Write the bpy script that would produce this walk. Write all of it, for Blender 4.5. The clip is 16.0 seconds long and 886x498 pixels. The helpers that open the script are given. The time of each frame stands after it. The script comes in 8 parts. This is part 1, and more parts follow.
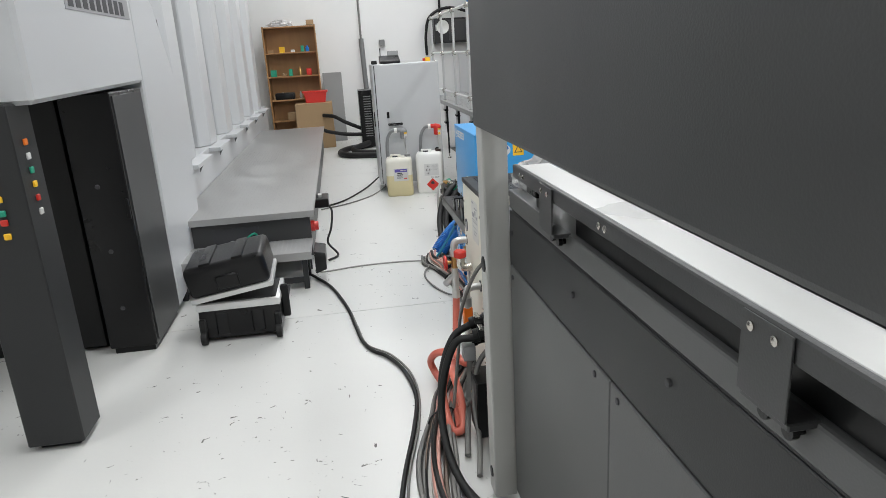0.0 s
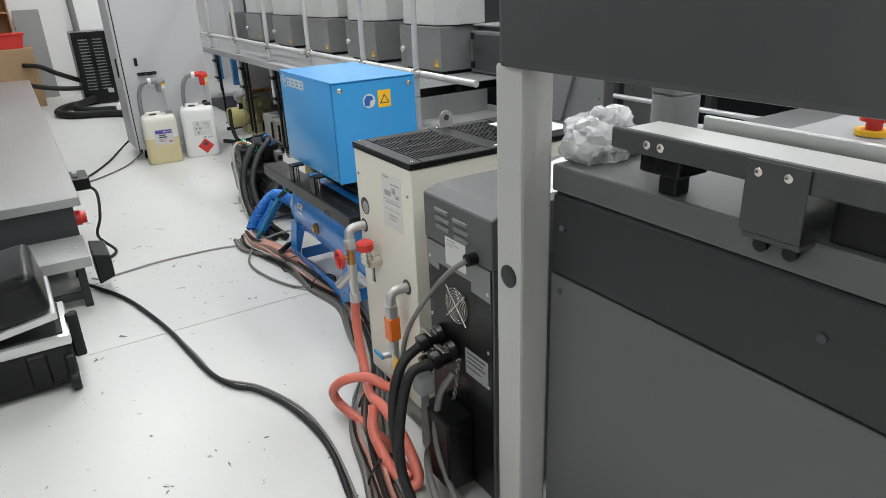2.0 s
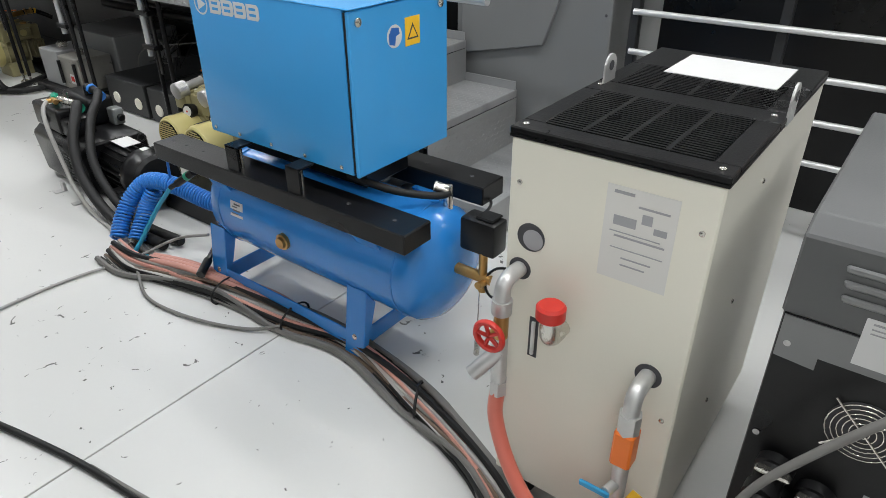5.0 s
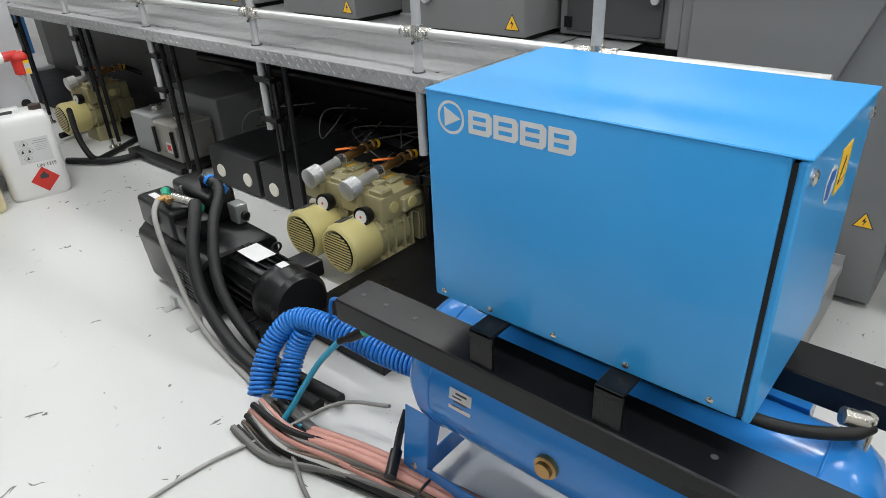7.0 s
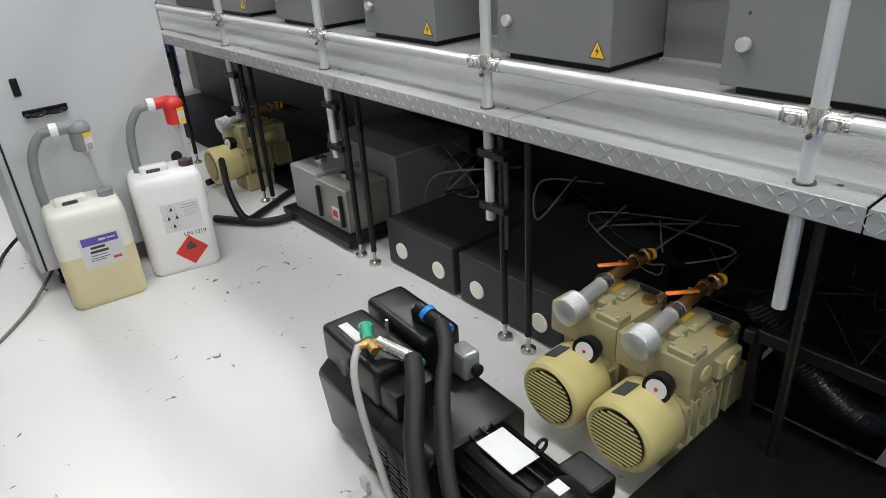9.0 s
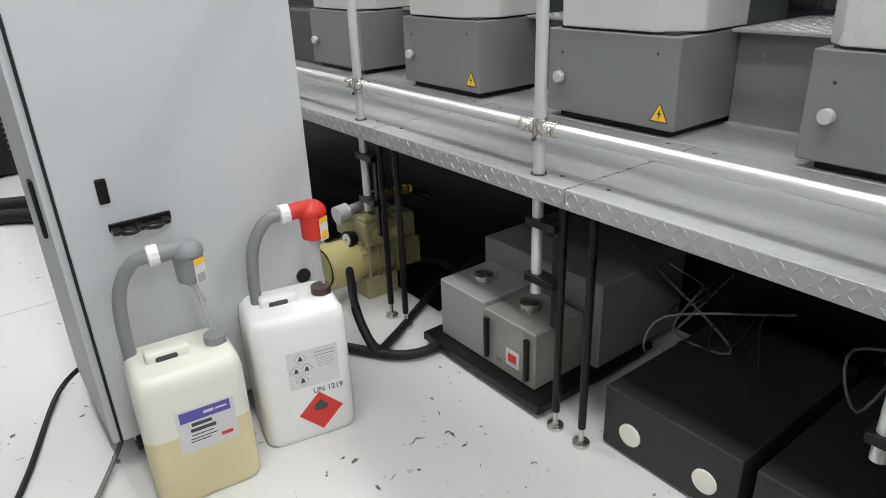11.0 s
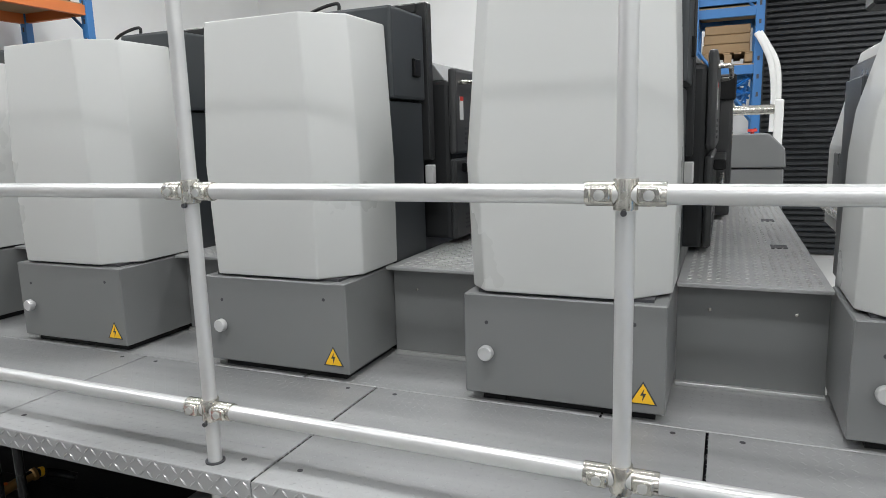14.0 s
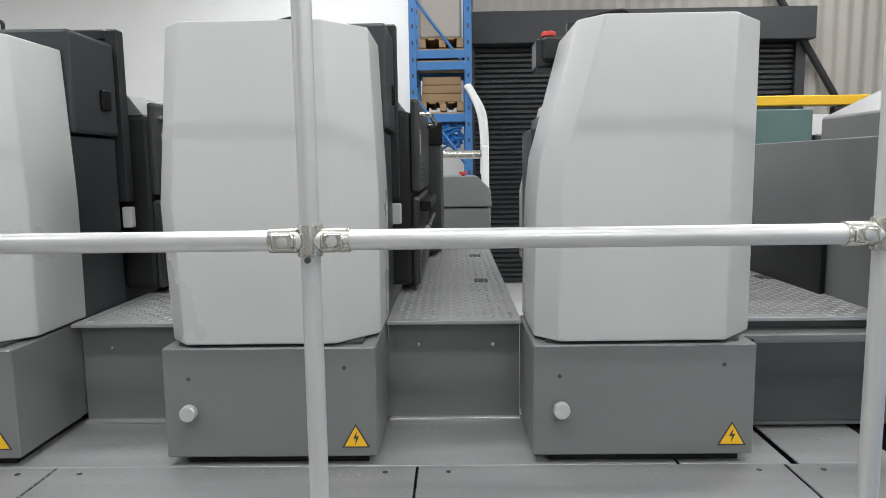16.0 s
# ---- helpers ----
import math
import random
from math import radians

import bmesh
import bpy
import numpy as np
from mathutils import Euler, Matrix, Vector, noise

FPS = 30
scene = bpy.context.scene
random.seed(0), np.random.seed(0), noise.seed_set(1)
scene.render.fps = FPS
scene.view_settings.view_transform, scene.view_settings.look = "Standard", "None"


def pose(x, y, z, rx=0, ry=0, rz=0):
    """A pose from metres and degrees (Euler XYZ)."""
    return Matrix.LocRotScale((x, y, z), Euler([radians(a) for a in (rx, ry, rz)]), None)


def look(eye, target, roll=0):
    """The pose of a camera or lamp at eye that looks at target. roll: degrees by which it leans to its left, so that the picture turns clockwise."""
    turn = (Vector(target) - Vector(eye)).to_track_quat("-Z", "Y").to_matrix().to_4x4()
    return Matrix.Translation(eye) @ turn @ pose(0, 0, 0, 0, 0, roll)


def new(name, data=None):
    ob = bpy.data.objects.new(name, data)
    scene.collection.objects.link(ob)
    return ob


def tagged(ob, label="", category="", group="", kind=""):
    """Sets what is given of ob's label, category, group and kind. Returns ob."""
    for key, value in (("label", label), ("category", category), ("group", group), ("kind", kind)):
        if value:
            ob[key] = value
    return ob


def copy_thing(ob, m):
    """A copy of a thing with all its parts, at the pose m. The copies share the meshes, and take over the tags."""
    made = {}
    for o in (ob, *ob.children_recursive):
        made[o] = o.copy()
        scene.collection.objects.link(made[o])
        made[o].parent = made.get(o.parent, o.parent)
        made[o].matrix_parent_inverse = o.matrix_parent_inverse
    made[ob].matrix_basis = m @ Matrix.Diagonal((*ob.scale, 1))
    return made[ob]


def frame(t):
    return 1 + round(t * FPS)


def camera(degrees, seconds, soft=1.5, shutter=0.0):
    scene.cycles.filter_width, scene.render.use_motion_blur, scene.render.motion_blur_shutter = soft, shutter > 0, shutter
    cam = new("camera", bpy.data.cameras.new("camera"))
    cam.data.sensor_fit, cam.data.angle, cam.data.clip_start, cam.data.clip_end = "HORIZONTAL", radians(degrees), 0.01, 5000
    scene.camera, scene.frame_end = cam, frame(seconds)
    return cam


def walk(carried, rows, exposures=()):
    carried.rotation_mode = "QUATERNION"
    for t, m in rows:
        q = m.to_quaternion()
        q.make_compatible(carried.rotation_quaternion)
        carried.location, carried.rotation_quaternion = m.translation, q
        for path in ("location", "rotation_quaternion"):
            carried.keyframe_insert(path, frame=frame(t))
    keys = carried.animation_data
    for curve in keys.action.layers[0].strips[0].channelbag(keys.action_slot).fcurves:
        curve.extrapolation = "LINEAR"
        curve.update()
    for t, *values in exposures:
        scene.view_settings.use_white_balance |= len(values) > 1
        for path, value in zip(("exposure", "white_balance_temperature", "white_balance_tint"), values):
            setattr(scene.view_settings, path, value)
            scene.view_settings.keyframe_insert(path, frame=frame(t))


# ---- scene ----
cam = camera(67.5, 16.0, soft=0.6)
PATH = [
    (0, (0.386, 0.201, 1.693), (0.656, 2.098, 1.118), -3.4),
    (0.5, (0.257, 0.445, 1.674), (0.704, 2.294, 1.057), -3.4),
    (1, (0.174, 0.723, 1.668), (0.748, 2.532, 1.039), -2.3),
    (1.5, (0.04, 0.964, 1.641), (0.831, 2.681, 0.987), -1.9),
    (2, (-0.032, 1.233, 1.627), (0.933, 2.81, 0.865), -2.4),
    (2.5, (-0.072, 1.544, 1.59), (0.987, 3.034, 0.778), -1.1),
    (3, (-0.144, 1.849, 1.519), (1.088, 3.193, 0.697), 0.1),
    (3.2, (-0.187, 1.959, 1.508), (1.147, 3.2, 0.682), -0.3),
    (5.3, (-0.088, 2.987, 1.523), (1.291, 4.026, 0.515), -0.2),
    (5.5, (-0.059, 3.091, 1.527), (1.303, 4.166, 0.533), -1.0),
    (6, (0.052, 3.369, 1.526), (1.354, 4.556, 0.58), -0.5),
    (6.5, (0.121, 3.644, 1.525), (1.385, 4.856, 0.559), -2.0),
    (7, (0.21, 3.95, 1.532), (1.526, 5.119, 0.582), -2.7),
    (7.4, (0.345, 4.175, 1.544), (1.558, 5.452, 0.596), -3.9),
    (7.5, (0.351, 4.234, 1.53), (1.567, 5.521, 0.6), -2.8),
    (8, (0.46, 4.505, 1.531), (1.628, 5.833, 0.597), -3.4),
    (8.5, (0.5, 4.829, 1.524), (1.685, 6.156, 0.61), -4.6),
    (9, (0.566, 5.143, 1.524), (1.682, 6.533, 0.616), -3.7),
    (9.5, (0.654, 5.465, 1.54), (1.661, 6.929, 0.622), -3.4),
    (9.7, (0.648, 5.596, 1.526), (1.661, 7.046, 0.592), -2.9),
    (11.8, (0.677, 6.722, 1.613), (1.891, 8.157, 0.931), -1.5),
    (12, (0.667, 6.744, 1.635), (1.942, 8.139, 0.981), -1.7),
    (12.5, (0.721, 6.708, 1.697), (2.128, 8.03, 1.173), -0.4),
    (13, (0.731, 6.676, 1.729), (2.273, 7.872, 1.292), -1.1),
    (13.5, (0.776, 6.633, 1.748), (2.479, 7.612, 1.368), -1.3),
    (14, (0.821, 6.597, 1.761), (2.634, 7.372, 1.425), -1.7),
    (14.5, (0.86, 6.562, 1.764), (2.744, 7.16, 1.459), -1.4),
    (15, (0.861, 6.546, 1.767), (2.799, 6.957, 1.492), -0.7),
    (15.5, (0.868, 6.532, 1.766), (2.84, 6.756, 1.513), -0.4),
    (16, (0.888, 6.501, 1.771), (2.873, 6.535, 1.531), -0.8),
]
walk(cam, [(t, look(eye, target, roll)) for t, eye, target, roll in PATH],
     exposures=[(0, 0.0), (3, 0.0), (7, 0.04), (7.7, 0.06), (8.6, 0.13), (9.5, 0.04), (12, 0.28), (13, 0.2), (14.5, 0.06), (16, 0.0)])

# ---------- light ----------
world = bpy.data.worlds.new("hall_air")
world.use_nodes = True
world.node_tree.nodes["Background"].inputs[0].default_value = (0.55, 0.58, 0.62, 1)
world.node_tree.nodes["Background"].inputs[1].default_value = 0.05
scene.world = world
LAMP_W = 108.0
LAMPS = [(-3.9, 0.5), (-3.9, 5.0), (0.8, -2.2), (0.8, 2.4), (0.8, 7.0), (0.8, 11.6), (4.8, -1.0), (4.8, 3.6), (4.8, 8.2), (4.8, 12.2), (9.0, 2.0), (9.0, 8.0)]
CEIL = 6.2


# ---------- helpers of this scene ----------
LOC = {}


def nd(tree, kind, **props):
    n = tree.nodes.new(kind)
    for k, v in props.items():
        if k == "operation":
            n.operation = v
        elif k == "data_type":
            n.data_type = v
        elif k == "blend_type":
            n.blend_type = v
        elif k == "wave_type":
            n.wave_type = v
        elif k == "feature":
            n.feature = v
    return n


def mat(name, col, rough=0.5, metal=0.0, var=0.10, scale=3.0, bump=0.06, fine=160.0, worn=0.0, worn_col=(0.5, 0.5, 0.5), coat=0.0, vary=0.0, stretch=(1, 1, 1), spec=0.5):
    """Painted or raw surface with broad mottling, fine grain and optional worn specks."""
    m = bpy.data.materials.new(name)
    m.use_nodes = True
    t = m.node_tree
    b = t.nodes["Principled BSDF"]
    geo = nd(t, "ShaderNodeNewGeometry")
    mp = nd(t, "ShaderNodeMapping")
    mp.inputs["Scale"].default_value = stretch
    t.links.new(geo.outputs["Position"], mp.inputs["Vector"])
    n1 = nd(t, "ShaderNodeTexNoise")
    n1.inputs["Scale"].default_value = scale
    n1.inputs["Detail"].default_value = 6
    n2 = nd(t, "ShaderNodeTexNoise")
    n2.inputs["Scale"].default_value = fine
    n2.inputs["Detail"].default_value = 3
    t.links.new(mp.outputs[0], n1.inputs["Vector"])
    t.links.new(mp.outputs[0], n2.inputs["Vector"])
    mix = nd(t, "ShaderNodeMix", data_type="RGBA")
    mix.inputs[6].default_value = (*[c * (1 - var) for c in col], 1)
    mix.inputs[7].default_value = (*[min(1, c * (1 + var)) for c in col], 1)
    t.links.new(n1.outputs[0], mix.inputs[0])
    out = mix.outputs[2]
    if vary:
        info = nd(t, "ShaderNodeObjectInfo")
        hs = nd(t, "ShaderNodeHueSaturation")
        mr = nd(t, "ShaderNodeMapRange")
        mr.inputs[3].default_value, mr.inputs[4].default_value = 1 - vary, 1 + vary
        t.links.new(info.outputs["Random"], mr.inputs[0])
        t.links.new(mr.outputs[0], hs.inputs["Value"])
        t.links.new(out, hs.inputs["Color"])
        out = hs.outputs[0]
    if worn:
        n3 = nd(t, "ShaderNodeTexNoise")
        n3.inputs["Scale"].default_value = 14
        n3.inputs["Detail"].default_value = 9
        n3.inputs["Roughness"].default_value = 0.7
        t.links.new(mp.outputs[0], n3.inputs["Vector"])
        ramp = nd(t, "ShaderNodeValToRGB")
        ramp.color_ramp.elements[0].position = 0.72 - worn
        ramp.color_ramp.elements[1].position = 0.76 - worn * 0.7
        t.links.new(n3.outputs[0], ramp.inputs[0])
        mw = nd(t, "ShaderNodeMix", data_type="RGBA")
        mw.inputs[7].default_value = (*worn_col, 1)
        t.links.new(ramp.outputs[0], mw.inputs[0])
        t.links.new(out, mw.inputs[6])
        out = mw.outputs[2]
    t.links.new(out, b.inputs["Base Color"])
    rr = nd(t, "ShaderNodeMapRange")
    rr.inputs[3].default_value, rr.inputs[4].default_value = max(0.02, rough - 0.1), min(1, rough + 0.1)
    t.links.new(n1.outputs[0], rr.inputs[0])
    t.links.new(rr.outputs[0], b.inputs["Roughness"])
    b.inputs["Metallic"].default_value = metal
    b.inputs["Coat Weight"].default_value = coat
    b.inputs["Specular IOR Level"].default_value = spec
    bp = nd(t, "ShaderNodeBump")
    bp.inputs["Strength"].default_value = bump
    bp.inputs["Distance"].default_value = 0.004
    t.links.new(n2.outputs[0], bp.inputs["Height"])
    t.links.new(bp.outputs[0], b.inputs["Normal"])
    return m


def floor_mat():
    """Pale glossy floor paint: broad soiling, scuffs and small dark chips."""
    m = mat("floor_paint", (0.62, 0.62, 0.60), 0.33, 0, 0.10, 0.7, 0.10, 60)
    t = m.node_tree
    b = t.nodes["Principled BSDF"]
    src = b.inputs["Base Color"].links[0].from_socket
    geo = nd(t, "ShaderNodeNewGeometry")
    n = nd(t, "ShaderNodeTexNoise")
    n.inputs["Scale"].default_value = 17
    n.inputs["Detail"].default_value = 8
    n.inputs["Roughness"].default_value = 0.6
    n.inputs["Distortion"].default_value = 0.9
    t.links.new(geo.outputs["Position"], n.inputs["Vector"])
    area = nd(t, "ShaderNodeTexNoise")
    area.inputs["Scale"].default_value = 0.55
    t.links.new(geo.outputs["Position"], area.inputs["Vector"])
    add = nd(t, "ShaderNodeMath", operation="MULTIPLY_ADD")
    add.inputs[1].default_value = 0.22
    t.links.new(area.outputs[0], add.inputs[0])
    t.links.new(n.outputs[0], add.inputs[2])
    ramp = nd(t, "ShaderNodeValToRGB")
    ramp.color_ramp.elements[0].position, ramp.color_ramp.elements[1].position = 0.778, 0.788
    t.links.new(add.outputs[0], ramp.inputs[0])
    mw = nd(t, "ShaderNodeMix", data_type="RGBA")
    mw.inputs[7].default_value = (0.09, 0.085, 0.08, 1)
    t.links.new(ramp.outputs[0], mw.inputs[0])
    t.links.new(src, mw.inputs[6])
    t.links.new(mw.outputs[2], b.inputs["Base Color"])
    wav = nd(t, "ShaderNodeTexNoise")
    wav.inputs["Scale"].default_value = 5
    wav.inputs["Detail"].default_value = 5
    t.links.new(geo.outputs["Position"], wav.inputs["Vector"])
    bp = nd(t, "ShaderNodeBump")
    bp.inputs["Strength"].default_value = 0.18
    bp.inputs["Distance"].default_value = 0.006
    t.links.new(wav.outputs[0], bp.inputs["Height"])
    t.links.new(b.inputs["Normal"].links[0].from_socket, bp.inputs["Normal"])
    t.links.new(bp.outputs[0], b.inputs["Normal"])
    return m


def clear_mat(name, col, rough=0.1, trans=0.85, ior=1.4):
    m = bpy.data.materials.new(name)
    m.use_nodes = True
    b = m.node_tree.nodes["Principled BSDF"]
    b.inputs["Base Color"].default_value = (*col, 1)
    b.inputs["Roughness"].default_value = rough
    b.inputs["Transmission Weight"].default_value = trans
    b.inputs["IOR"].default_value = ior
    return m


def glow_mat(name, col, power):
    m = bpy.data.materials.new(name)
    m.use_nodes = True
    b = m.node_tree.nodes["Principled BSDF"]
    b.inputs["Emission Color"].default_value = (*col, 1)
    b.inputs["Emission Strength"].default_value = power
    return m


FLOOR = floor_mat()
LOWERP = mat("lower_panel_enamel", (0.095, 0.097, 0.097), 0.40, 0, 0.10, 2, 0.10, 260, spec=0.4)
WALL = mat("white_wall_paint", (0.78, 0.78, 0.77), 0.6, 0, 0.05, 1.2, 0.12, 40)
CEILM = mat("ceiling_sheet", (0.6, 0.6, 0.6), 0.7, 0, 0.06, 1)
CORR = mat("weathered_cladding", (0.36, 0.34, 0.31), 0.6, 0.1, 0.22, 0.8, 0.1, 30, stretch=(1, 2.5, 0.25))
DARK = mat("dark_grey_enamel", (0.028, 0.029, 0.030), 0.42, 0, 0.12, 2, 0.10, 260, spec=0.3)
DARKP = mat("panel_grey_enamel", (0.056, 0.057, 0.058), 0.40, 0, 0.10, 2, 0.10, 260, spec=0.4)
BASEG = mat("base_grey_enamel", (0.185, 0.188, 0.188), 0.36, 0, 0.12, 1.6, 0.08, 260)
MIDG = mat("mid_grey_enamel", (0.30, 0.305, 0.305), 0.42, 0, 0.08, 2, 0.06, 260)
POSTG = mat("post_grey_enamel", (0.44, 0.44, 0.42), 0.38, 0, 0.08, 2, 0.06, 260)
SLATE = mat("slate_blue_grey_enamel", (0.042, 0.047, 0.051), 0.32, 0, 0.08, 2, 0.05, 260)
TOWER = mat("pale_grey_enamel", (0.56, 0.565, 0.55), 0.30, 0, 0.05, 1.2, 0.04, 260)
WHITEM = mat("white_machine_enamel", (0.53, 0.54, 0.55), 0.32, 0, 0.05, 1.2, 0.04, 260)
CABG = mat("light_grey_powder_coat", (0.50, 0.51, 0.52), 0.48, 0, 0.05, 1.5, 0.10, 500)
CREAM = mat("cream_enamel", (0.80, 0.775, 0.67), 0.40, 0, 0.06, 1.5, 0.08, 400)
BLUE = mat("compressor_blue", (0.035, 0.31, 0.68), 0.34, 0, 0.06, 2, 0.10, 420, coat=0.2)
TANKB = mat("tank_blue", (0.025, 0.22, 0.62), 0.22, 0, 0.08, 3, 0.14, 90, coat=0.3)
COILB = mat("coil_blue", (0.02, 0.19, 0.60), 0.35, 0, 0.08, 6)
TURQ = mat("teal_air_line", (0.03, 0.30, 0.46), 0.35, 0, 0.08, 6)
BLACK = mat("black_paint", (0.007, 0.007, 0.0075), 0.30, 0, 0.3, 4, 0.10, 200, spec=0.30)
# near-black sheet metal, also for surfaces that stand in for unlit gaps
BLACKS = mat("black_sheet_and_shade", (0.004, 0.0042, 0.0045), 0.38, 0, 0.35, 3, 0.06, 120, spec=0.3)
RUBBER = mat("black_rubber", (0.012, 0.012, 0.012), 0.55, 0, 0.2, 8, 0.15, 200, spec=0.35)
CABLEG = mat("grey_cable", (0.17, 0.165, 0.155), 0.55, 0, 0.2, 6)
CABLEB = mat("brown_cable", (0.16, 0.115, 0.085), 0.55, 0, 0.2, 6)
CABLEP = mat("pale_cable", (0.36, 0.35, 0.33), 0.5, 0, 0.15, 6)
REDH = mat("clear_red_hose", (0.66, 0.17, 0.12), 0.30, 0, 0.12, 5)
REDH2 = mat("soiled_pink_hose", (0.55, 0.27, 0.22), 0.4, 0, 0.2, 5)
STEEL = mat("galvanised_steel", (0.56, 0.56, 0.55), 0.38, 0.6, 0.12, 30, 0.08, 200)
CHROME = mat("plated_fitting", (0.62, 0.60, 0.55), 0.25, 0.95, 0.12, 40, 0.05, 200)
ALU = mat("silver_rail", (0.66, 0.66, 0.655), 0.34, 0.55, 0.06, 8, 0.05, 300)
PLATE = mat("tread_plate", (0.35, 0.353, 0.353), 0.40, 0.25, 0.42, 1.8, 0.10, 180, worn=0.04, worn_col=(0.40, 0.40, 0.40), stretch=(5.0, 0.45, 1))
PLATEL = mat("bright_tread_plate", (0.42, 0.42, 0.415), 0.36, 0.6, 0.18, 2.2, 0.10, 180)
LOZ = mat("tread_ridge", (0.42, 0.425, 0.425), 0.34, 0.4, 0.15, 6, 0.05, 200)
BRASS = mat("brass", (0.50, 0.30, 0.11), 0.35, 0.9, 0.2, 20)
YELP = mat("pump_yellow_enamel", (0.54, 0.47, 0.20), 0.32, 0, 0.08, 5, 0.08, 300)
OLIVE = mat("pump_olive_enamel", (0.33, 0.295, 0.155), 0.42, 0, 0.18, 6, 0.15, 150)
RED = mat("red_plastic", (0.60, 0.03, 0.02), 0.38, 0, 0.08, 8)
ORANGE = mat("orange_plastic", (0.85, 0.19, 0.02), 0.40, 0, 0.08, 8)
YELLOW = mat("sign_yellow", (0.90, 0.52, 0.02), 0.5, 0, 0.03, 8)
GREENP = mat("green_plastic", (0.02, 0.33, 0.20), 0.4, 0, 0.08, 8)
PVC = mat("grey_pvc", (0.22, 0.225, 0.23), 0.45, 0, 0.08, 8)
PAPER = mat("printed_paper", (0.62, 0.62, 0.61), 0.55, 0, 0.03, 8)
# near-black for print and fittings, and for the shade inside holes and gaps
INK = mat("ink_and_gap_black", (0.05, 0.05, 0.055), 0.6, 0, 0.05, 8)
INKG = mat("grey_print", (0.34, 0.34, 0.35), 0.6, 0, 0.05, 8)
INKB = mat("purple_print", (0.10, 0.08, 0.36), 0.5, 0, 0.05, 8)
SIGNB = mat("sign_blue", (0.02, 0.12, 0.42), 0.5, 0, 0.05, 8)
LIQ = mat("amber_can_plastic", (0.66, 0.58, 0.34), 0.35, 0, 0.05, 8, 0.04)
HDPE = mat("translucent_can_plastic", (0.76, 0.76, 0.74), 0.38, 0, 0.04, 8, 0.05)
HDPEC = mat("cream_can_plastic", (0.74, 0.72, 0.64), 0.38, 0, 0.04, 8, 0.05)
WOOD = mat("stained_pine", (0.36, 0.19, 0.075), 0.5, 0, 0.2, 2, 0.1, 60, stretch=(6, 6, 0.8))
CARD = mat("brown_cardboard", (0.36, 0.24, 0.13), 0.8, 0, 0.12, 4, 0.1, 90)
GLASS = clear_mat("clear_glass", (1, 1, 1), 0.03, 0.95, 1.45)
FILM = clear_mat("clear_film", (0.97, 0.975, 0.98), 0.2, 0.25, 1.35)
FILM.node_tree.nodes["Principled BSDF"].inputs["Transmission Weight"].default_value = 0.72
FILM.node_tree.nodes["Principled BSDF"].inputs["IOR"].default_value = 1.12
SHUT = mat("black_shutter", (0.03, 0.032, 0.035), 0.42, 0.2, 0.2, 2)
RACKB = mat("rack_blue", (0.04, 0.17, 0.42), 0.45, 0, 0.1, 4)
RACKO = mat("rack_orange", (0.62, 0.17, 0.04), 0.5, 0, 0.1, 4)
PALLET = mat("pallet_wood", (0.36, 0.24, 0.13), 0.75, 0, 0.2, 3, 0.1, 60)
TUBE = glow_mat("lamp_tube", (1.0, 0.97, 0.92), 9.0)
LEDG = glow_mat("green_lamp", (0.05, 0.8, 0.25), 1.2)


STAND = Vector((0, 0, 0))     # where the group of things now being built stands


def stand(x=0.0, y=0.0, z=0.0):
    """Sets the place that the following things are built around."""
    STAND.xyz = (x, y, z)


def thing(name, at, label, category, group="", kind=""):
    e = new(name)
    e.location = Vector(at) + STAND
    e.empty_display_size = 0.1
    LOC[e] = Vector(at) + STAND
    return tagged(e, label, category, group, kind)


def part(name, bm, material, parent=None, label="", smooth=None):
    """Links a bmesh (in world places) as one mesh object, under a thing or a part of it."""
    me = bpy.data.meshes.new(name)
    bm.transform(Matrix.Translation(STAND))
    bm.to_mesh(me)
    bm.free()
    me.materials.append(material)
    if smooth is not None:
        me.shade_smooth()
        me.set_sharp_from_angle(angle=radians(smooth))
    ob = new(name, me)
    at = LOC.get(parent, Vector((0, 0, 0))) if parent else Vector((0, 0, 0))
    me.transform(Matrix.Translation(-at))
    if parent:
        ob.parent = parent
        LOC[ob] = at
    if label:
        ob["label"] = label
    return ob


def solo(name, bm, material, at, label, category, group="", kind="", smooth=None):
    """A thing that is one mesh, with its origin at its base."""
    ob = part(name, bm, material, None, "", smooth)
    at = Vector(at) + STAND
    ob.data.transform(Matrix.Translation(-at))
    ob.location = at
    LOC[ob] = at
    return tagged(ob, label, category, group, kind)


def structure(name, bm, material, label="", category=""):
    ob = part(name, bm, material)
    LOC[ob] = Vector((0, 0, 0))
    return tagged(ob, label, category or name.split("_")[0], kind="structure")


def box(bm, x0, x1, y0, y1, z0, z1, bev=0.003, seg=1, m=None):
    b2 = bmesh.new()
    bmesh.ops.create_cube(b2, size=1)
    bmesh.ops.scale(b2, vec=(abs(x1 - x0), abs(y1 - y0), abs(z1 - z0)), verts=b2.verts)
    bmesh.ops.translate(b2, vec=((x0 + x1) / 2, (y0 + y1) / 2, (z0 + z1) / 2), verts=b2.verts)
    if bev:
        bmesh.ops.bevel(b2, geom=b2.edges[:], offset=bev, segments=seg, profile=0.6, affect="EDGES")
    return join(bm, b2, m)


def join(bm, b2, m=None):
    if m is not None:
        b2.transform(m)
    me = bpy.data.meshes.new("tmp")
    b2.to_mesh(me)
    b2.free()
    bm.from_mesh(me)
    bpy.data.meshes.remove(me)
    return bm


def nb():
    return bmesh.new()


def Bx(*a, **k):
    return box(nb(), *a, **k)


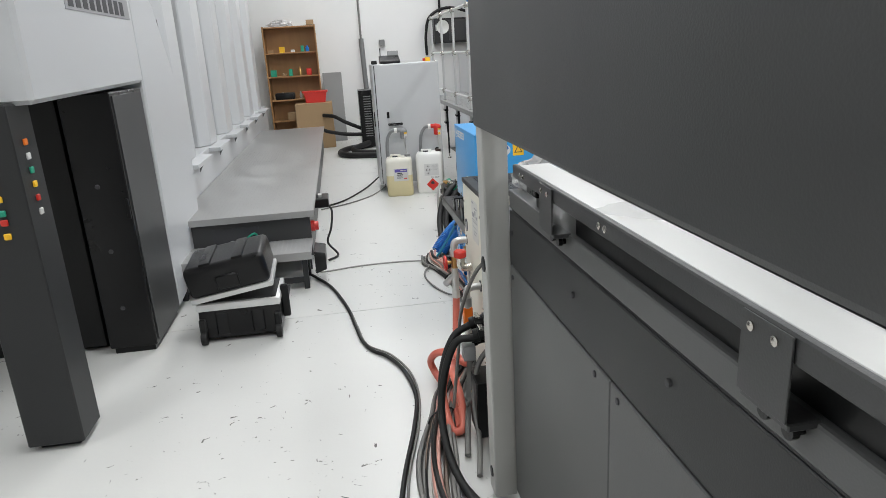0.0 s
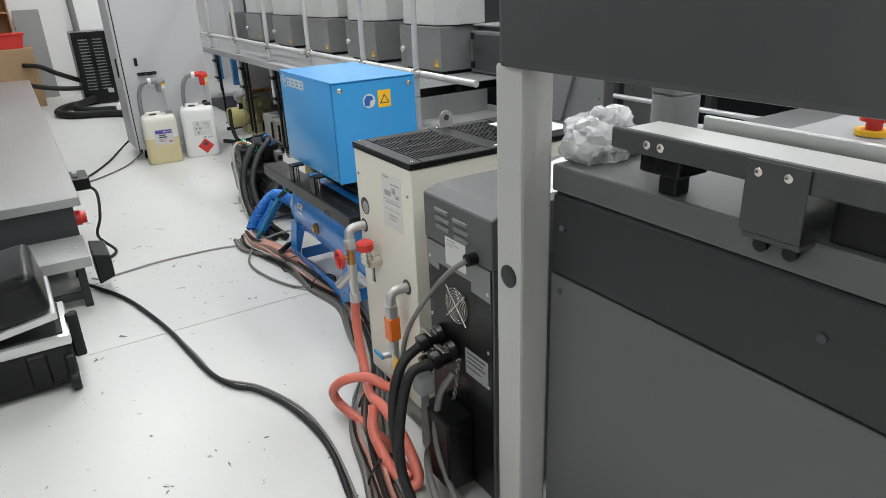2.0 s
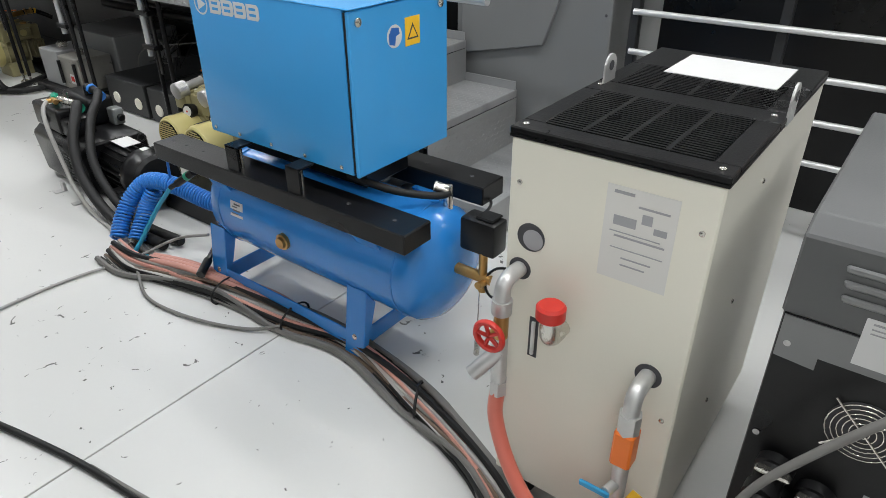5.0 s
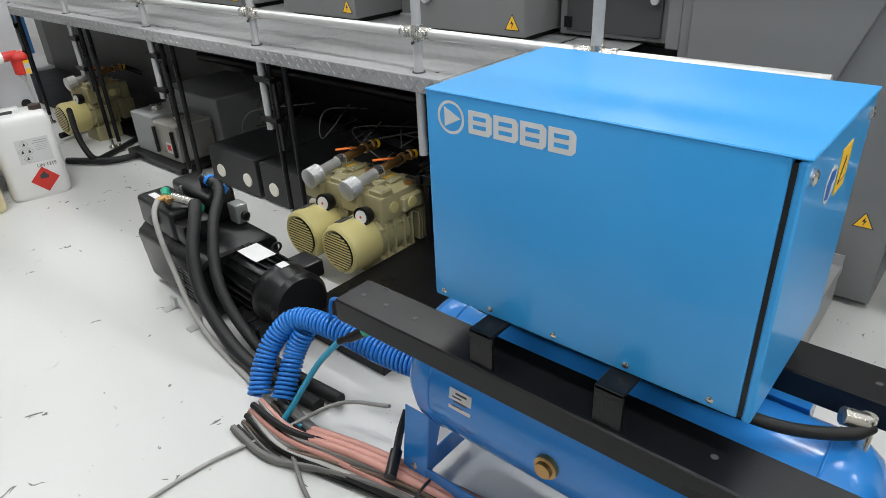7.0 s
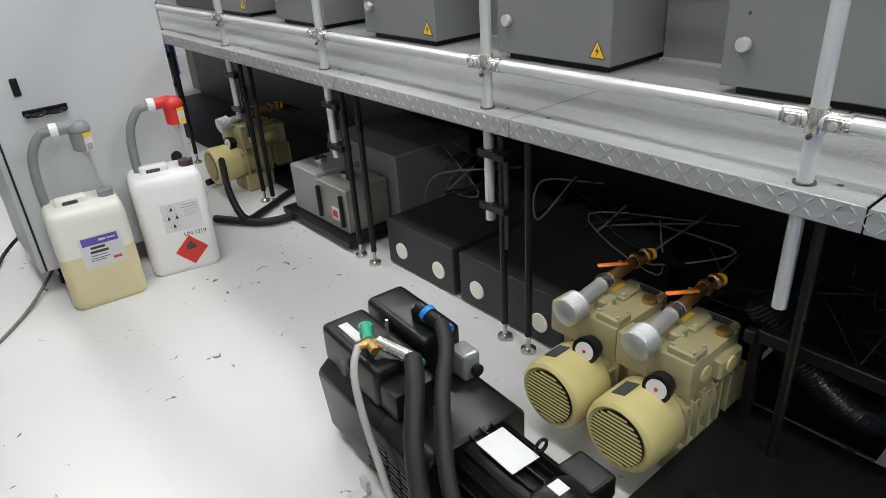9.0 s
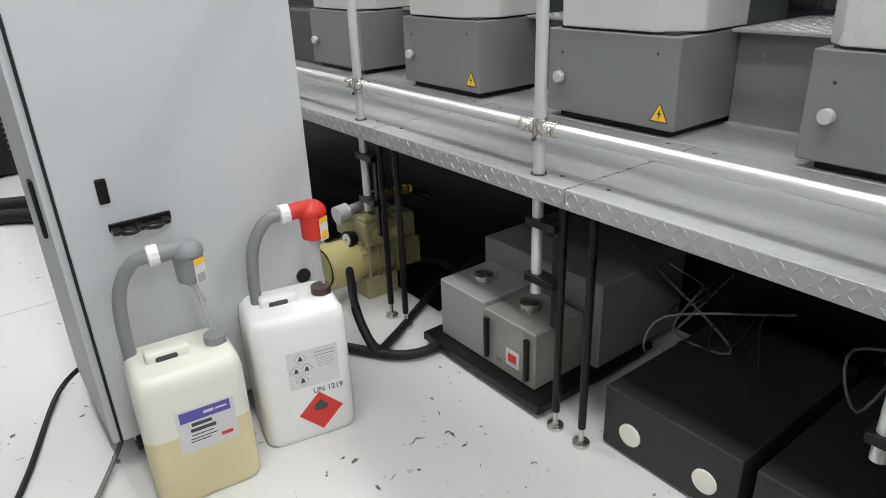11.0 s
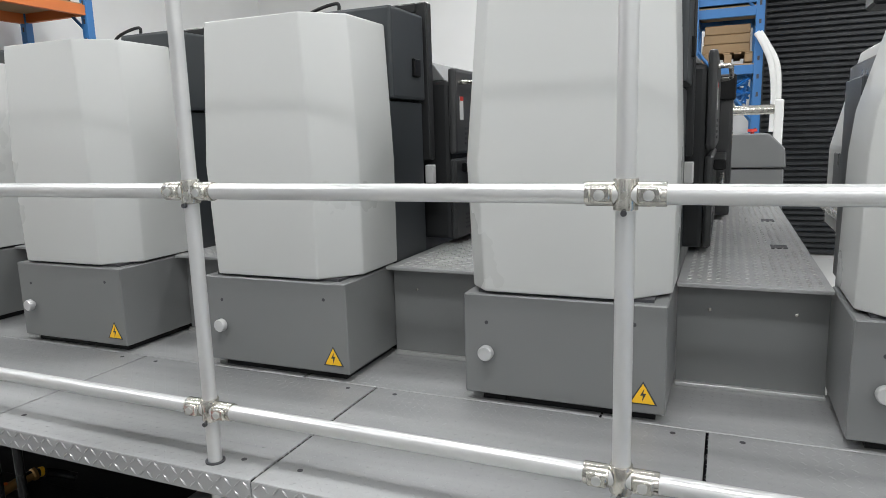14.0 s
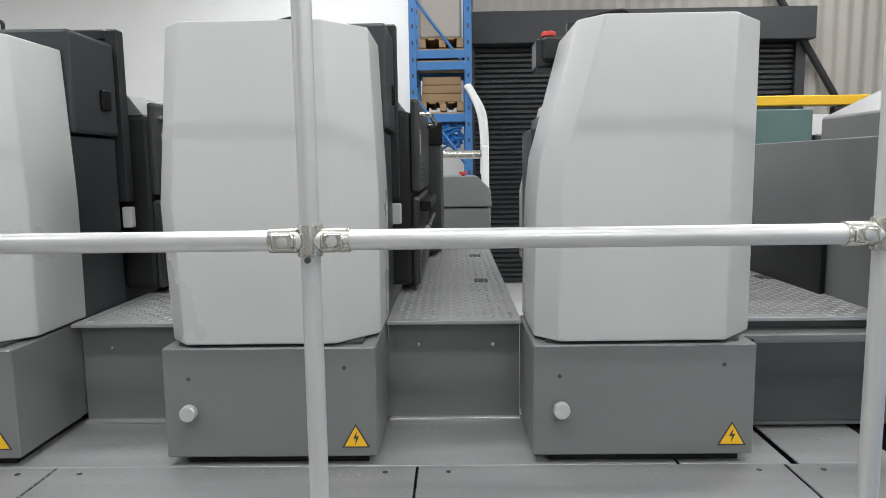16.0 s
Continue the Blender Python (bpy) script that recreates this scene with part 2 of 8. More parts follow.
def cyl(bm, p0, p1, r, r2=None, n=20, bev=0.0):
    p0, p1 = Vector(p0), Vector(p1)
    d = p1 - p0
    b2 = bmesh.new()
    bmesh.ops.create_cone(b2, cap_ends=True, segments=n, radius1=r, radius2=r if r2 is None else r2, depth=d.length)
    if bev:
        es = [e for e in b2.edges if abs(e.verts[0].co.z - e.verts[1].co.z) < 1e-6]
        bmesh.ops.bevel(b2, geom=es, offset=bev, segments=2, profile=0.6, affect="EDGES")
    b2.transform(Matrix.Translation((p0 + p1) / 2) @ d.to_track_quat("Z", "Y").to_matrix().to_4x4())
    return join(bm, b2)


def lathe(bm, p0, axis, prof, n=28):
    """Turns a profile of (along, radius) about an axis that starts at p0."""
    q = Vector(axis).to_track_quat("Z", "Y").to_matrix().to_4x4()
    m = Matrix.Translation(p0) @ q
    rings = []
    for h, r in prof:
        rings.append([bm.verts.new(m @ Vector((r * math.cos(2 * math.pi * i / n), r * math.sin(2 * math.pi * i / n), h))) for i in range(n)])
    for a, b in zip(rings, rings[1:]):
        for i in range(n):
            bm.faces.new((a[i], a[(i + 1) % n], b[(i + 1) % n], b[i]))
    bm.faces.new(rings[0][::-1])
    bm.faces.new(rings[-1])
    return bm


def prism(bm, poly, axis, a0, a1, bev=0.003):
    """Extrudes a polygon along x, y or z; poly holds the other two coordinates in order."""
    b2 = bmesh.new()

    def co(p, a):
        return {"x": (a, p[0], p[1]), "y": (p[0], a, p[1]), "z": (p[0], p[1], a)}[axis]

    lo = [b2.verts.new(co(p, a0)) for p in poly]
    hi = [b2.verts.new(co(p, a1)) for p in poly]
    k = len(poly)
    b2.faces.new(lo[::-1])
    b2.faces.new(hi)
    for i in range(k):
        b2.faces.new((lo[i], lo[(i + 1) % k], hi[(i + 1) % k], hi[i]))
    bmesh.ops.recalc_face_normals(b2, faces=b2.faces)
    if bev:
        bmesh.ops.bevel(b2, geom=b2.edges[:], offset=bev, segments=1, affect="EDGES")
    return join(bm, b2)


def spline(pts, step=6):
    """A smooth line through points."""
    pts = [Vector(p) for p in pts]
    pts = [pts[0] * 2 - pts[1]] + pts + [pts[-1] * 2 - pts[-2]]
    out = []
    for i in range(1, len(pts) - 2):
        a, b, c, d = pts[i - 1:i + 3]
        for k in range(step):
            t = k / step
            out.append(0.5 * (2 * b + (c - a) * t + (2 * a - 5 * b + 4 * c - d) * t * t + (3 * b - a - 3 * c + d) * t ** 3))
    out.append(pts[-2])
    return out


def hose(bm, pts, r, n=8, step=6, ribs=0.0, smoothed=False):
    """Sweeps a round section along a line; ribs: depth of corrugation."""
    line = pts if smoothed else spline(pts, step)
    if ribs:
        fine = []
        for a, b in zip(line, line[1:]):
            k = max(1, int((b - a).length / 0.006))
            fine += [a.lerp(b, i / k) for i in range(k)]
        line = fine + [line[-1]]
    up = Vector((0.13, 0.2, 1)).normalized()
    last = None
    first = None
    for i, p in enumerate(line):
        d = (line[min(i + 1, len(line) - 1)] - line[max(i - 1, 0)]).normalized()
        u = d.cross(up)
        if u.length < 1e-3:
            u = d.orthogonal()
        u.normalize()
        w = d.cross(u).normalized()
        up = w if abs(w.dot(up)) > 0.2 and w.dot(up) > 0 else (-w if abs(w.dot(up)) > 0.2 else up)
        rr = r + (ribs if i % 2 else -ribs)
        ring = [bm.verts.new(p + rr * (math.cos(2 * math.pi * k / n) * u + math.sin(2 * math.pi * k / n) * up)) for k in range(n)]
        if last:
            for k in range(n):
                bm.faces.new((last[k], last[(k + 1) % n], ring[(k + 1) % n], ring[k]))
        else:
            first = ring
        last = ring
    bm.faces.new(first[::-1])
    bm.faces.new(last)
    bmesh.ops.recalc_face_normals(bm, faces=bm.faces)
    return bm


def coil(line, r, turn):
    """A helix of radius r with one turn every `turn` metres along a line."""
    out, s = [], 0.0
    for a, b in zip(line, line[1:]):
        d = b - a
        u = d.orthogonal().normalized()
        u = (Vector((0, 0, 1)) - d.normalized() * d.normalized().z)
        u = u.normalized() if u.length > 0.05 else d.orthogonal().normalized()
        w = d.normalized().cross(u)
        k = max(1, int(d.length / turn * 12))
        for i in range(k):
            ph = 2 * math.pi * (s + d.length * i / k) / turn
            out.append(a.lerp(b, i / k) + r * (math.cos(ph) * u + math.sin(ph) * w))
        s += d.length
    return out


def sheet_ridges(name, o, u, v, nu, nv, pitch, parent, material=None, length=0.020, rise=0.0018):
    """Raised lozenges of tread plate, laid out from o along u and v."""
    o, u, v = Vector(o), Vector(u).normalized(), Vector(v).normalized()
    w = u.cross(v)
    vs, fs = [], []
    for i in range(nu):
        for j in range(nv):
            c = o + u * (i + 0.5) * pitch + v * (j + 0.5) * pitch
            a = (u + v if (i + j) % 2 else u - v).normalized()
            s = a.cross(w)
            k = len(vs)
            h = length / 2
            vs += [c - a * h, c + s * 0.0032, c + a * h, c - s * 0.0032, c - a * h * 0.5 + w * rise, c + a * h * 0.5 + w * rise]
            fs += [(k, k + 1, k + 5, k + 4), (k + 1, k + 2, k + 5), (k + 2, k + 3, k + 4, k + 5), (k + 3, k, k + 4)]
    me = bpy.data.meshes.new(name)
    at = LOC.get(parent, Vector((0, 0, 0)))
    me.from_pydata([tuple(p - at) for p in vs], [], fs)
    me.materials.append(material or LOZ)
    ob = new(name, me)
    ob.parent = parent
    LOC[ob] = at
    return tagged(ob, kind="stuff")


def ring(bm, c, axis, r, t, n=28):
    """A thin torus."""
    q = Vector(axis).to_track_quat("Z", "Y").to_matrix()
    pts = [Vector(c) + q @ Vector((r * math.cos(2 * math.pi * i / n), r * math.sin(2 * math.pi * i / n), 0)) for i in range(n + 1)]
    return hose(bm, pts, t, 6, smoothed=True)


def bars(bm, o, u, v, rows, thick=0.0012):
    """Illegible print: bars given as (u0, u1, v0, v1) on a label plane."""
    o, u, v = Vector(o), Vector(u), Vector(v)
    w = u.cross(v) * thick
    for a, b, c, d in rows:
        q = [o + u * s + v * t for s, t in ((a, c), (b, c), (b, d), (a, d))]
        lo = [bm.verts.new(p) for p in q]
        hi = [bm.verts.new(p + w) for p in q]
        bm.faces.new(hi)
        for i in range(4):
            bm.faces.new((lo[i], lo[(i + 1) % 4], hi[(i + 1) % 4], hi[i]))
    return bm


def panel(bm, o, u, v, poly, thick):
    """A thin plate with a polygon outline on the plane o, u, v."""
    o, u, v = Vector(o), Vector(u), Vector(v)
    w = u.cross(v) * thick
    lo = [bm.verts.new(o + u * a + v * b) for a, b in poly]
    hi = [bm.verts.new(o + u * a + v * b + w) for a, b in poly]
    k = len(poly)
    bm.faces.new(hi)
    bm.faces.new(lo[::-1])
    for i in range(k):
        bm.faces.new((lo[i], lo[(i + 1) % k], hi[(i + 1) % k], hi[i]))
    return bm


def disc_poly(r, n=24, c=(0, 0)):
    return [(c[0] + r * math.cos(2 * math.pi * i / n), c[1] + r * math.sin(2 * math.pi * i / n)) for i in range(n)]


def warning(parent, o, u, v, s):
    """A yellow triangle with black rim and bolt, as a part."""
    k = 0.866 * s
    sign = part("warning_sign", panel(nb(), o, u, v, [(-s / 2, 0), (s / 2, 0), (0, k)], 0.001), INK, parent, "yellow and black voltage warning triangle")
    o2 = Vector(o) + Vector(u).cross(Vector(v)) * 0.001
    part("sign_face", panel(nb(), o2, u, v, [(-s * 0.41, 0.05 * s), (s * 0.41, 0.05 * s), (0, k * 0.90)], 0.001), YELLOW, sign)
    o3 = o2 + Vector(u).cross(Vector(v)) * 0.001
    part("sign_bolt", panel(nb(), o3, u, v, [(0.05 * s, 0.62 * s), (-0.10 * s, 0.34 * s), (0.0, 0.34 * s), (-0.03 * s, 0.10 * s), (0.11 * s, 0.42 * s), (0.01 * s, 0.42 * s)], 0.0008), INK, sign)
    return sign


def screw(parent, p, axis, r=0.008, h=0.006, material=None, name="screw"):
    p, a = Vector(p), Vector(axis)
    return part(name, lathe(nb(), p, a, [(0, r), (h * 0.6, r), (h, r * 0.6)], 12), material or CHROME, parent, smooth=40)


def letters(name, s, size, m, material, parent):
    c = bpy.data.curves.new(name, "FONT")
    c.body, c.size, c.extrude = s, size, 0.0006
    tmp = bpy.data.objects.new(name, c)
    scene.collection.objects.link(tmp)
    bpy.context.view_layer.update()
    me = bpy.data.meshes.new_from_object(tmp.evaluated_get(bpy.context.evaluated_depsgraph_get()))
    bpy.data.objects.remove(tmp)
    me.transform(Matrix.Translation(STAND - LOC[parent]) @ m)
    me.materials.clear()
    me.materials.append(material)
    ob = new(name, me)
    ob.parent = parent
    LOC[ob] = LOC[parent]
    return ob


X, Y, Z = Vector((1, 0, 0)), Vector((0, 1, 0)), Vector((0, 0, 1))

# ---------- the hall ----------
def hall():
    fl = structure("floor", Bx(-7, 13.6, -6, 15, -0.25, -0.012, bev=0), RUBBER, "hall floor with dark expansion joints", "floor")
    ys = [-6, -0.95, 4.52, 10.05, 15]
    for a, b in zip(ys, ys[1:]):
        part("slab", Bx(-7, 13.6, a + 0.003, b - 0.003, -0.012, 0, bev=0.0015), FLOOR, fl)
    structure("wall_north", Bx(-7, 13.6, 14.4, 14.65, 0, CEIL, bev=0), WALL, "white painted block wall", "wall")
    structure("wall_south", Bx(-7, 13.6, -6.25, -6, 0, CEIL, bev=0), WALL, "white painted wall", "wall")
    structure("wall_west", Bx(-7.25, -7, -6.25, 14.65, 0, CEIL, bev=0), WALL, "white painted wall", "wall")
    # east wall: white lower part with a shutter opening, metal cladding above
    bm = nb()
    box(bm, 11.0, 11.2, 6.22, 14.4, 0, CEIL, bev=0)
    box(bm, 11.0, 11.2, -6, 1.4, 0, 2.5, bev=0)
    structure("wall_east", bm, WALL, "white painted wall below metal cladding", "wall")
    vs, fs = [], []
    y = -6.0
    k = 0
    while y < 6.22:
        vs += [(11.02 + (0.035 if k % 4 in (1, 2) else 0), y, 2.5 if y < 1.4 else 3.65), (11.02 + (0.035 if k % 4 in (1, 2) else 0), y, CEIL)]
        k += 1
        y += 0.075 if k % 2 else 0.03
    n = len(vs) // 2
    fs = [(2 * i, 2 * i + 2, 2 * i + 3, 2 * i + 1) for i in range(n - 1)]
    me = bpy.data.meshes.new("cladding")
    me.from_pydata(vs, [], fs)
    bm = nb()
    bm.from_mesh(me)
    box(bm, 11.06, 11.2, -6, 1.4, 2.5, CEIL, bev=0)
    box(bm, 11.06, 11.2, 1.4, 6.22, 3.65, CEIL, bev=0)
    structure("wall_cladding", bm, CORR, "grey weathered corrugated metal cladding", "wall")
    structure("ceiling", Bx(-7, 13.6, -6, 14.65, CEIL, CEIL + 0.2, bev=0), CEILM, "grey sheet roof", "ceiling")
    # roller shutter
    sh = thing("roller_shutter", (11.0, 3.8, 0), "closed black slatted roller shutter in the hall wall", "shutter", kind="structure")
    for i in range(48):
        z = 0.02 + i * 0.075
        part("slat", prism(nb(), [(11.05, z), (11.02, z + 0.018), (11.02, z + 0.055), (11.05, z + 0.073), (11.07, z + 0.073), (11.07, z)], "y", 1.42, 6.19, bev=0), SHUT, sh)
    part("shutter_box", Bx(10.72, 11.0, 1.3, 6.32, 3.55, 4.0, bev=0.01), SHUT, sh)
    part("guide_rail", Bx(10.93, 11.0, 6.17, 6.29, 0, 3.6), SHUT, sh)
    part("guide_rail", Bx(10.93, 11.0, 1.33, 1.47, 0, 3.6), SHUT, sh)
    # roof brace and cables on the cladding
    br = part("roof_brace", cyl(nb(), (10.9, 2.35, 5.1), (10.9, 0.55, 2.2), 0.05, n=12), DARK)
    tagged(br, "dark diagonal steel brace on the wall", "brace", kind="structure")
    for i, (x, yy) in enumerate(LAMPS):
        la = thing("ceiling_lamp", (x, yy, 5.55), "long white ceiling lamp with glowing tubes", "lamp", "ceiling lamps")
        part("housing", Bx(x - 0.25, x + 0.25, yy - 1.4, yy + 1.4, 5.52, 5.60, bev=0.01), WHITEM, la)
        for s in (-0.15, 0.15):
            part("tube", cyl(nb(), (x + s, yy - 1.35, 5.495), (x + s, yy + 1.35, 5.495), 0.016, n=10), TUBE, la)
        for s in (-0.6, 0.6):
            part("chain", cyl(nb(), (x, yy + s, 5.6), (x, yy + s, CEIL), 0.006, n=6), STEEL, la)
        ld = bpy.data.lights.new("ceiling_light", "AREA")
        ld.shape, ld.size, ld.size_y, ld.energy, ld.color = "RECTANGLE", 0.5, 2.8, LAMP_W, (0.965, 0.985, 1.0)
        lo = new("ceiling_light", ld)
        lo.location = (x, yy, 5.46)


hall()


# ---------- printing press with its walkway ----------
PZ = 0.917           # walkway height
PX = 2.052            # walkway front
POSTS = [12.09, 11.03, 9.97, 8.90, 7.83, 6.768, 5.715, 4.96]


def platform():
    pl = thing("walkway", (2.5, 8, 0), "raised grey tread-plate walkway along the press", "walkway")
    ys = [5.235, 5.56, 6.615, 7.672, 8.73, 9.785, 10.84, 12.25]
    for a, b in zip(ys, ys[1:]):
        p = part("deck_plate", box(box(nb(), PX, 2.72, a + 0.004, b - 0.004, PZ - 0.006, PZ, bev=0.002), PX, PX + 0.006, a + 0.002, b - 0.002, PZ - 0.062, PZ - 0.004, bev=0.001), PLATE, pl)
        box_bm = Bx(2.724, 3.12, a + 0.304, b + 0.296, PZ - 0.006, PZ - 0.0005, bev=0.0015)
        part("deck_plate", box_bm, PLATE, pl)
        for yy in (a + 0.09, b - 0.09):
            for xx in (2.14, 2.68):
                part("bolt_hole", lathe(nb(), (xx, yy, PZ - 0.001), Z, [(0, 0.008), (0.002, 0.008)], 10), INK, pl)
    part("deck_plate", Bx(2.724, 3.12, 5.22, 5.517, PZ - 0.006, PZ - 0.0005, bev=0.0015), PLATE, pl)
    sheet_ridges("tread_relief", (PX + 0.01, 5.25, PZ), X, Y, 23, 248, 0.028, pl, PLATE, rise=0.0009)
    sheet_ridges("tread_relief", (2.73, 5.25, PZ), X, Y, 13, 248, 0.028, pl, PLATE, rise=0.0010)
    sheet_ridges("fascia_relief", (PX - 0.0005, 12.23, PZ - 0.060), -Y, Z, 232, 2, 0.03, pl, length=0.028, rise=0.003)
    for yy in (7.72, 7.60, 6.706, 6.58, 8.77, 8.65, 9.83, 5.66, 5.31, 10.88):
        leg = part("support_leg", cyl(nb(), (2.108, yy, 0.07), (2.108, yy, PZ - 0.01), 0.014, n=12), BLACK, pl)
        part("levelling_foot", lathe(nb(), (2.108, yy, 0.0), Z, [(0, 0.032), (0.012, 0.030), (0.018, 0.012), (0.024, 0.009), (0.075, 0.009)], 18), CHROME, leg, smooth=40)
    for yy in (5.3, 6.75, 7.77, 8.82, 9.88, 10.92):
        part("cross_beam", Bx(2.1, 3.1, yy, yy + 0.04, PZ - 0.07, PZ - 0.008), BLACK, pl)
    part("long_beam", Bx(2.6, 2.64, 5.25, 12.2, PZ - 0.09, PZ - 0.03), BLACK, pl)
    # stair down at the end
    for z, y0, y1, top in ((0.70, 4.925, 5.235, PZ - 0.062), (0.49, 4.595, 4.925, 0.66), (0.205, 4.25, 4.595, 0.45)):
        part("stair_tread", Bx(2.08, 2.86, y0, y1, z - 0.04, z, bev=0.003), PLATE, pl)
        sheet_ridges("tread_relief", (2.09, y0 + 0.01, z), X, Y, 27, int((y1 - y0 - 0.02) / 0.028), 0.028, pl)
        part("stair_riser", Bx(2.09, 2.85, y1 - 0.006, y1 - 0.002, z, top, bev=0.001), PLATEL, pl)
        sheet_ridges("tread_relief", (2.10, y1 - 0.0065, z + 0.005), X, Z, 26, int((top - z) / 0.028), 0.028, pl, PLATEL)
        part("stair_end", Bx(2.842, 2.848, y0, y1 - 0.006, z, z + 0.045, bev=0.001), PLATE, pl)
        part("stair_skirt", Bx(2.082, 2.086, y0, y1, z - 0.085, z - 0.04, bev=0.001), PLATE, pl)
    part("stair_skirt", Bx(2.09, 2.85, 4.254, 4.258, 0.03, 0.165, bev=0.001), PLATE, pl)
    for xx in (2.12, 2.82):
        part("stair_leg", Bx(xx - 0.015, xx + 0.015, 4.27, 4.30, 0, 0.165), BLACK, pl)
        part("stair_leg", Bx(xx - 0.015, xx + 0.015, 4.63, 4.66, 0, 0.45), BLACK, pl)
        part("stair_leg", Bx(xx - 0.015, xx + 0.015, 4.96, 4.99, 0.12, 0.66), BLACK, pl)
    return pl


def railing():
    rl = thing("guard_rail", (2.12, 8, PZ), "silver tubular guard rail with clamped joints", "railing")
    zl, zu, x = 1.066, 1.643, 2.106
    for yy in POSTS:
        po = part("post", cyl(nb(), (x, yy, 0.58 if yy < 6 else 0.50), (x, yy, 2.25), 0.0185, n=20), ALU, rl, smooth=40)
        part("collar", lathe(nb(), (x, yy, PZ), Z, [(0, 0.026), (0.004, 0.026)], 18), INK, po)
        if yy < 6:
            continue
        for z in (0.76, 0.56):
            part("clamp_plate", Bx(x - 0.03, x + 0.03, yy - 0.10, yy + 0.03, z - 0.014, z + 0.014), BLACK, po)
        part("hanger", Bx(x - 0.008, x + 0.008, yy - 0.10, yy - 0.075, 0.40, 0.78), BLACK, po)
    for z in (zl, zu, 2.22):
        part("rail", cyl(nb(), (x - 0.001, 4.3 if z > 1 else 5, z), (x - 0.001, 12.25, z), 0.0195, n=20), ALU, rl, smooth=40)
        for yy in POSTS:
            cl = nb()
            for s in (-1, 1):
                cyl(cl, (x, yy + s * 0.022, z), (x, yy + s * 0.075, z), 0.0235, n=18, bev=0.002)
                box(cl, x - 0.030, x - 0.018, yy + s * 0.024, yy + s * 0.066, z - 0.016, z + 0.016, bev=0.004)
            cyl(cl, (x, yy, z - 0.03), (x, yy, z + 0.03), 0.0235, n=18, bev=0.002)
            c = part("clamp", cl, CHROME, rl, "plated cross clamp", smooth=40)
            for s in (-1, 1):
                part("clamp_screw", lathe(nb(), (x - 0.030, yy + s * 0.045, z), -X, [(0, 0.010), (0.004, 0.010), (0.005, 0.005)], 12), STEEL, c)
            part("set_screw", cyl(nb(), (x - 0.022, yy, z - 0.034), (x - 0.030, yy, z - 0.034), 0.006, n=8), INK, c)
    return rl


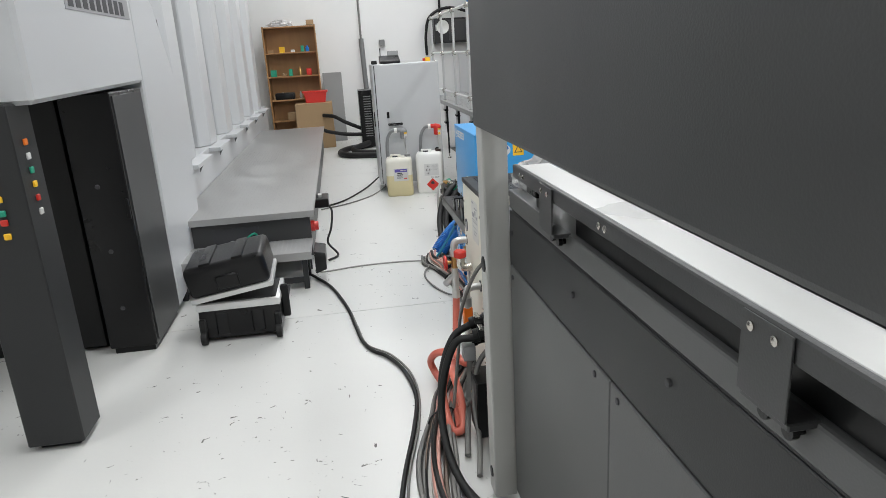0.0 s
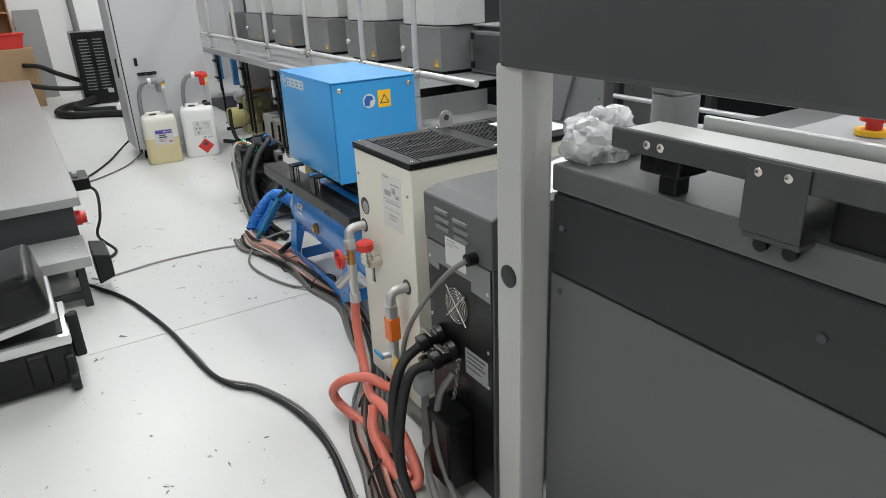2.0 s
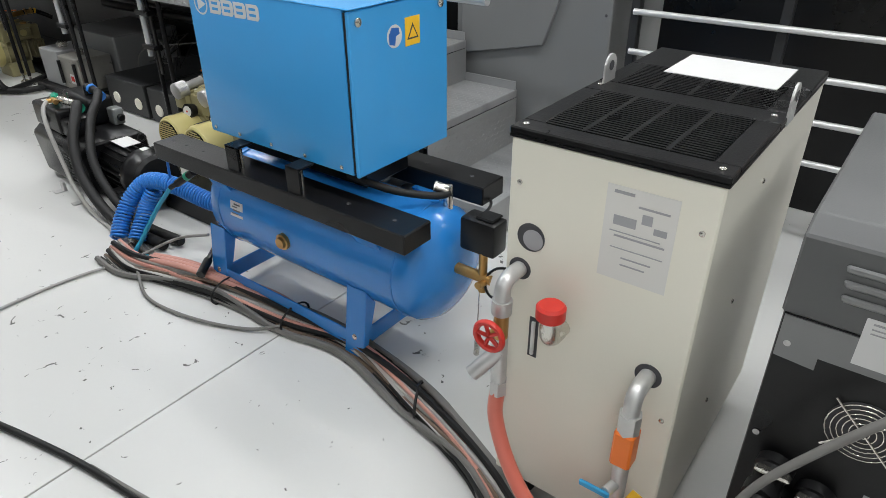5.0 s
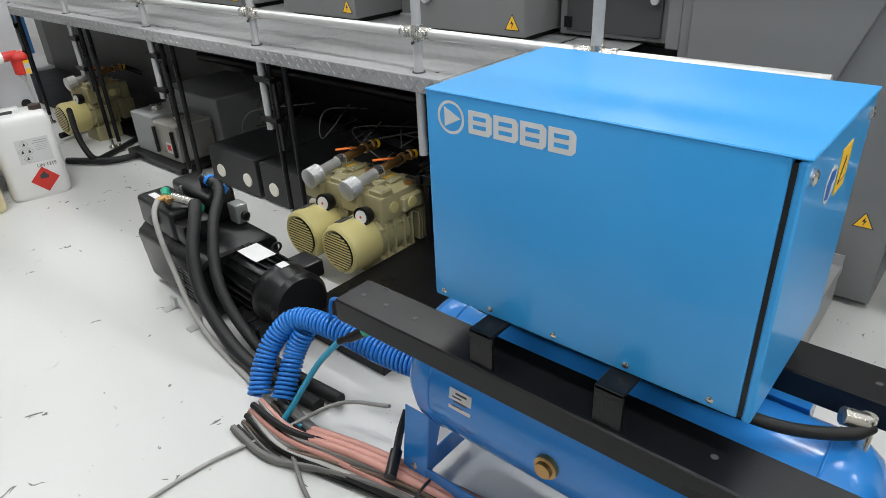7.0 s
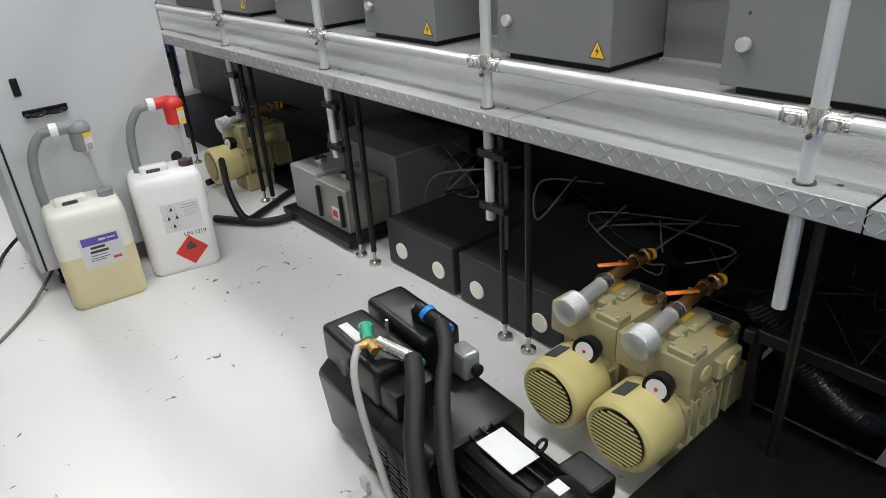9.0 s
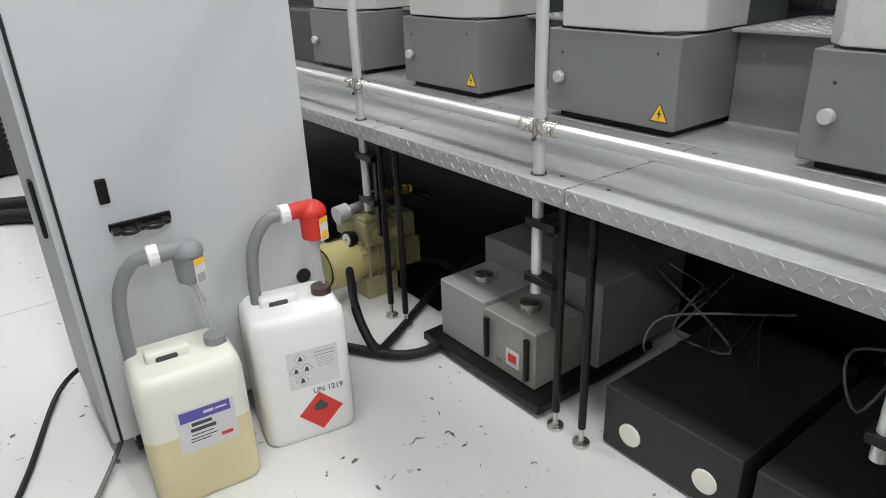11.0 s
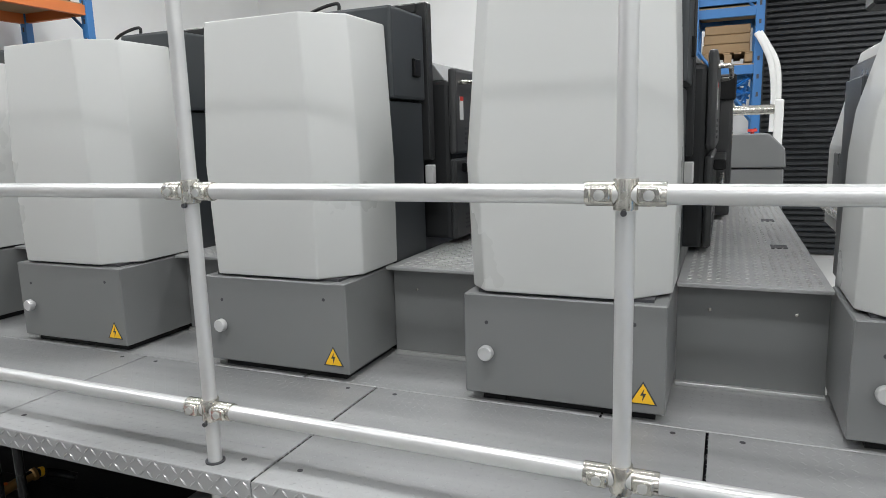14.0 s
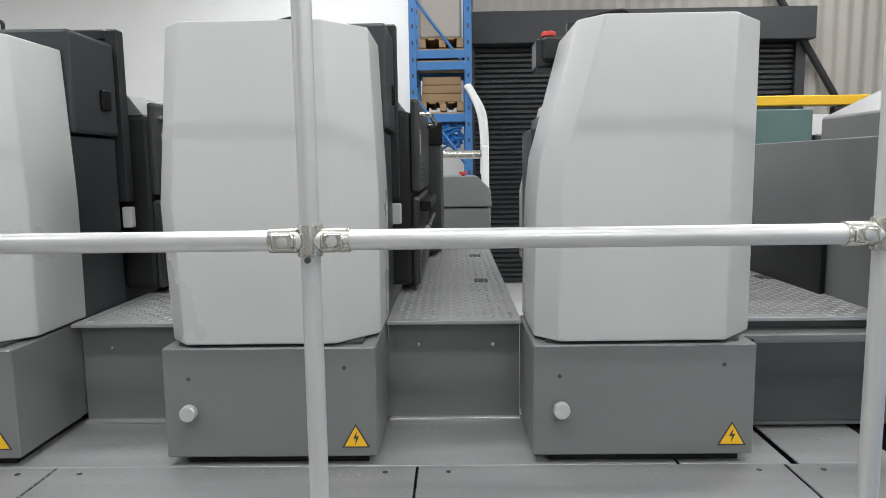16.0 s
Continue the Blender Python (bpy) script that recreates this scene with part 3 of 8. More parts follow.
def tower(y0, y1, slant, group="press towers"):
    """One unit's cover tower: pale upper cover on a grey base cabinet, dark service body behind."""
    w = y1 - y0
    tw = thing("press_tower", (3.0, (y0 + y1) / 2, PZ), "pale grey press tower cover on a darker grey base cabinet", "press tower", group)
    xf = 2.725
    # base cabinet with toe recess
    part("base_cabinet", Bx(xf, 3.12, y0, y1, 0.944, 1.270, bev=0.004), BASEG, tw)
    # recessed toe block, its black also standing in for the shade of the gap
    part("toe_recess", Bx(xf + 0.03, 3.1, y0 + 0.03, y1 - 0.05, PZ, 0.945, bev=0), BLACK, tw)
    # strip in the joint, near-black to give the shade under the cover
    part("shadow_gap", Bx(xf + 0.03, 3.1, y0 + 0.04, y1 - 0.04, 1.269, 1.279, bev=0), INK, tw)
    part("knob", lathe(nb(), (xf, y1 - 0.078, 1.086), -X, [(0, 0.012), (0.012, 0.012), (0.013, 0.024), (0.030, 0.024), (0.034, 0.021)], 24), ALU, tw, "turned aluminium latch knob", smooth=40)
    for yy, zz in ((y0 + 0.09, 1.21), (y1 - 0.075, 1.18)):
        part("keyhole", lathe(nb(), (xf, yy, zz), -X, [(0, 0.006), (0.001, 0.006)], 12), INK, tw)
    warning(tw, (xf - 0.0005, y0 + 0.062, 0.972), -Y, Z, 0.082)
    # pale cover: flat front, broken corners, slightly bulged
    bm = nb()
    cut = 0.12 if slant else 0.03
    wide = 0.028 if slant else 0.004
    secs = [(1.279, 0.02, wide), (1.68, 0.036, wide + 0.004), (2.178, -cut + 0.02, wide if slant else -0.012)]
    if slant:
        secs[1] = (1.68, 0.012, wide)
        secs.insert(2, (1.80, 0.0, wide))
    rings = []
    for z, gl, gr in secs:
        a, b = y0 + 0.0 - gr, y1 - 0.028 + gl
        rings.append([bm.verts.new((px, py, z)) for px, py in ((3.12, a), (xf + 0.125, a), (xf + 0.004, a + 0.115), (xf + 0.002, b - 0.063), (xf + 0.075, b), (3.12, b))])
    for r0, r1 in zip(rings, rings[1:]):
        for i in range(6):
            bm.faces.new((r0[i], r0[(i + 1) % 6], r1[(i + 1) % 6], r1[i]))
    bm.faces.new(rings[0])
    top = bm.faces.new(rings[-1][::-1])
    bmesh.ops.recalc_face_normals(bm, faces=bm.faces)
    bmesh.ops.bevel(bm, geom=[e for e in bm.edges if e.calc_face_angle(0) > 0.3], offset=0.008, segments=3, profile=0.6, affect="EDGES")
    part("cover", bm, TOWER, tw, smooth=25)
    # dark service column behind the cover
    part("service_column", prism(nb(), [(3.125, y0 + 0.005), (3.42, y0 + 0.005), (3.42, y1 - 0.04), (3.125, y1 - 0.04)], "z", 1.25, 1.90, bev=0.004), SLATE, tw)
    part("column_head", Bx(3.125, 3.42, y0 - 0.012, y0 + 0.30, 1.908, 2.25, bev=0.012, seg=2), SLATE, tw)
    part("head_switch", Bx(3.30, 3.36, y0 - 0.024, y0 - 0.008, 2.0, 2.07), BLACK, tw)
    part("head_bar", Bx(3.14, 3.36, y0 + 0.30, y1 - 0.08, 2.12, 2.20, bev=0.01), DARK, tw)
    part("stop_pedestal", Bx(3.16, 3.30, y1 - 0.17, y1 - 0.06, 2.10, 2.20, bev=0.008), DARK, tw)
    part("stop_button", lathe(nb(), (3.23, y1 - 0.11, 2.20), Z, [(0, 0.012), (0.012, 0.012), (0.014, 0.026), (0.028, 0.024), (0.03, 0.0201)], 20), RED, tw, "red mushroom stop button", smooth=40)
    part("head_cable", hose(nb(), [(3.2, y1 - 0.16, 2.19), (3.2, y1 - 0.22, 2.26), (3.2, y1 - 0.35, 2.29), (3.2, y0 + 0.25, 2.26)], 0.007), RUBBER, tw, smooth=60)
    # guard arm: bar over the head and down the far corner
    gm = nb()
    box(gm, 3.44, 3.49, y0 - 0.02, y0 + 0.03, 1.66, 2.31, bev=0.006)
    box(gm, 3.44, 3.49, y0 + 0.03, y0 + 0.42, 2.27, 2.31, bev=0.006)
    part("guard_arm", gm, DARK, tw)
    part("guard_latch", Bx(3.45, 3.48, y0 - 0.025, y0 + 0.015, 1.56, 1.64, bev=0.004), PAPER, tw)
    return tw


def unit_body(y0, y1, reach=0.14, deep=5.6, back=0.06):
    """Dark print-unit flank between the towers, with vents, grab bar and roller rods."""
    u = thing("print_unit", (4.4, (y0 + y1) / 2, 0.9), "dark grey print unit with vented side covers", "print unit", "print units")
    part("frame", Bx(3.50, deep, y0 + 0.08, y1 - back, 0.0, 2.02, bev=0.01), BLACK, u)
    yf = y0 + 0.08 - reach
    if reach:
        part("flank_housing", Bx(3.56, 4.6, yf, y0 + 0.079, 1.30, 2.0, bev=0.02, seg=2), DARK, u)
        # covers standing further out beyond the first, with ink rollers and a hand rail
        rear = part("rear_housing", Bx(4.62, 5.5, yf - 0.10, y0 + 0.079, 1.30, 1.92, bev=0.02, seg=2), DARKP, u)
        for k in range(5):
            part("vent_slot", Bx(4.70, 5.3, yf - 0.102, yf - 0.099, 1.66 + k * 0.022, 1.670 + k * 0.022, bev=0), INK, rear)
        part("ink_roller", cyl(nb(), (4.62, yf - 0.06, 1.975), (5.45, yf - 0.06, 1.975), 0.030, n=18), CHROME, rear, smooth=40)
        part("ink_roller", cyl(nb(), (4.62, yf - 0.005, 1.955), (5.45, yf - 0.005, 1.955), 0.024, n=18), GREENP, rear, smooth=40)
        part("roller_bearer", Bx(4.60, 4.64, yf - 0.11, yf + 0.04, 1.90, 2.03, bev=0.008), BLACK, rear)
    part("side_cover", Bx(3.55, 4.6, yf - 0.035, yf, 1.68, 2.05, bev=0.015, seg=2), DARKP, u)
    part("side_cover", Bx(3.55, 4.6, yf - 0.030, yf, 1.30, 1.66, bev=0.01), DARKP, u)
    part("top_fairing", prism(nb(), [(yf + 0.02, 2.0), (yf + 0.16, 2.0), (yf + 0.16, 2.10), (yf + 0.08, 2.08)], "x", 3.57, 4.58), BASEG, u)
    for k in range(4):
        part("vent_slot", Bx(3.66, 3.95, yf - 0.037, yf - 0.034, 1.72 + k * 0.022, 1.730 + k * 0.022, bev=0), INK, u)
        part("vent_slot", Bx(3.66, 4.05, yf - 0.032, yf - 0.029, 1.34 + k * 0.020, 1.348 + k * 0.020, bev=0), INK, u)
    part("grab_bar", hose(nb(), [(3.60, yf - 0.03, 1.99), (3.62, yf - 0.075, 1.99), (3.8, yf - 0.08, 1.99), (4.3, yf - 0.08, 1.99), (4.4, yf - 0.03, 1.99)], 0.010), CHROME, u, smooth=60)
    part("caution_label", Bx(3.60, 3.64, yf - 0.037, yf - 0.035, 1.83, 1.93, bev=0), PAPER, u, "white caution label with red head")
    part("label_head", Bx(3.60, 3.64, yf - 0.038, yf - 0.037, 1.912, 1.93, bev=0), RED, u)
    rk = part("roller_rack", Bx(3.62, 4.5, yf - 0.075, yf - 0.03, 1.60, 1.64, bev=0.004), BLACK, u)
    for k in range(7):
        xx = 3.66 + k * 0.12
        part("rack_screw", lathe(nb(), (xx, yf - 0.032, 1.47), -Y, [(0, 0.009), (0.012, 0.009)], 10), CHROME, rk)
    part("roller_rod", cyl(nb(), (3.62, yf - 0.06, 1.53), (4.5, yf - 0.06, 1.53), 0.011, n=10), CHROME, rk)
    return u


def crosswalk(y0, y1):
    c = thing("cross_walkway", (4.2, (y0 + y1) / 2, PZ), "narrow tread-plate catwalk between two print units", "walkway", "catwalks")
    part("riser_panel", Bx(3.08, 3.11, y0, y1, PZ, 1.262, bev=0.002), BASEG, c)
    p = part("tread_plate", Bx(3.02, 5.5, y0, y1, 1.263, 1.276, bev=0.002), PLATE, c)
    sheet_ridges("tread_relief", (3.04, y0 + 0.015, 1.276), X, Y, 84, int((y1 - y0 - 0.03) / 0.029), 0.029, c, STEEL, 0.026, 0.003)
    for xx in (3.75, 4.6):
        part("drain_slot", Bx(xx, xx + 0.09, y0 + 0.07, y0 + 0.13, 1.2755, 1.2785, bev=0), INK, c)
    part("kick_strip", Bx(3.06, 3.09, y0, y1, PZ, PZ + 0.012, bev=0.001), STEEL, c)
    for yy in (y0 + 0.09, y1 - 0.1):
        screw(c, (3.08, yy, 1.18), -X, 0.006, 0.003)
    return c


platform()
railing()
edges = [(5.650, 6.280), (6.730, 7.345), (7.780, 8.395), (8.835, 9.450), (9.890, 10.505)]
for i, (a, b) in enumerate(edges):
    tower(a, b, i == 0)
    unit_body(a, b, 0.14 if i else 0.0, 5.6 if i else 4.42, 0.06 if i else 0.19)
for (a0, a1), (b0, b1) in zip(edges, edges[1:]):
    crosswalk(a1 + 0.004, b0 - 0.004)
crosswalk(5.04, 5.646)


def press_end():
    """Dark delivery end: side sheet along the last catwalk, tall front with a slanting door, rung guard."""
    e = thing("press_delivery", (4.2, 4.5, 0), "tall dark grey press end with slanting front door", "press")
    part("side_sheet", prism(nb(), [(2.93, PZ), (6.2, PZ), (6.2, 1.88), (3.05, 1.86), (2.93, 1.72)], "y", 4.93, 4.99, bev=0.004), BASEG, e)
    part("dark_rail", Bx(3.4, 6.0, 4.99, 5.01, 1.27, 1.50, bev=0.004), BLACK, e)
    part("safety_label", Bx(3.08, 3.125, 4.991, 4.993, 1.745, 1.84, bev=0), PAPER, e, "white safety label with orange head")
    part("label_head", Bx(3.08, 3.125, 4.993, 4.995, 1.82, 1.84, bev=0), ORANGE, e)
    part("front_body", prism(nb(), [(4.04, 0.03), (4.93, 0.03), (4.93, 1.95), (4.2, 2.3), (4.04, 2.3)], "x", 2.92, 3.6, bev=0.006), BASEG, e)
    part("side_locker", Bx(2.98, 3.4, 4.995, 5.52, PZ + 0.01, 1.23, bev=0.004), BASEG, e)
    part("locker_door", Bx(2.966, 2.982, 5.03, 5.48, PZ + 0.03, 1.21, bev=0.003), DARKP, e)
    part("door_knob", lathe(nb(), (2.966, 5.06, 1.10), -X, [(0, 0.01), (0.01, 0.01), (0.011, 0.018), (0.022, 0.017)], 18), ALU, e, smooth=40)
    for z in (0.96, 1.17):
        part("hinge", Bx(2.958, 2.97, 5.45, 5.49, z, z + 0.05), BLACK, e)
    part("slant_door", prism(nb(), [(4.385, 0.725), (4.88, 0.62), (4.88, 1.9), (4.62, 2.1), (4.08, 2.1), (4.10, 1.55)], "x", 2.895, 2.92, bev=0.004), BASEG, e)
    warning(e, (2.919, 4.13, 0.345), -Y, Z, 0.075)
    for y_, z_ in ((4.07, 0.9), (4.07, 0.45), (4.07, 1.4), (4.6, 0.5)):
        screw(e, (2.92, y_, z_), -X, 0.007, 0.004, INK)
    # rung guard
    g = thing("rung_guard", (3.1, 3.4, 0), "dark guard frame with silver horizontal rungs", "guard")
    part("backing", Bx(3.35, 3.45, 2.4, 3.96, 0, 2.2), BLACK, g)
    for yy in (3.93, 3.30, 2.55):
        part("stile", Bx(2.91, 2.96, yy - 0.02, yy + 0.02, 0.0, 2.2), DARK, g)
    for k in range(10):
        z = 0.41 + k * 0.176
        part("rung", cyl(nb(), (2.90, 2.5, z), (2.90, 3.93, z), 0.014, n=14), ALU, g, smooth=40)
    h = thing("feed_table", (3.9, 2.9, 0.4), "dark delivery table with white sheets", "table")
    part("table_top", Bx(3.5, 5.0, 2.3, 3.9, 0.72, 0.78), DARK, h)
    for xx, yy in ((3.55, 2.4), (3.55, 3.8), (4.9, 2.4), (4.9, 3.8)):
        part("leg", Bx(xx, xx + 0.06, yy, yy + 0.06, 0, 0.72), DARK, h)


stand(0.0, 0.10)
press_end()
stand()


def under_deck():
    """Machines on the floor below the walkway."""
    # plinth sheet whose near-black holds the dark of the space below the deck
    bk = structure("press_plinth", Bx(3.0, 3.1, 4.99, 11.9, 0, PZ - 0.01), BLACKS, "press plinth sheet coloured near-black for the shade behind the walkway", "plinth")
    for y0, y1 in ((7.02, 7.50), (6.42, 6.98)):
        b = thing("blower_box", (2.5, y0, 0), "long black box with two pale round caps", "box", "blower boxes")
        part("case", Bx(2.17, 2.9, y0, y1, 0.01, 0.24, bev=0.005), DARK, b)
        for yy in (y0 + 0.10, y1 - 0.11):
            part("cap", lathe(nb(), (2.17, yy, 0.10), -X, [(0, 0.040), (0.006, 0.040), (0.008, 0.034)], 24), CREAM, b)
    # added black sheets: the shade on the floor below the deck, put into colour
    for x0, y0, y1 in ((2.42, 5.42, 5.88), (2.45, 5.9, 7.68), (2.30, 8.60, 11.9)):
        solo("drip_mat", Bx(x0, 2.995, y0, y1, 0.0, 0.008, bev=0.002), BLACKS, (2.7, y0, 0), "black sheet on the floor standing in for shade below the walkway", "mat", "drip mats")
    # hydraulic tank
    t = thing("hydraulic_tank", (2.4, 8.0, 0), "soiled grey tank with filler caps on a skid", "tank")
    part("skid", Bx(2.08, 2.75, 7.72, 8.42, 0.02, 0.06, bev=0.006), BLACK, t)
    part("front_tank", Bx(2.14, 2.40, 7.80, 8.08, 0.06, 0.30, bev=0.006), mat("soiled_tank", (0.30, 0.29, 0.26), 0.5, 0.2, 0.3, 8, 0.15, 90, worn=0.12, worn_col=(0.12, 0.11, 0.1)), t)
    part("side_tank", Bx(2.14, 2.42, 8.08, 8.36, 0.06, 0.32, bev=0.006), MIDG, t)
    part("rear_tank", Bx(2.42, 2.95, 7.74, 8.40, 0.06, 0.42, bev=0.008), BASEG, t)
    for yy, z in ((7.95, 0.30), (8.22, 0.32)):
        part("filler_cap", lathe(nb(), (2.26, yy, z), Z, [(0, 0.034), (0.012, 0.034), (0.014, 0.04), (0.034, 0.04), (0.038, 0.03)], 22), CHROME, t, smooth=40)
    for yy in (7.83, 8.05):
        part("level_tube", cyl(nb(), (2.125, yy, 0.10), (2.125, yy, 0.27), 0.012, n=10), BLACK, t)
    part("red_label", Bx(2.136, 2.14, 7.88, 7.95, 0.11, 0.18, bev=0), PAPER, t, "white label with red mark")
    part("label_mark", Bx(2.133, 2.136, 7.895, 7.935, 0.13, 0.165, bev=0), RED, t)
    # pipes along the dark back
    for z, x, r in ((0.66, 2.72, 0.045), (0.52, 2.86, 0.03)):
        p = solo("service_pipe", cyl(nb(), (x, 5.4, z), (x, 8.6, z), r, n=16), BLACK, (x, 7, z - r), "black service pipe hung below the walkway", "pipe", "service pipes", smooth=40)
    rnd = random.Random(5)
    for k in range(22):
        y0 = rnd.uniform(5.3, 7.6)
        pts = [(2.75 + rnd.uniform(-.1, .15), y0, 0.38 + rnd.uniform(-.1, .1)), (2.55 + rnd.uniform(-.1, .1), y0 + rnd.uniform(-.1, .1), 0.30 + rnd.uniform(-.12, .15)), (2.6 + rnd.uniform(-.1, .2), y0 + rnd.uniform(-.3, .3), 0.25 + rnd.uniform(-.08, .2)), (2.8, y0 + rnd.uniform(-.4, .4), 0.36 + rnd.uniform(-.1, .1))]
        solo("loom_wire", hose(nb(), pts, rnd.choice((0.003, 0.004, 0.005)), 6), rnd.choice((RUBBER, RUBBER, RUBBER, CABLEG)), pts[2], "loose wire below the walkway", "cable", "wires below the walkway", smooth=60)
    # floor hose ring beside the far pump
    solo("floor_hose", hose(nb(), [(1.75, 8.62, 0.03), (1.95, 8.35, 0.03), (2.2, 8.36, 0.03), (2.5, 8.6, 0.03), (2.6, 9.0, 0.03), (2.3, 9.3, 0.03), (1.95, 9.2, 0.04)], 0.022), RUBBER, (2.2, 8.4, 0), "thick black hose lying on the floor", "hose", smooth=60)
    solo("floor_hose", hose(nb(), [(1.86, 8.62, 0.35), (1.84, 8.55, 0.18), (1.86, 8.45, 0.05), (2.0, 8.52, 0.025), (2.4, 8.75, 0.025), (2.8, 8.8, 0.1)], 0.020), RUBBER, (1.9, 8.5, 0), "thick black hose hanging to the floor", "hose", smooth=60)


stand(0.0, 0.06)
under_deck()
stand()


def vane_pump(x, y, z=0.135):
    """Yellow motor with louvred fan cowl, olive pump head, filter can, gauge, valve."""
    p = thing("vane_pump", (x + 0.2, y, 0), "yellow vacuum pump with louvred motor cowl", "pump", "yellow vacuum pumps")
    r = 0.115
    part("fan_cowl", lathe(nb(), (x, y, z), X, [(0.012, 0.085), (0.004, 0.098), (0.012, r - 0.006), (0.03, r), (0.16, r), (0.17, r - 0.006)], 36), YELP, p, smooth=35)
    part("cowl_recess", cyl(nb(), (x + 0.0035, y, z), (x + 0.0118, y, z), 0.087, n=30), BLACKS, p)
    for k in range(-6, 7):
        zz = k * 0.0132
        half = math.sqrt(max(0.0, 0.085 ** 2 - zz * zz))
        part("louvre", Bx(x + 0.0012, x + 0.0034, y - half, y + half, z + zz - 0.003, z + zz + 0.003, bev=0), YELP, p)
    part("motor_body", lathe(nb(), (x + 0.17, y, z), X, [(0, r - 0.012), (0.18, r - 0.012)], 32), OLIVE, p, smooth=35)
    for k in range(9):
        a = radians(-60 + k * 30)
        c = (x + 0.26, y + math.sin(a) * 0.105, z + math.cos(a) * 0.105)
        part("fin", box(nb(), -0.09, 0.09, -0.003, 0.003, -0.012, 0.012, bev=0, m=Matrix.Translation(c) @ Matrix.Rotation(-a, 4, "X")), OLIVE, p)
    hd = nb()
    box(hd, x + 0.19, x + 0.44, y - 0.10, y + 0.10, z + 0.08, z + 0.20, bev=0.012, seg=2)
    box(hd, x + 0.16, x + 0.24, y + 0.02, y + 0.13, z + 0.11, z + 0.22, bev=0.010, seg=2)
    box(hd, x + 0.30, x + 0.42, y - 0.125, y + 0.125, z + 0.10, z + 0.17, bev=0.008)
    part("pump_head", hd, OLIVE, p, smooth=30)
    for yy in (-0.06, 0.0, 0.06):
        for xx in (0.28, 0.40):
            part("head_bolt", lathe(nb(), (x + xx, y + yy, z + 0.20), Z, [(0, 0.008), (0.006, 0.008)], 8), STEEL, p)
    for xx in (0.20, 0.25, 0.31, 0.36):
        part("body_rib", Bx(x + xx, x + xx + 0.008, y - 0.108, y + 0.108, z - 0.09, z + 0.082, bev=0.003), OLIVE, p)
    part("head_flange", Bx(x + 0.43, x + 0.50, y - 0.075, y + 0.075, z + 0.06, z + 0.185, bev=0.008), OLIVE, p)
    part("port_cap", lathe(nb(), (x + 0.39, y - 0.075, z + 0.20), Z, [(0, 0.024), (0.012, 0.024), (0.014, 0.018)], 16), BRASS, p)
    part("port", lathe(nb(), (x + 0.26, y - 0.05, z + 0.199), Z, [(0, 0.022), (0.003, 0.022)], 16), INK, p)
    part("filter_can", lathe(nb(), (x + 0.13, y + 0.045, z + 0.225), (1, 0, 0.12), [(-0.012, 0.034), (-0.006, 0.046)] + [(0.004 * k, 0.046 if k % 2 else 0.0435) for k in range(14)] + [(0.058, 0.046), (0.064, 0.036)], 30), STEEL, p, "ribbed galvanised filter can", smooth=35)
    part("filter_pipe", cyl(nb(), (x + 0.16, y + 0.045, z + 0.232), (x + 0.34, y + 0.045, z + 0.255), 0.024, n=16), STEEL, p, smooth=40)
    part("outlet_pipe", hose(nb(), [(x + 0.46, y + 0.045, z + 0.265), (x + 0.53, y + 0.04, z + 0.27), (x + 0.60, y + 0.02, z + 0.24), (x + 0.66, y - 0.02, z + 0.20)], 0.018, 10), BLACK, p, smooth=50)
    part("pipe_collar", lathe(nb(), (x + 0.30, y + 0.045, z + 0.250), (1, 0, 0.12), [(0, 0.03), (0.03, 0.03)], 8), CHROME, p)
    for yy in (0.0, 0.09):
        part("side_port", lathe(nb(), (x + 0.26 + yy, y - 0.10 if yy == 0 else y - 0.125, z + 0.14), -Y, [(0, 0.026), (0.006, 0.026), (0.007, 0.020)], 20), YELP, p)
    part("brass_valve", cyl(nb(), (x + 0.34, y + 0.045, z + 0.255), (x + 0.46, y + 0.045, z + 0.265), 0.020, n=12), BRASS, p, smooth=40)
    part("valve_handle", box(nb(), -0.05, 0.05, -0.008, 0.008, -0.004, 0.004, bev=0.003, m=Matrix.Translation((x + 0.37, y + 0.055, z + 0.292)) @ Matrix.Rotation(-0.64, 4, "Z")), ORANGE, p, "orange valve lever")
    g = part("gauge", lathe(nb(), (x + 0.135, y - 0.035, z + 0.125), (-1, -0.15, 0.15), [(-0.03, 0.038), (0.0, 0.042), (0.012, 0.042), (0.013, 0.035)], 24), BLACK, p, smooth=35)
    part("gauge_dial", lathe(nb(), (x + 0.122, y - 0.037, z + 0.127), (-1, -0.15, 0.15), [(0, 0.030), (0.0015, 0.030)], 24), PAPER, g)
    part("gauge_mark", lathe(nb(), (x + 0.120, y - 0.0372, z + 0.1273), (-1, -0.15, 0.15), [(0, 0.006), (0.001, 0.006)], 12), RED, g)
    part("rating_plate", box(nb(), -0.035, 0.035, -0.022, 0.022, -0.001, 0.001, bev=0, m=Matrix.Translation((x + 0.085, y + 0.035, z + r * 0.957)) @ Matrix.Rotation(-0.30, 4, "X")), INK, p, "dark rating plate")
    for a, b, c0, c1, h in ((0.20, 0.27, -0.095, -0.01, 0.225), (0.33, 0.43, -0.02, 0.085, 0.215), (0.25, 0.31, -0.012, 0.02, 0.23)):
        part("head_cover", Bx(x + a, x + b, y + c0, y + c1, z + 0.195, z + h, bev=0.006), OLIVE, p)
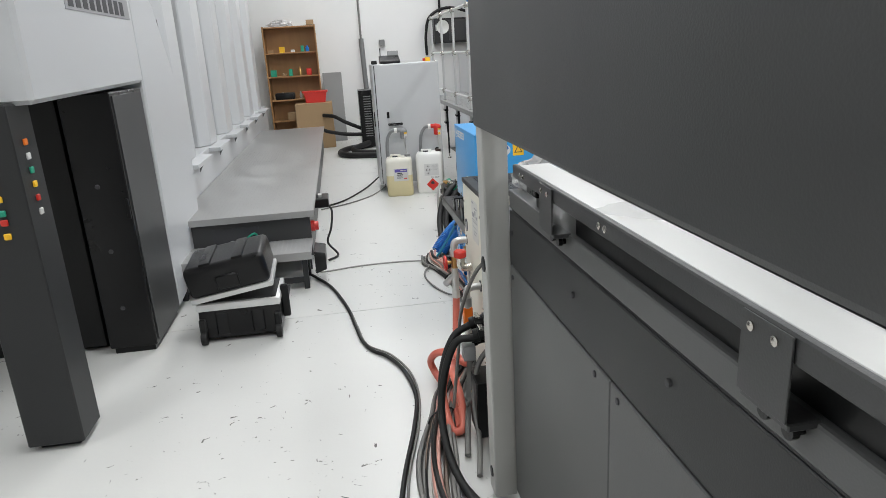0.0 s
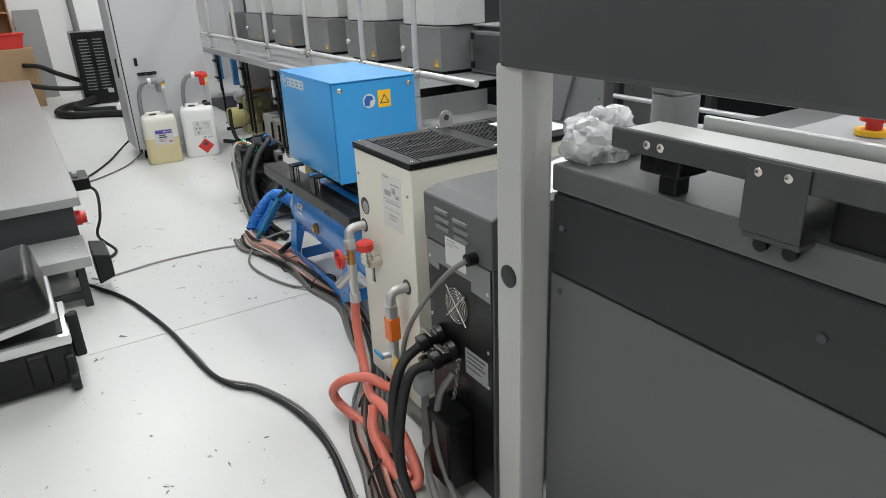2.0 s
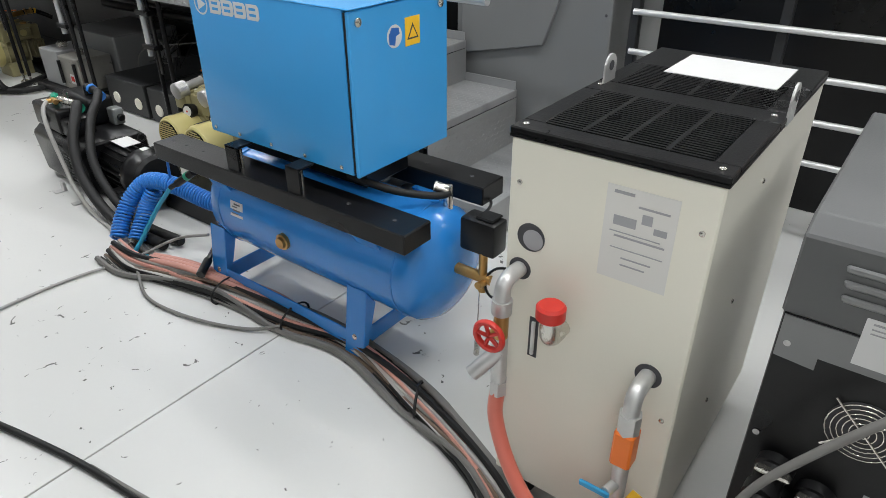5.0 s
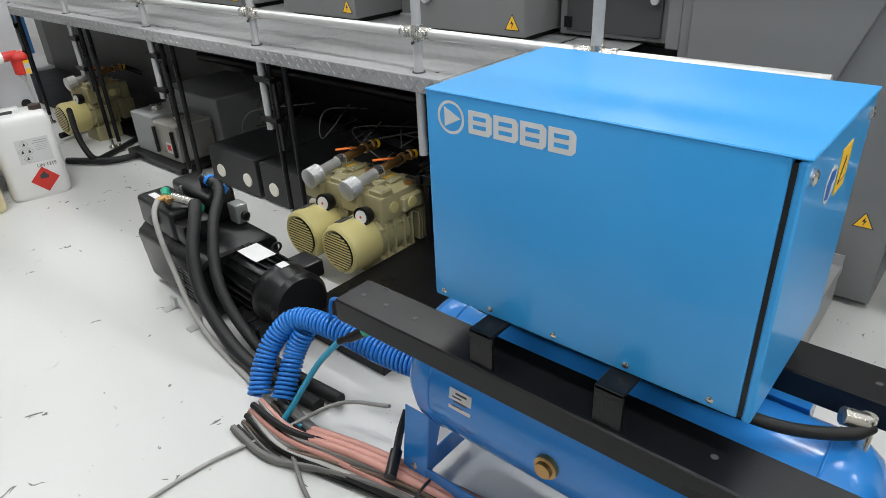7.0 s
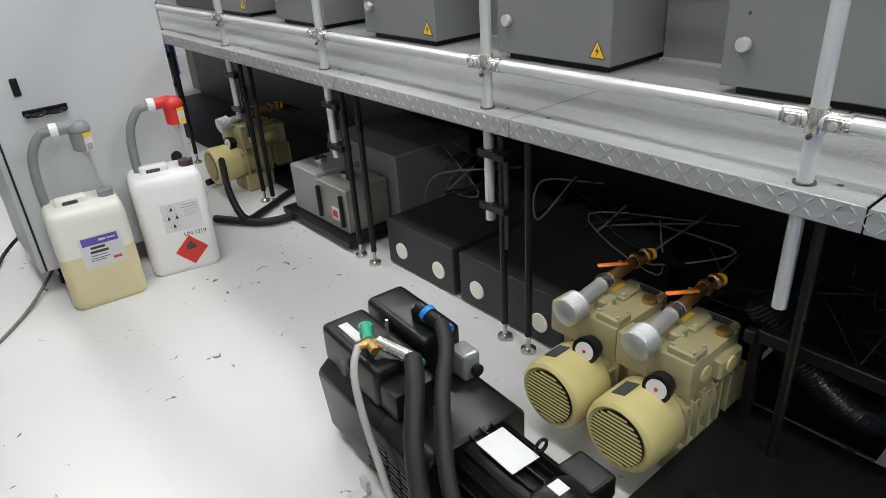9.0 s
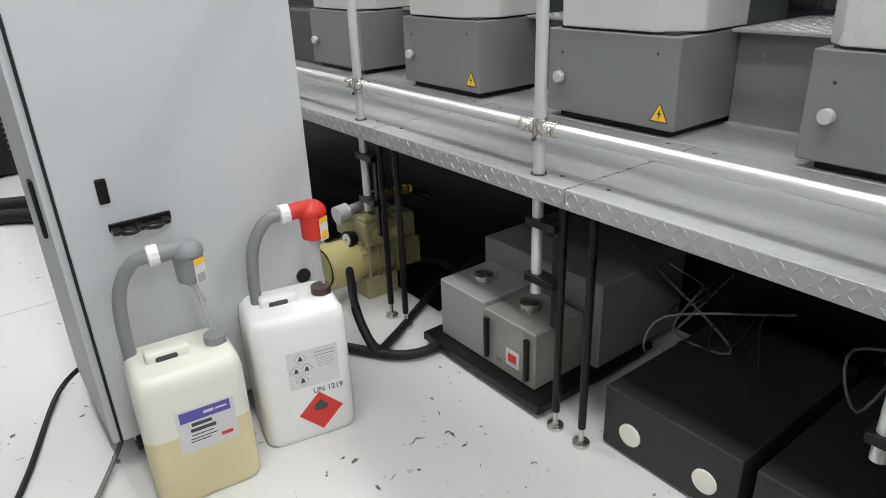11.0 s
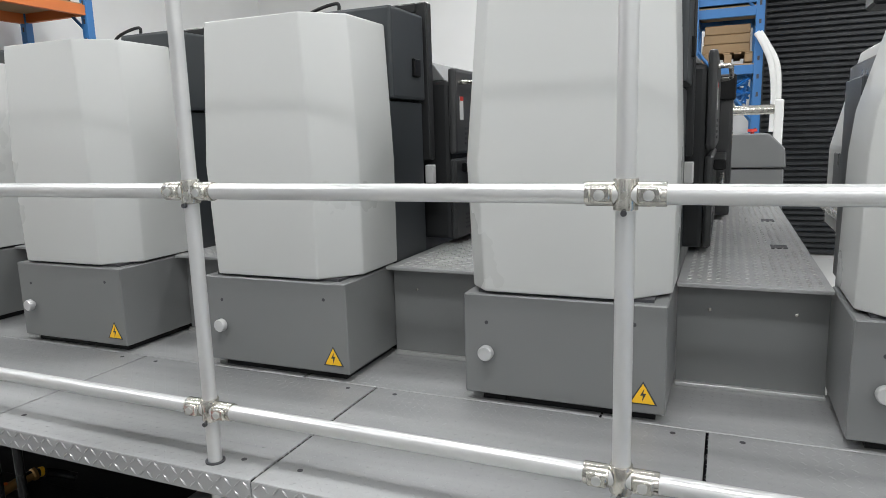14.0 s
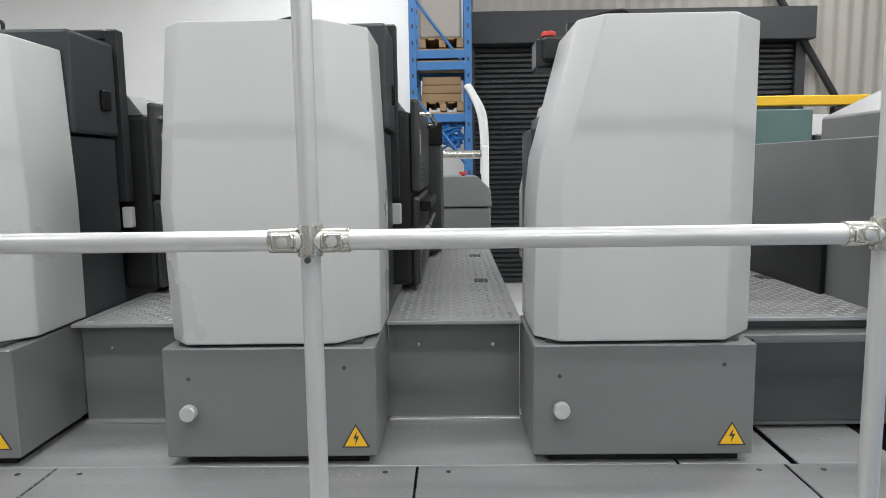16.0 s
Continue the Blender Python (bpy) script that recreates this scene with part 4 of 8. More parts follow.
    for xx, yy in ((0.21, -0.085), (0.26, -0.085), (0.21, -0.02), (0.26, -0.02), (0.345, -0.01), (0.42, -0.01), (0.345, 0.075), (0.42, 0.075)):
        part("cover_bolt", lathe(nb(), (x + xx, y + yy, z + (0.225 if xx < 0.3 else 0.215)), Z, [(0, 0.006), (0.005, 0.006)], 6), STEEL, p)
    part("caution_strip", Bx(x + 0.345, x + 0.405, y + 0.025, y + 0.04, z + 0.215, z + 0.2162, bev=0), YELLOW, p, "yellow caution strip")
    part("name_plate", Bx(x + 0.43, x + 0.485, y - 0.055, y + 0.02, z + 0.185, z + 0.1865, bev=0), INK, p)
    part("valve_body", lathe(nb(), (x + 0.47, y + 0.045, z + 0.266), (1, -0.1, 0.05), [(0, 0.026), (0.012, 0.028), (0.02, 0.020), (0.045, 0.020), (0.05, 0.027), (0.062, 0.027)], 8), BRASS, p)
    part("valve_spindle", cyl(nb(), (x + 0.40, y + 0.05, z + 0.27), (x + 0.40, y + 0.05, z + 0.295), 0.007, n=8), STEEL, p)
    part("hose_clip", lathe(nb(), (x + 0.545, y + 0.037, z + 0.268), (1, -0.2, -0.2), [(0, 0.0205), (0.014, 0.0205)], 14), YELLOW, p)
    for k in range(6):
        part("rear_fin", Bx(x + 0.40 + k * 0.018, x + 0.406 + k * 0.018, y - 0.112, y + 0.105, z - 0.075, z + 0.065, bev=0.002), OLIVE, p)
    part("foot", Bx(x + 0.18, x + 0.36, y - 0.1, y + 0.1, 0.0, z - 0.085, bev=0.004), OLIVE, p)
    return p


pump = vane_pump(1.775, 6.193, 0.195)
copy_thing(pump, Matrix.Translation((1.775 + 0.2, 5.945, 0)))
copy_thing(pump, Matrix.Translation((2.13, 9.08, 0.0)))


# ---------- compressor on its air tank ----------
def compressor():
    c = thing("air_compressor", (1.4, 4.45, 0), "bright blue air compressor housing above a blue air tank", "compressor")
    x0, x1, y0, y1, z0, z1 = 1.178, 1.62, 4.130, 4.838, 0.708, 1.186
    bd = nb()
    box(bd, x0, x1, y0 + 0.022, y1, z0, z1, bev=0.006, seg=2)
    body = part("housing", bd, BLUE, c, smooth=30)
    part("door_seam", Bx(x0 + 0.004, x1 - 0.004, y0 + 0.014, y0 + 0.024, z0 + 0.006, z1 - 0.008, bev=0), RUBBER, c)
    part("front_door", Bx(x0 + 0.001, x1 - 0.001, y0, y0 + 0.015, z0 - 0.004, z1 - 0.004, bev=0.004), BLUE, c)
    part("top_lip", Bx(x0 - 0.002, x1 + 0.002, y0 - 0.004, y1, z1 - 0.001, z1 + 0.004, bev=0.002), BLUE, c)
    for xx in (x0 + 0.035, x1 - 0.04):
        screw(c, (xx, y0, z1 - 0.035), -Y, 0.013, 0.008, name="door_lock")
    for yy in (4.20, 4.36, 4.52, 4.68, 4.81):
        screw(c, (x0, yy, z0 + 0.018), -X, 0.007, 0.004)
    # stickers
    s1 = part("manual_sticker", panel(nb(), (1.412 - 0.05, y0 - 0.0006, 1.088), X, Z, disc_poly(0.033, 28), 0.0008), PAPER, c, "round white and blue instruction sticker")
    part("sticker_print", panel(nb(), (1.362, y0 - 0.0015, 1.088), X, Z, [(-0.024, -0.02), (0.0, -0.026), (0.006, 0.0), (0.022, 0.004), (0.018, 0.022), (-0.012, 0.026), (-0.026, 0.006)], 0.0006), SIGNB, s1)
    s2 = part("hot_sticker", Bx(1.410, 1.478, y0 - 0.0014, y0 - 0.0002, 1.050, 1.132, bev=0), YELLOW, c, "yellow hot-surface sticker")
    part("sticker_print", panel(nb(), (1.444, y0 - 0.0016, 1.068), X, Z, [(-0.026, 0), (0.026, 0), (0.0, 0.046)], 0.0006), INK, s2)
    part("sticker_print", panel(nb(), (1.444, y0 - 0.0024, 1.073), X, Z, [(-0.018, 0), (0.018, 0), (0.0, 0.031)], 0.0006), YELLOW, s2)
    # white mark on the flank: ring with arrow and four block shapes
    o = (x0 - 0.0006, 4.772, 1.140)
    mk = nb()
    outer, inner = disc_poly(0.034, 32), disc_poly(0.028, 32)
    w = Vector((-0.0008, 0, 0))
    O, U, V = Vector(o), -Y, Z
    for i in range(32):
        j = (i + 1) % 32
        mk.faces.new([mk.verts.new(O + w + U * p[0] + V * p[1]) for p in (outer[i], outer[j], inner[j], inner[i])])
    panel(mk, o, U, V, [(-0.016, -0.020), (0.024, 0.0), (-0.016, 0.020)], 0.0008)
    lg = part("trade_mark", mk, PAPER, c, "white ring and arrow mark with block shapes")
    for k in range(4):
        a = 0.044 + k * 0.060
        ww = 0.056
        bmk = panel(nb(), o, U, V, [(a, -0.024), (a + ww - 0.008, -0.024), (a + ww, -0.016), (a + ww, 0.014), (a + ww - 0.008, 0.022), (a, 0.022)], 0.0008)
        blk = part("block_shape", bmk, PAPER, lg)
        hole = [(a + 0.012, -0.013), (a + ww - 0.014, -0.013), (a + ww - 0.014, -0.005), (a + 0.012, -0.005)]
        hole2 = [(a + 0.012, 0.004), (a + ww - 0.014, 0.004), (a + ww - 0.014, 0.012), (a + 0.012, 0.012)]
        o2 = Vector(o) + Vector((-0.0008, 0, 0))
        part("block_counter", panel(panel(nb(), o2, U, V, hole, 0.0005), o2, U, V, hole2, 0.0005), BLUE, lg)
    # black beams and rubber mounts
    for bx in (1.105, 1.50):
        bmx = Bx(bx, bx + 0.125, 3.90, 5.13, 0.552, 0.617, bev=0.004)
        b = part("beam", bmx, BLACK, c, "black painted wooden bearer")
        for yy in (3.985, 4.17, 4.90, 5.0, 5.08):
            part("beam_hole", lathe(nb(), (bx + 0.06, yy, 0.617), Z, [(0, 0.007), (0.0012, 0.007)], 10), INK, b)
        for yy in (4.36, 4.66):
            bk = part("mount_bracket", box(box(nb(), bx + 0.01, bx + 0.08, yy - 0.03, yy + 0.03, 0.698, 0.707, bev=0.002), bx + 0.01, bx + 0.018, yy - 0.03, yy + 0.03, 0.617, 0.707, bev=0.001), BLACK, c)
            part("mount_bolt", cyl(nb(), (bx + 0.045, yy, 0.617), (bx + 0.045, yy, 0.699), 0.009, n=10), CHROME, bk)
    part("drive_guard", Bx(1.28, 1.49, 4.2, 4.8, 0.617, 0.704, bev=0.004), BLACK, c)
    # tank
    r, cx, cz = 0.20, 1.37, 0.372
    prof = [(0, 0.02), (0.004, 0.07), (0.02, 0.125), (0.05, 0.172), (0.09, 0.198), (0.14, r)]
    L = 5.02 - 3.885
    prof = prof + [(L - a, b) for a, b in prof[::-1]]
    tank = part("air_tank", lathe(nb(), (cx, 3.885, cz), Y, prof, 44), TANKB, c, "glossy blue welded air tank", smooth=50)
    for yy in (4.02, 4.88):
        wd = nb()
        ring(wd, (cx, yy, cz), Y, r + 0.0005, 0.003, 44)
        part("weld_seam", wd, TANKB, tank, smooth=60)
    for yy in (4.13, 4.87):
        for s in (-1, 1):
            xx = cx + s * 0.15
            part("saddle", prism(nb(), [(xx - 0.075 * (1 if s < 0 else 0.6), 0.556), (xx + 0.075 * (0.6 if s < 0 else 1), 0.556), (cx + s * 0.17, 0.455)], "y", yy - 0.05, yy + 0.05, bev=0.002), TANKB, tank)
    for yy in (4.19, 4.94):
        for s in (-1, 1):
            q = [(cx + s * 0.14, 0.225), (cx + s * 0.185, 0.29), (cx + s * 0.222, 0.02), (cx + s * 0.205, 0.02)]
            fo = part("foot", prism(nb(), q, "y", yy - 0.045, yy + 0.045, bev=0.003), TANKB, c)
            part("foot_pad", Bx(cx + s * 0.2 - 0.035, cx + s * 0.2 + 0.035, yy - 0.035, yy + 0.035, 0, 0.02), RUBBER, fo)
            screw(fo, (cx + s * 0.208, yy, 0.10), (s, 0, 0.15), 0.011, 0.008)
        part("foot_bridge", Bx(cx - 0.16, cx + 0.16, yy - 0.004, yy + 0.004, 0.03, 0.10), TANKB, c)
    for s in (-1, 1):
        part("foot_tie", Bx(cx + s * 0.205 - 0.004, cx + s * 0.205 + 0.004, 4.17, 4.91, 0.05, 0.115, bev=0.002), TANKB, c)
    pg = part("drain_plug", lathe(nb(), (cx - r + 0.006, 4.515, 0.368), -X, [(0, 0.03), (0.018, 0.03), (0.02, 0.022), (0.03, 0.020)], 20), BRASS, c, smooth=35)
    lab = part("tank_label", box(nb(), -0.0006, 0.0006, -0.035, 0.035, -0.03, 0.03, bev=0, m=Matrix.Translation((cx - 0.195, 4.775, 0.412)) @ Matrix.Rotation(0.15, 4, "Y")), PAPER, c, "white printed tank label")
    part("label_print", bars(nb(), (cx - 0.198, 4.80, 0.392), -Y, Vector((0.15, 0, 0.99)), [(0, 0.035, 0.0, 0.004), (0.005, 0.045, 0.012, 0.018), (0.0, 0.03, 0.026, 0.03), (0.01, 0.045, 0.036, 0.042)]), INK, lab)
    # pressure switch, brass manifold and gauge at the near end
    px, pz = 1.345, 0.402
    part("manifold", cyl(cyl(cyl(nb(), (px, 3.895, pz), (px, 3.755, pz), 0.018, n=12), (px, 3.79, pz - 0.05), (px, 3.79, pz + 0.10), 0.014, n=12), (px - 0.05, 3.775, pz), (px + 0.07, 3.775, pz - 0.02), 0.012, n=12), BRASS, c, smooth=40)
    part("pressure_switch", box(box(nb(), px - 0.015, px + 0.06, 3.745, 3.87, pz + 0.085, pz + 0.195, bev=0.01, seg=2), px + 0.0, px + 0.06, 3.76, 3.825, pz + 0.195, pz + 0.204, bev=0.004), BLACK, c, smooth=30)
    g = part("gauge", lathe(nb(), (px + 0.015, 3.73, pz - 0.01), (-0.75, -0.45, 0.45), [(-0.03, 0.03), (-0.022, 0.052), (0.006, 0.055), (0.012, 0.053), (0.012, 0.048), (0.008, 0.047)], 32), BLACK, c, "round pressure gauge with white dial", smooth=35)
    d = Vector((-0.75, -0.45, 0.45)).normalized()
    part("dial", lathe(nb(), Vector((px + 0.015, 3.73, pz - 0.01)) + d * 0.0095, d, [(0, 0.046), (0.001, 0.046)], 32), PAPER, g)
    part("needle", box(nb(), -0.002, 0.002, -0.035, 0.01, 0, 0.001, bev=0, m=Matrix.Translation(Vector((px + 0.015, 3.73, pz - 0.01)) + d * 0.011) @ d.to_track_quat("Z", "Y").to_matrix().to_4x4()), RED, g)
    part("switch_cable", hose(nb(), [(px + 0.05, 3.83, pz + 0.18), (px + 0.16, 3.87, pz + 0.17), (px + 0.24, 3.95, 0.555)], 0.005), RUBBER, c, smooth=60)
    part("outlet_hose", hose(nb(), [(1.25, 4.25, 0.66), (1.30, 4.10, 0.63), (1.38, 4.0, 0.61), (1.42, 3.97, 0.615)], 0.013), RUBBER, c, smooth=60)
    part("outlet_elbow", cyl(cyl(nb(), (1.42, 3.98, 0.55), (1.42, 3.98, 0.635), 0.016, n=12), (1.42, 3.98, 0.62), (1.40, 4.02, 0.63), 0.018, n=12), CHROME, c, smooth=40)
    dr = part("drain_cock", cyl(cyl(nb(), (px, 3.80, pz - 0.04), (px - 0.01, 3.80, 0.16), 0.002, n=6), (px - 0.01, 3.80, 0.10), (px - 0.01, 3.795, 0.18), 0.010, n=8), CHROME, c)
    return c


compressor()


def air_lines():
    ln = spline([(1.32, 5.02, 0.25), (1.29, 5.18, 0.26), (1.26, 5.38, 0.29), (1.235, 5.54, 0.27), (1.17, 5.60, 0.19), (1.10, 5.59, 0.11), (1.05, 5.56, 0.05)], 5)
    c = thing("coiled_air_hose", (1.1, 5.5, 0), "bright blue coiled air hose draped to the floor", "hose")
    part("coil", hose(nb(), coil(ln, 0.034, 0.0155), 0.0066, 6, smoothed=True), COILB, c, smooth=70)
    ln2 = spline([(1.24, 5.50, 0.24), (1.20, 5.52, 0.17), (1.14, 5.50, 0.10), (1.09, 5.48, 0.05)], 5)
    part("coil", hose(nb(), coil(ln2, 0.033, 0.0155), 0.0066, 6, smoothed=True), COILB, c, smooth=70)
    part("coupling", cyl(cyl(nb(), (1.21, 5.10, 0.44), (1.185, 5.20, 0.37), 0.016, n=14), (1.185, 5.20, 0.37), (1.175, 5.24, 0.345), 0.011, n=12), BLACK, c, smooth=40)
    part("coupling_collar", cyl(nb(), (1.203, 5.13, 0.42), (1.199, 5.145, 0.41), 0.0175, n=14), GREENP, c, smooth=40)
    solo("teal_air_line", hose(nb(), [(1.175, 5.24, 0.345), (1.14, 5.32, 0.24), (1.07, 5.38, 0.10), (1.03, 5.40, 0.03), (1.08, 5.34, 0.02)], 0.010), TURQ, (1.05, 5.4, 0), "teal air line from the tank coupling", "hose", smooth=60)
    solo("blue_air_line", hose(nb(), [(1.21, 5.10, 0.45), (1.22, 5.24, 0.46), (1.245, 5.34, 0.42), (1.26, 5.38, 0.33)], 0.006), COILB, (1.22, 5.2, 0.4), "thin blue air line arching from the tank", "hose", smooth=60)
    solo("air_gun", hose(cyl(nb(), (1.04, 4.92, 0.10), (1.11, 4.96, 0.12), 0.018, n=12), [(1.11, 4.96, 0.12), (1.17, 5.0, 0.13), (1.22, 5.02, 0.16)], 0.012), BLACK, (1.07, 4.95, 0.08), "black air gun lying on the hoses", "air gun", smooth=40)


stand(0.045, 0.045)
air_lines()
stand()


# ---------- cable bundle along the machines ----------
def bundle():
    rnd = random.Random(11)
    base = [(1.02, 5.55), (1.00, 5.35), (1.045, 5.15), (1.085, 4.86), (1.125, 4.5), (1.135, 4.2), (1.06, 3.85), (0.94, 3.52), (0.765, 3.20), (0.675, 2.93), (0.61, 2.63), (0.585, 2.3), (0.64, 2.0)]
    for k in range(36):
        off, hgt = rnd.uniform(-0.075, 0.075), 0
        r = rnd.choice((0.006, 0.007, 0.008, 0.010, 0.012))
        ph = rnd.uniform(0, 6.28)
        pts = []
        for i, (x, y) in enumerate(base):
            pull = 0.62 if i in (3, 5, 7, 9) else 1.0
            s = off * pull * (1.25 if i < 2 else 1) + 0.014 * math.sin(ph + i * 1.3)
            z = r + max(0.0, 0.055 * (1 - abs(s) / 0.085)) * ((k % 4) / 3)
            a = 0.45 if 5 <= i <= 9 else 0.1
            pts.append((x + s * (1 - a * 0.3), y - s * a, z + 0.003))
        if k % 5 == 0:
            pts = pts[:8 + k // 5]
        m = (REDH2, CABLEB, CABLEG, RUBBER, CABLEG, RUBBER, CABLEP)[k % 7]
        word = {"soiled_pink_hose": "pink", "brown_cable": "brown", "grey_cable": "grey", "black_rubber": "black", "pale_cable": "pale grey"}[m.name]
        solo("floor_cable", hose(nb(), pts, r * (1.5 if k % 7 == 0 else 1), 6, 5), m, (pts[4][0], pts[4][1], 0), word + " cable tied into the floor bundle", "cable", "bundled floor cables", smooth=60)
    for k in range(3):
        o = 0.02 * k
        solo("pink_hose", hose(nb(), [(1.01 + o, 5.3, 0.06), (1.05 + o, 5.1, 0.075), (1.09 + o, 4.86, 0.07), (1.12 + o, 4.6, 0.06), (1.13, 4.35, 0.035)], 0.013, 8), REDH2, (1.1, 4.9, 0), "soiled pink hose on top of the cable bundle", "hose", "pink hoses", smooth=60)
    solo("loop_cable", hose(nb(), [(0.96, 5.30, 0.03), (0.88, 5.1, 0.012), (0.90, 4.85, 0.012), (0.98, 4.62, 0.012), (1.06, 4.5, 0.03)], 0.007, 8), CABLEG, (0.9, 4.9, 0), "thin grey cable looping out of the bundle", "cable", smooth=60)
    solo("loop_cable", hose(nb(), [(0.88, 3.5, 0.03), (0.78, 3.38, 0.012), (0.66, 3.1, 0.012), (0.63, 2.85, 0.012), (0.68, 2.6, 0.03)], 0.006, 8), CABLEG, (0.7, 3.0, 0), "thin grey cable looping out of the bundle", "cable", smooth=60)
    for y, x in ((4.5, 1.125), (3.84, 1.05), (3.33, 0.835), (2.92, 0.675), (4.86, 1.085)):
        bm = nb()
        ring(bm, (0, 0, 0), Y, 1, 0.06, 20)
        bm.transform(Matrix.Translation((x, y, 0.034)) @ Matrix.Rotation(0.5 if y < 4 else 0.1, 4, "Z") @ Matrix.Diagonal((0.078, 0.08, 0.05, 1)))
        solo("cable_tie", bm, RUBBER, (x, y, 0), "black cable tie round the bundle", "cable tie", "cable ties", smooth=60)
    # cable across the aisle
    solo("aisle_cable", hose(nb(), [(-0.02, 5.35, 0.03), (0.03, 5.30, 0.014), (0.16, 5.0, 0.014), (0.265, 4.55, 0.014), (0.312, 4.2, 0.014), (0.345, 3.96, 0.014), (0.40, 3.80, 0.014), (0.478, 3.70, 0.014), (0.555, 3.49, 0.014), (0.585, 3.2, 0.014), (0.54, 2.9, 0.014), (0.45, 2.5, 0.014), (0.40, 2.1, 0.014), (0.45, 1.5, 0.014)], 0.0108, 10), RUBBER, (0.4, 3.9, 0), "black power cable snaking along the aisle floor", "cable", smooth=60)
    solo("aisle_cable", hose(nb(), [(0.29, 4.45, 0.012), (0.325, 4.15, 0.026), (0.37, 3.9, 0.012), (0.50, 3.72, 0.012), (0.585, 3.45, 0.02), (0.60, 3.2, 0.012), (0.56, 2.9, 0.012), (0.47, 2.5, 0.012), (0.43, 2.0, 0.012)], 0.006, 8), CABLEG, (0.45, 3.8, 0), "thin grey cable lying along the power cable", "cable", smooth=60)
    solo("cross_wire", hose(nb(), [(0.02, 5.45, 0.02), (0.1, 5.44, 0.008), (0.40, 5.50, 0.008), (0.75, 5.50, 0.008), (1.0, 5.42, 0.02), (1.16, 5.30, 0.09), (1.2, 5.1, 0.16)], 0.0065, 8), CABLEP, (0.5, 5.5, 0), "pale grey wire crossing the aisle floor", "cable", smooth=60)


stand(0.048, 0.02)
bundle()
stand()


# ---------- chiller ----------
def chiller():
    c = thing("water_chiller", (1.33, 3.28, 0), "cream metal water chiller with black slotted top", "chiller")
    x0, x1, y0, y1, zt = 0.940, 1.74, 3.065, 3.49, 1.045
    part("case", Bx(x0, x1, y0, y1, 0.10, zt, bev=0.004), CREAM, c)
    for xx in (x0 + 0.08, x1 - 0.08):
        for yy in (y0 + 0.07, y1 - 0.07):
            part("castor", cyl(nb(), (xx, yy - 0.015, 0.05), (xx, yy + 0.015, 0.05), 0.05, n=18), RUBBER, c)
    # slotted lid: frame with a grid of slats over a dark well
    zl = zt + 0.022
    wells = [(x0 + 0.05, x0 + 0.32, y0 + 0.045, y1 - 0.045), (x0 + 0.40, x0 + 0.60, y0 + 0.045, y1 - 0.045)]
    lidp = part("lid", Bx(x0 - 0.004, x1 + 0.004, y0 - 0.004, y1 + 0.004, zt, zt + 0.006, bev=0.001), BLACK, c)
    for a, b in ((x0 - 0.004, wells[0][0]), (wells[0][1], wells[1][0]), (wells[1][1], x1 + 0.004)):
        part("lid_plate", Bx(a, b, y0 - 0.004, y1 + 0.004, zt + 0.006, zl), BLACK, lidp)
    for a, b, yy0, yy1 in wells:
        part("lid_plate", Bx(a, b, y0 - 0.004, yy0, zt + 0.006, zl), BLACK, lidp)
        part("lid_plate", Bx(a, b, yy1, y1 + 0.004, zt + 0.006, zl), BLACK, lidp)
    for a, b, yy0, yy1 in wells:
        part("well", Bx(a - 0.005, b + 0.005, yy0 - 0.005, yy1 + 0.005, zt + 0.006, zt + 0.007, bev=0), INK, lidp)
        k = int((b - a) / 0.012)
        for i in range(k):
            xx = a + (i + 0.5) * (b - a) / k
            part("slat", Bx(xx - 0.003, xx + 0.003, yy0, yy1, zl - 0.003, zl + 0.0005, bev=0), BLACK, lidp)
        for i in range(1, 4):
            yy = yy0 + i * (yy1 - yy0) / 4
            part("slat", Bx(a, b, yy - 0.005, yy + 0.005, zl - 0.004, zl + 0.001, bev=0), BLACK, lidp)
    for xx, yy in ((x0 + 0.02, y0 + 0.02), (x0 + 0.02, y1 - 0.02), (x0 + 0.36, y0 + 0.02), (x0 + 0.36, y1 - 0.02)):
        screw(lidp, (xx, yy, zl), Z, 0.007, 0.005)
    part("document", Bx(x0 + 0.55, x1 - 0.04, y0 + 0.06, y1 - 0.10, zl + 0.001, zl + 0.003, bev=0), PAPER, c, "white paper lying on the lid")
    for yy, nm in ((3.471, 1), (3.064, -1)):
        bm = nb()
        pts = [(-0.03, 0), (-0.03, 0.05)] + [(0.03 * math.cos(a), 0.055 + 0.03 * math.sin(a)) for a in [math.pi - i * math.pi / 10 for i in range(11)]] + [(0.03, 0.05), (0.03, 0)]
        hole = [(0.012 * math.cos(a), 0.058 + 0.012 * math.sin(a)) for a in [i * 2 * math.pi / 14 for i in range(14)]]
        panel(bm, (1.34, yy, zl - 0.02), X, Z, pts, 0.005)
        lg = part("lifting_lug", bm, STEEL, c)
        part("lug_hole", panel(panel(nb(), (1.34, yy - 0.0062, zl - 0.02), X, Z, hole, 0.001), (1.34, yy + 0.0012, zl - 0.02), X, Z, hole, 0.001), INK, lg)
    F = -X
    # front notice
    nt = part("notice", Bx(x0 - 0.0012, x0 - 0.0002, 3.135, 3.275, 0.80, 1.00, bev=0), mat("notice_paper", (0.70, 0.69, 0.65), 0.5, 0, 0.04, 8), c, "grey printed notice with a diagram")
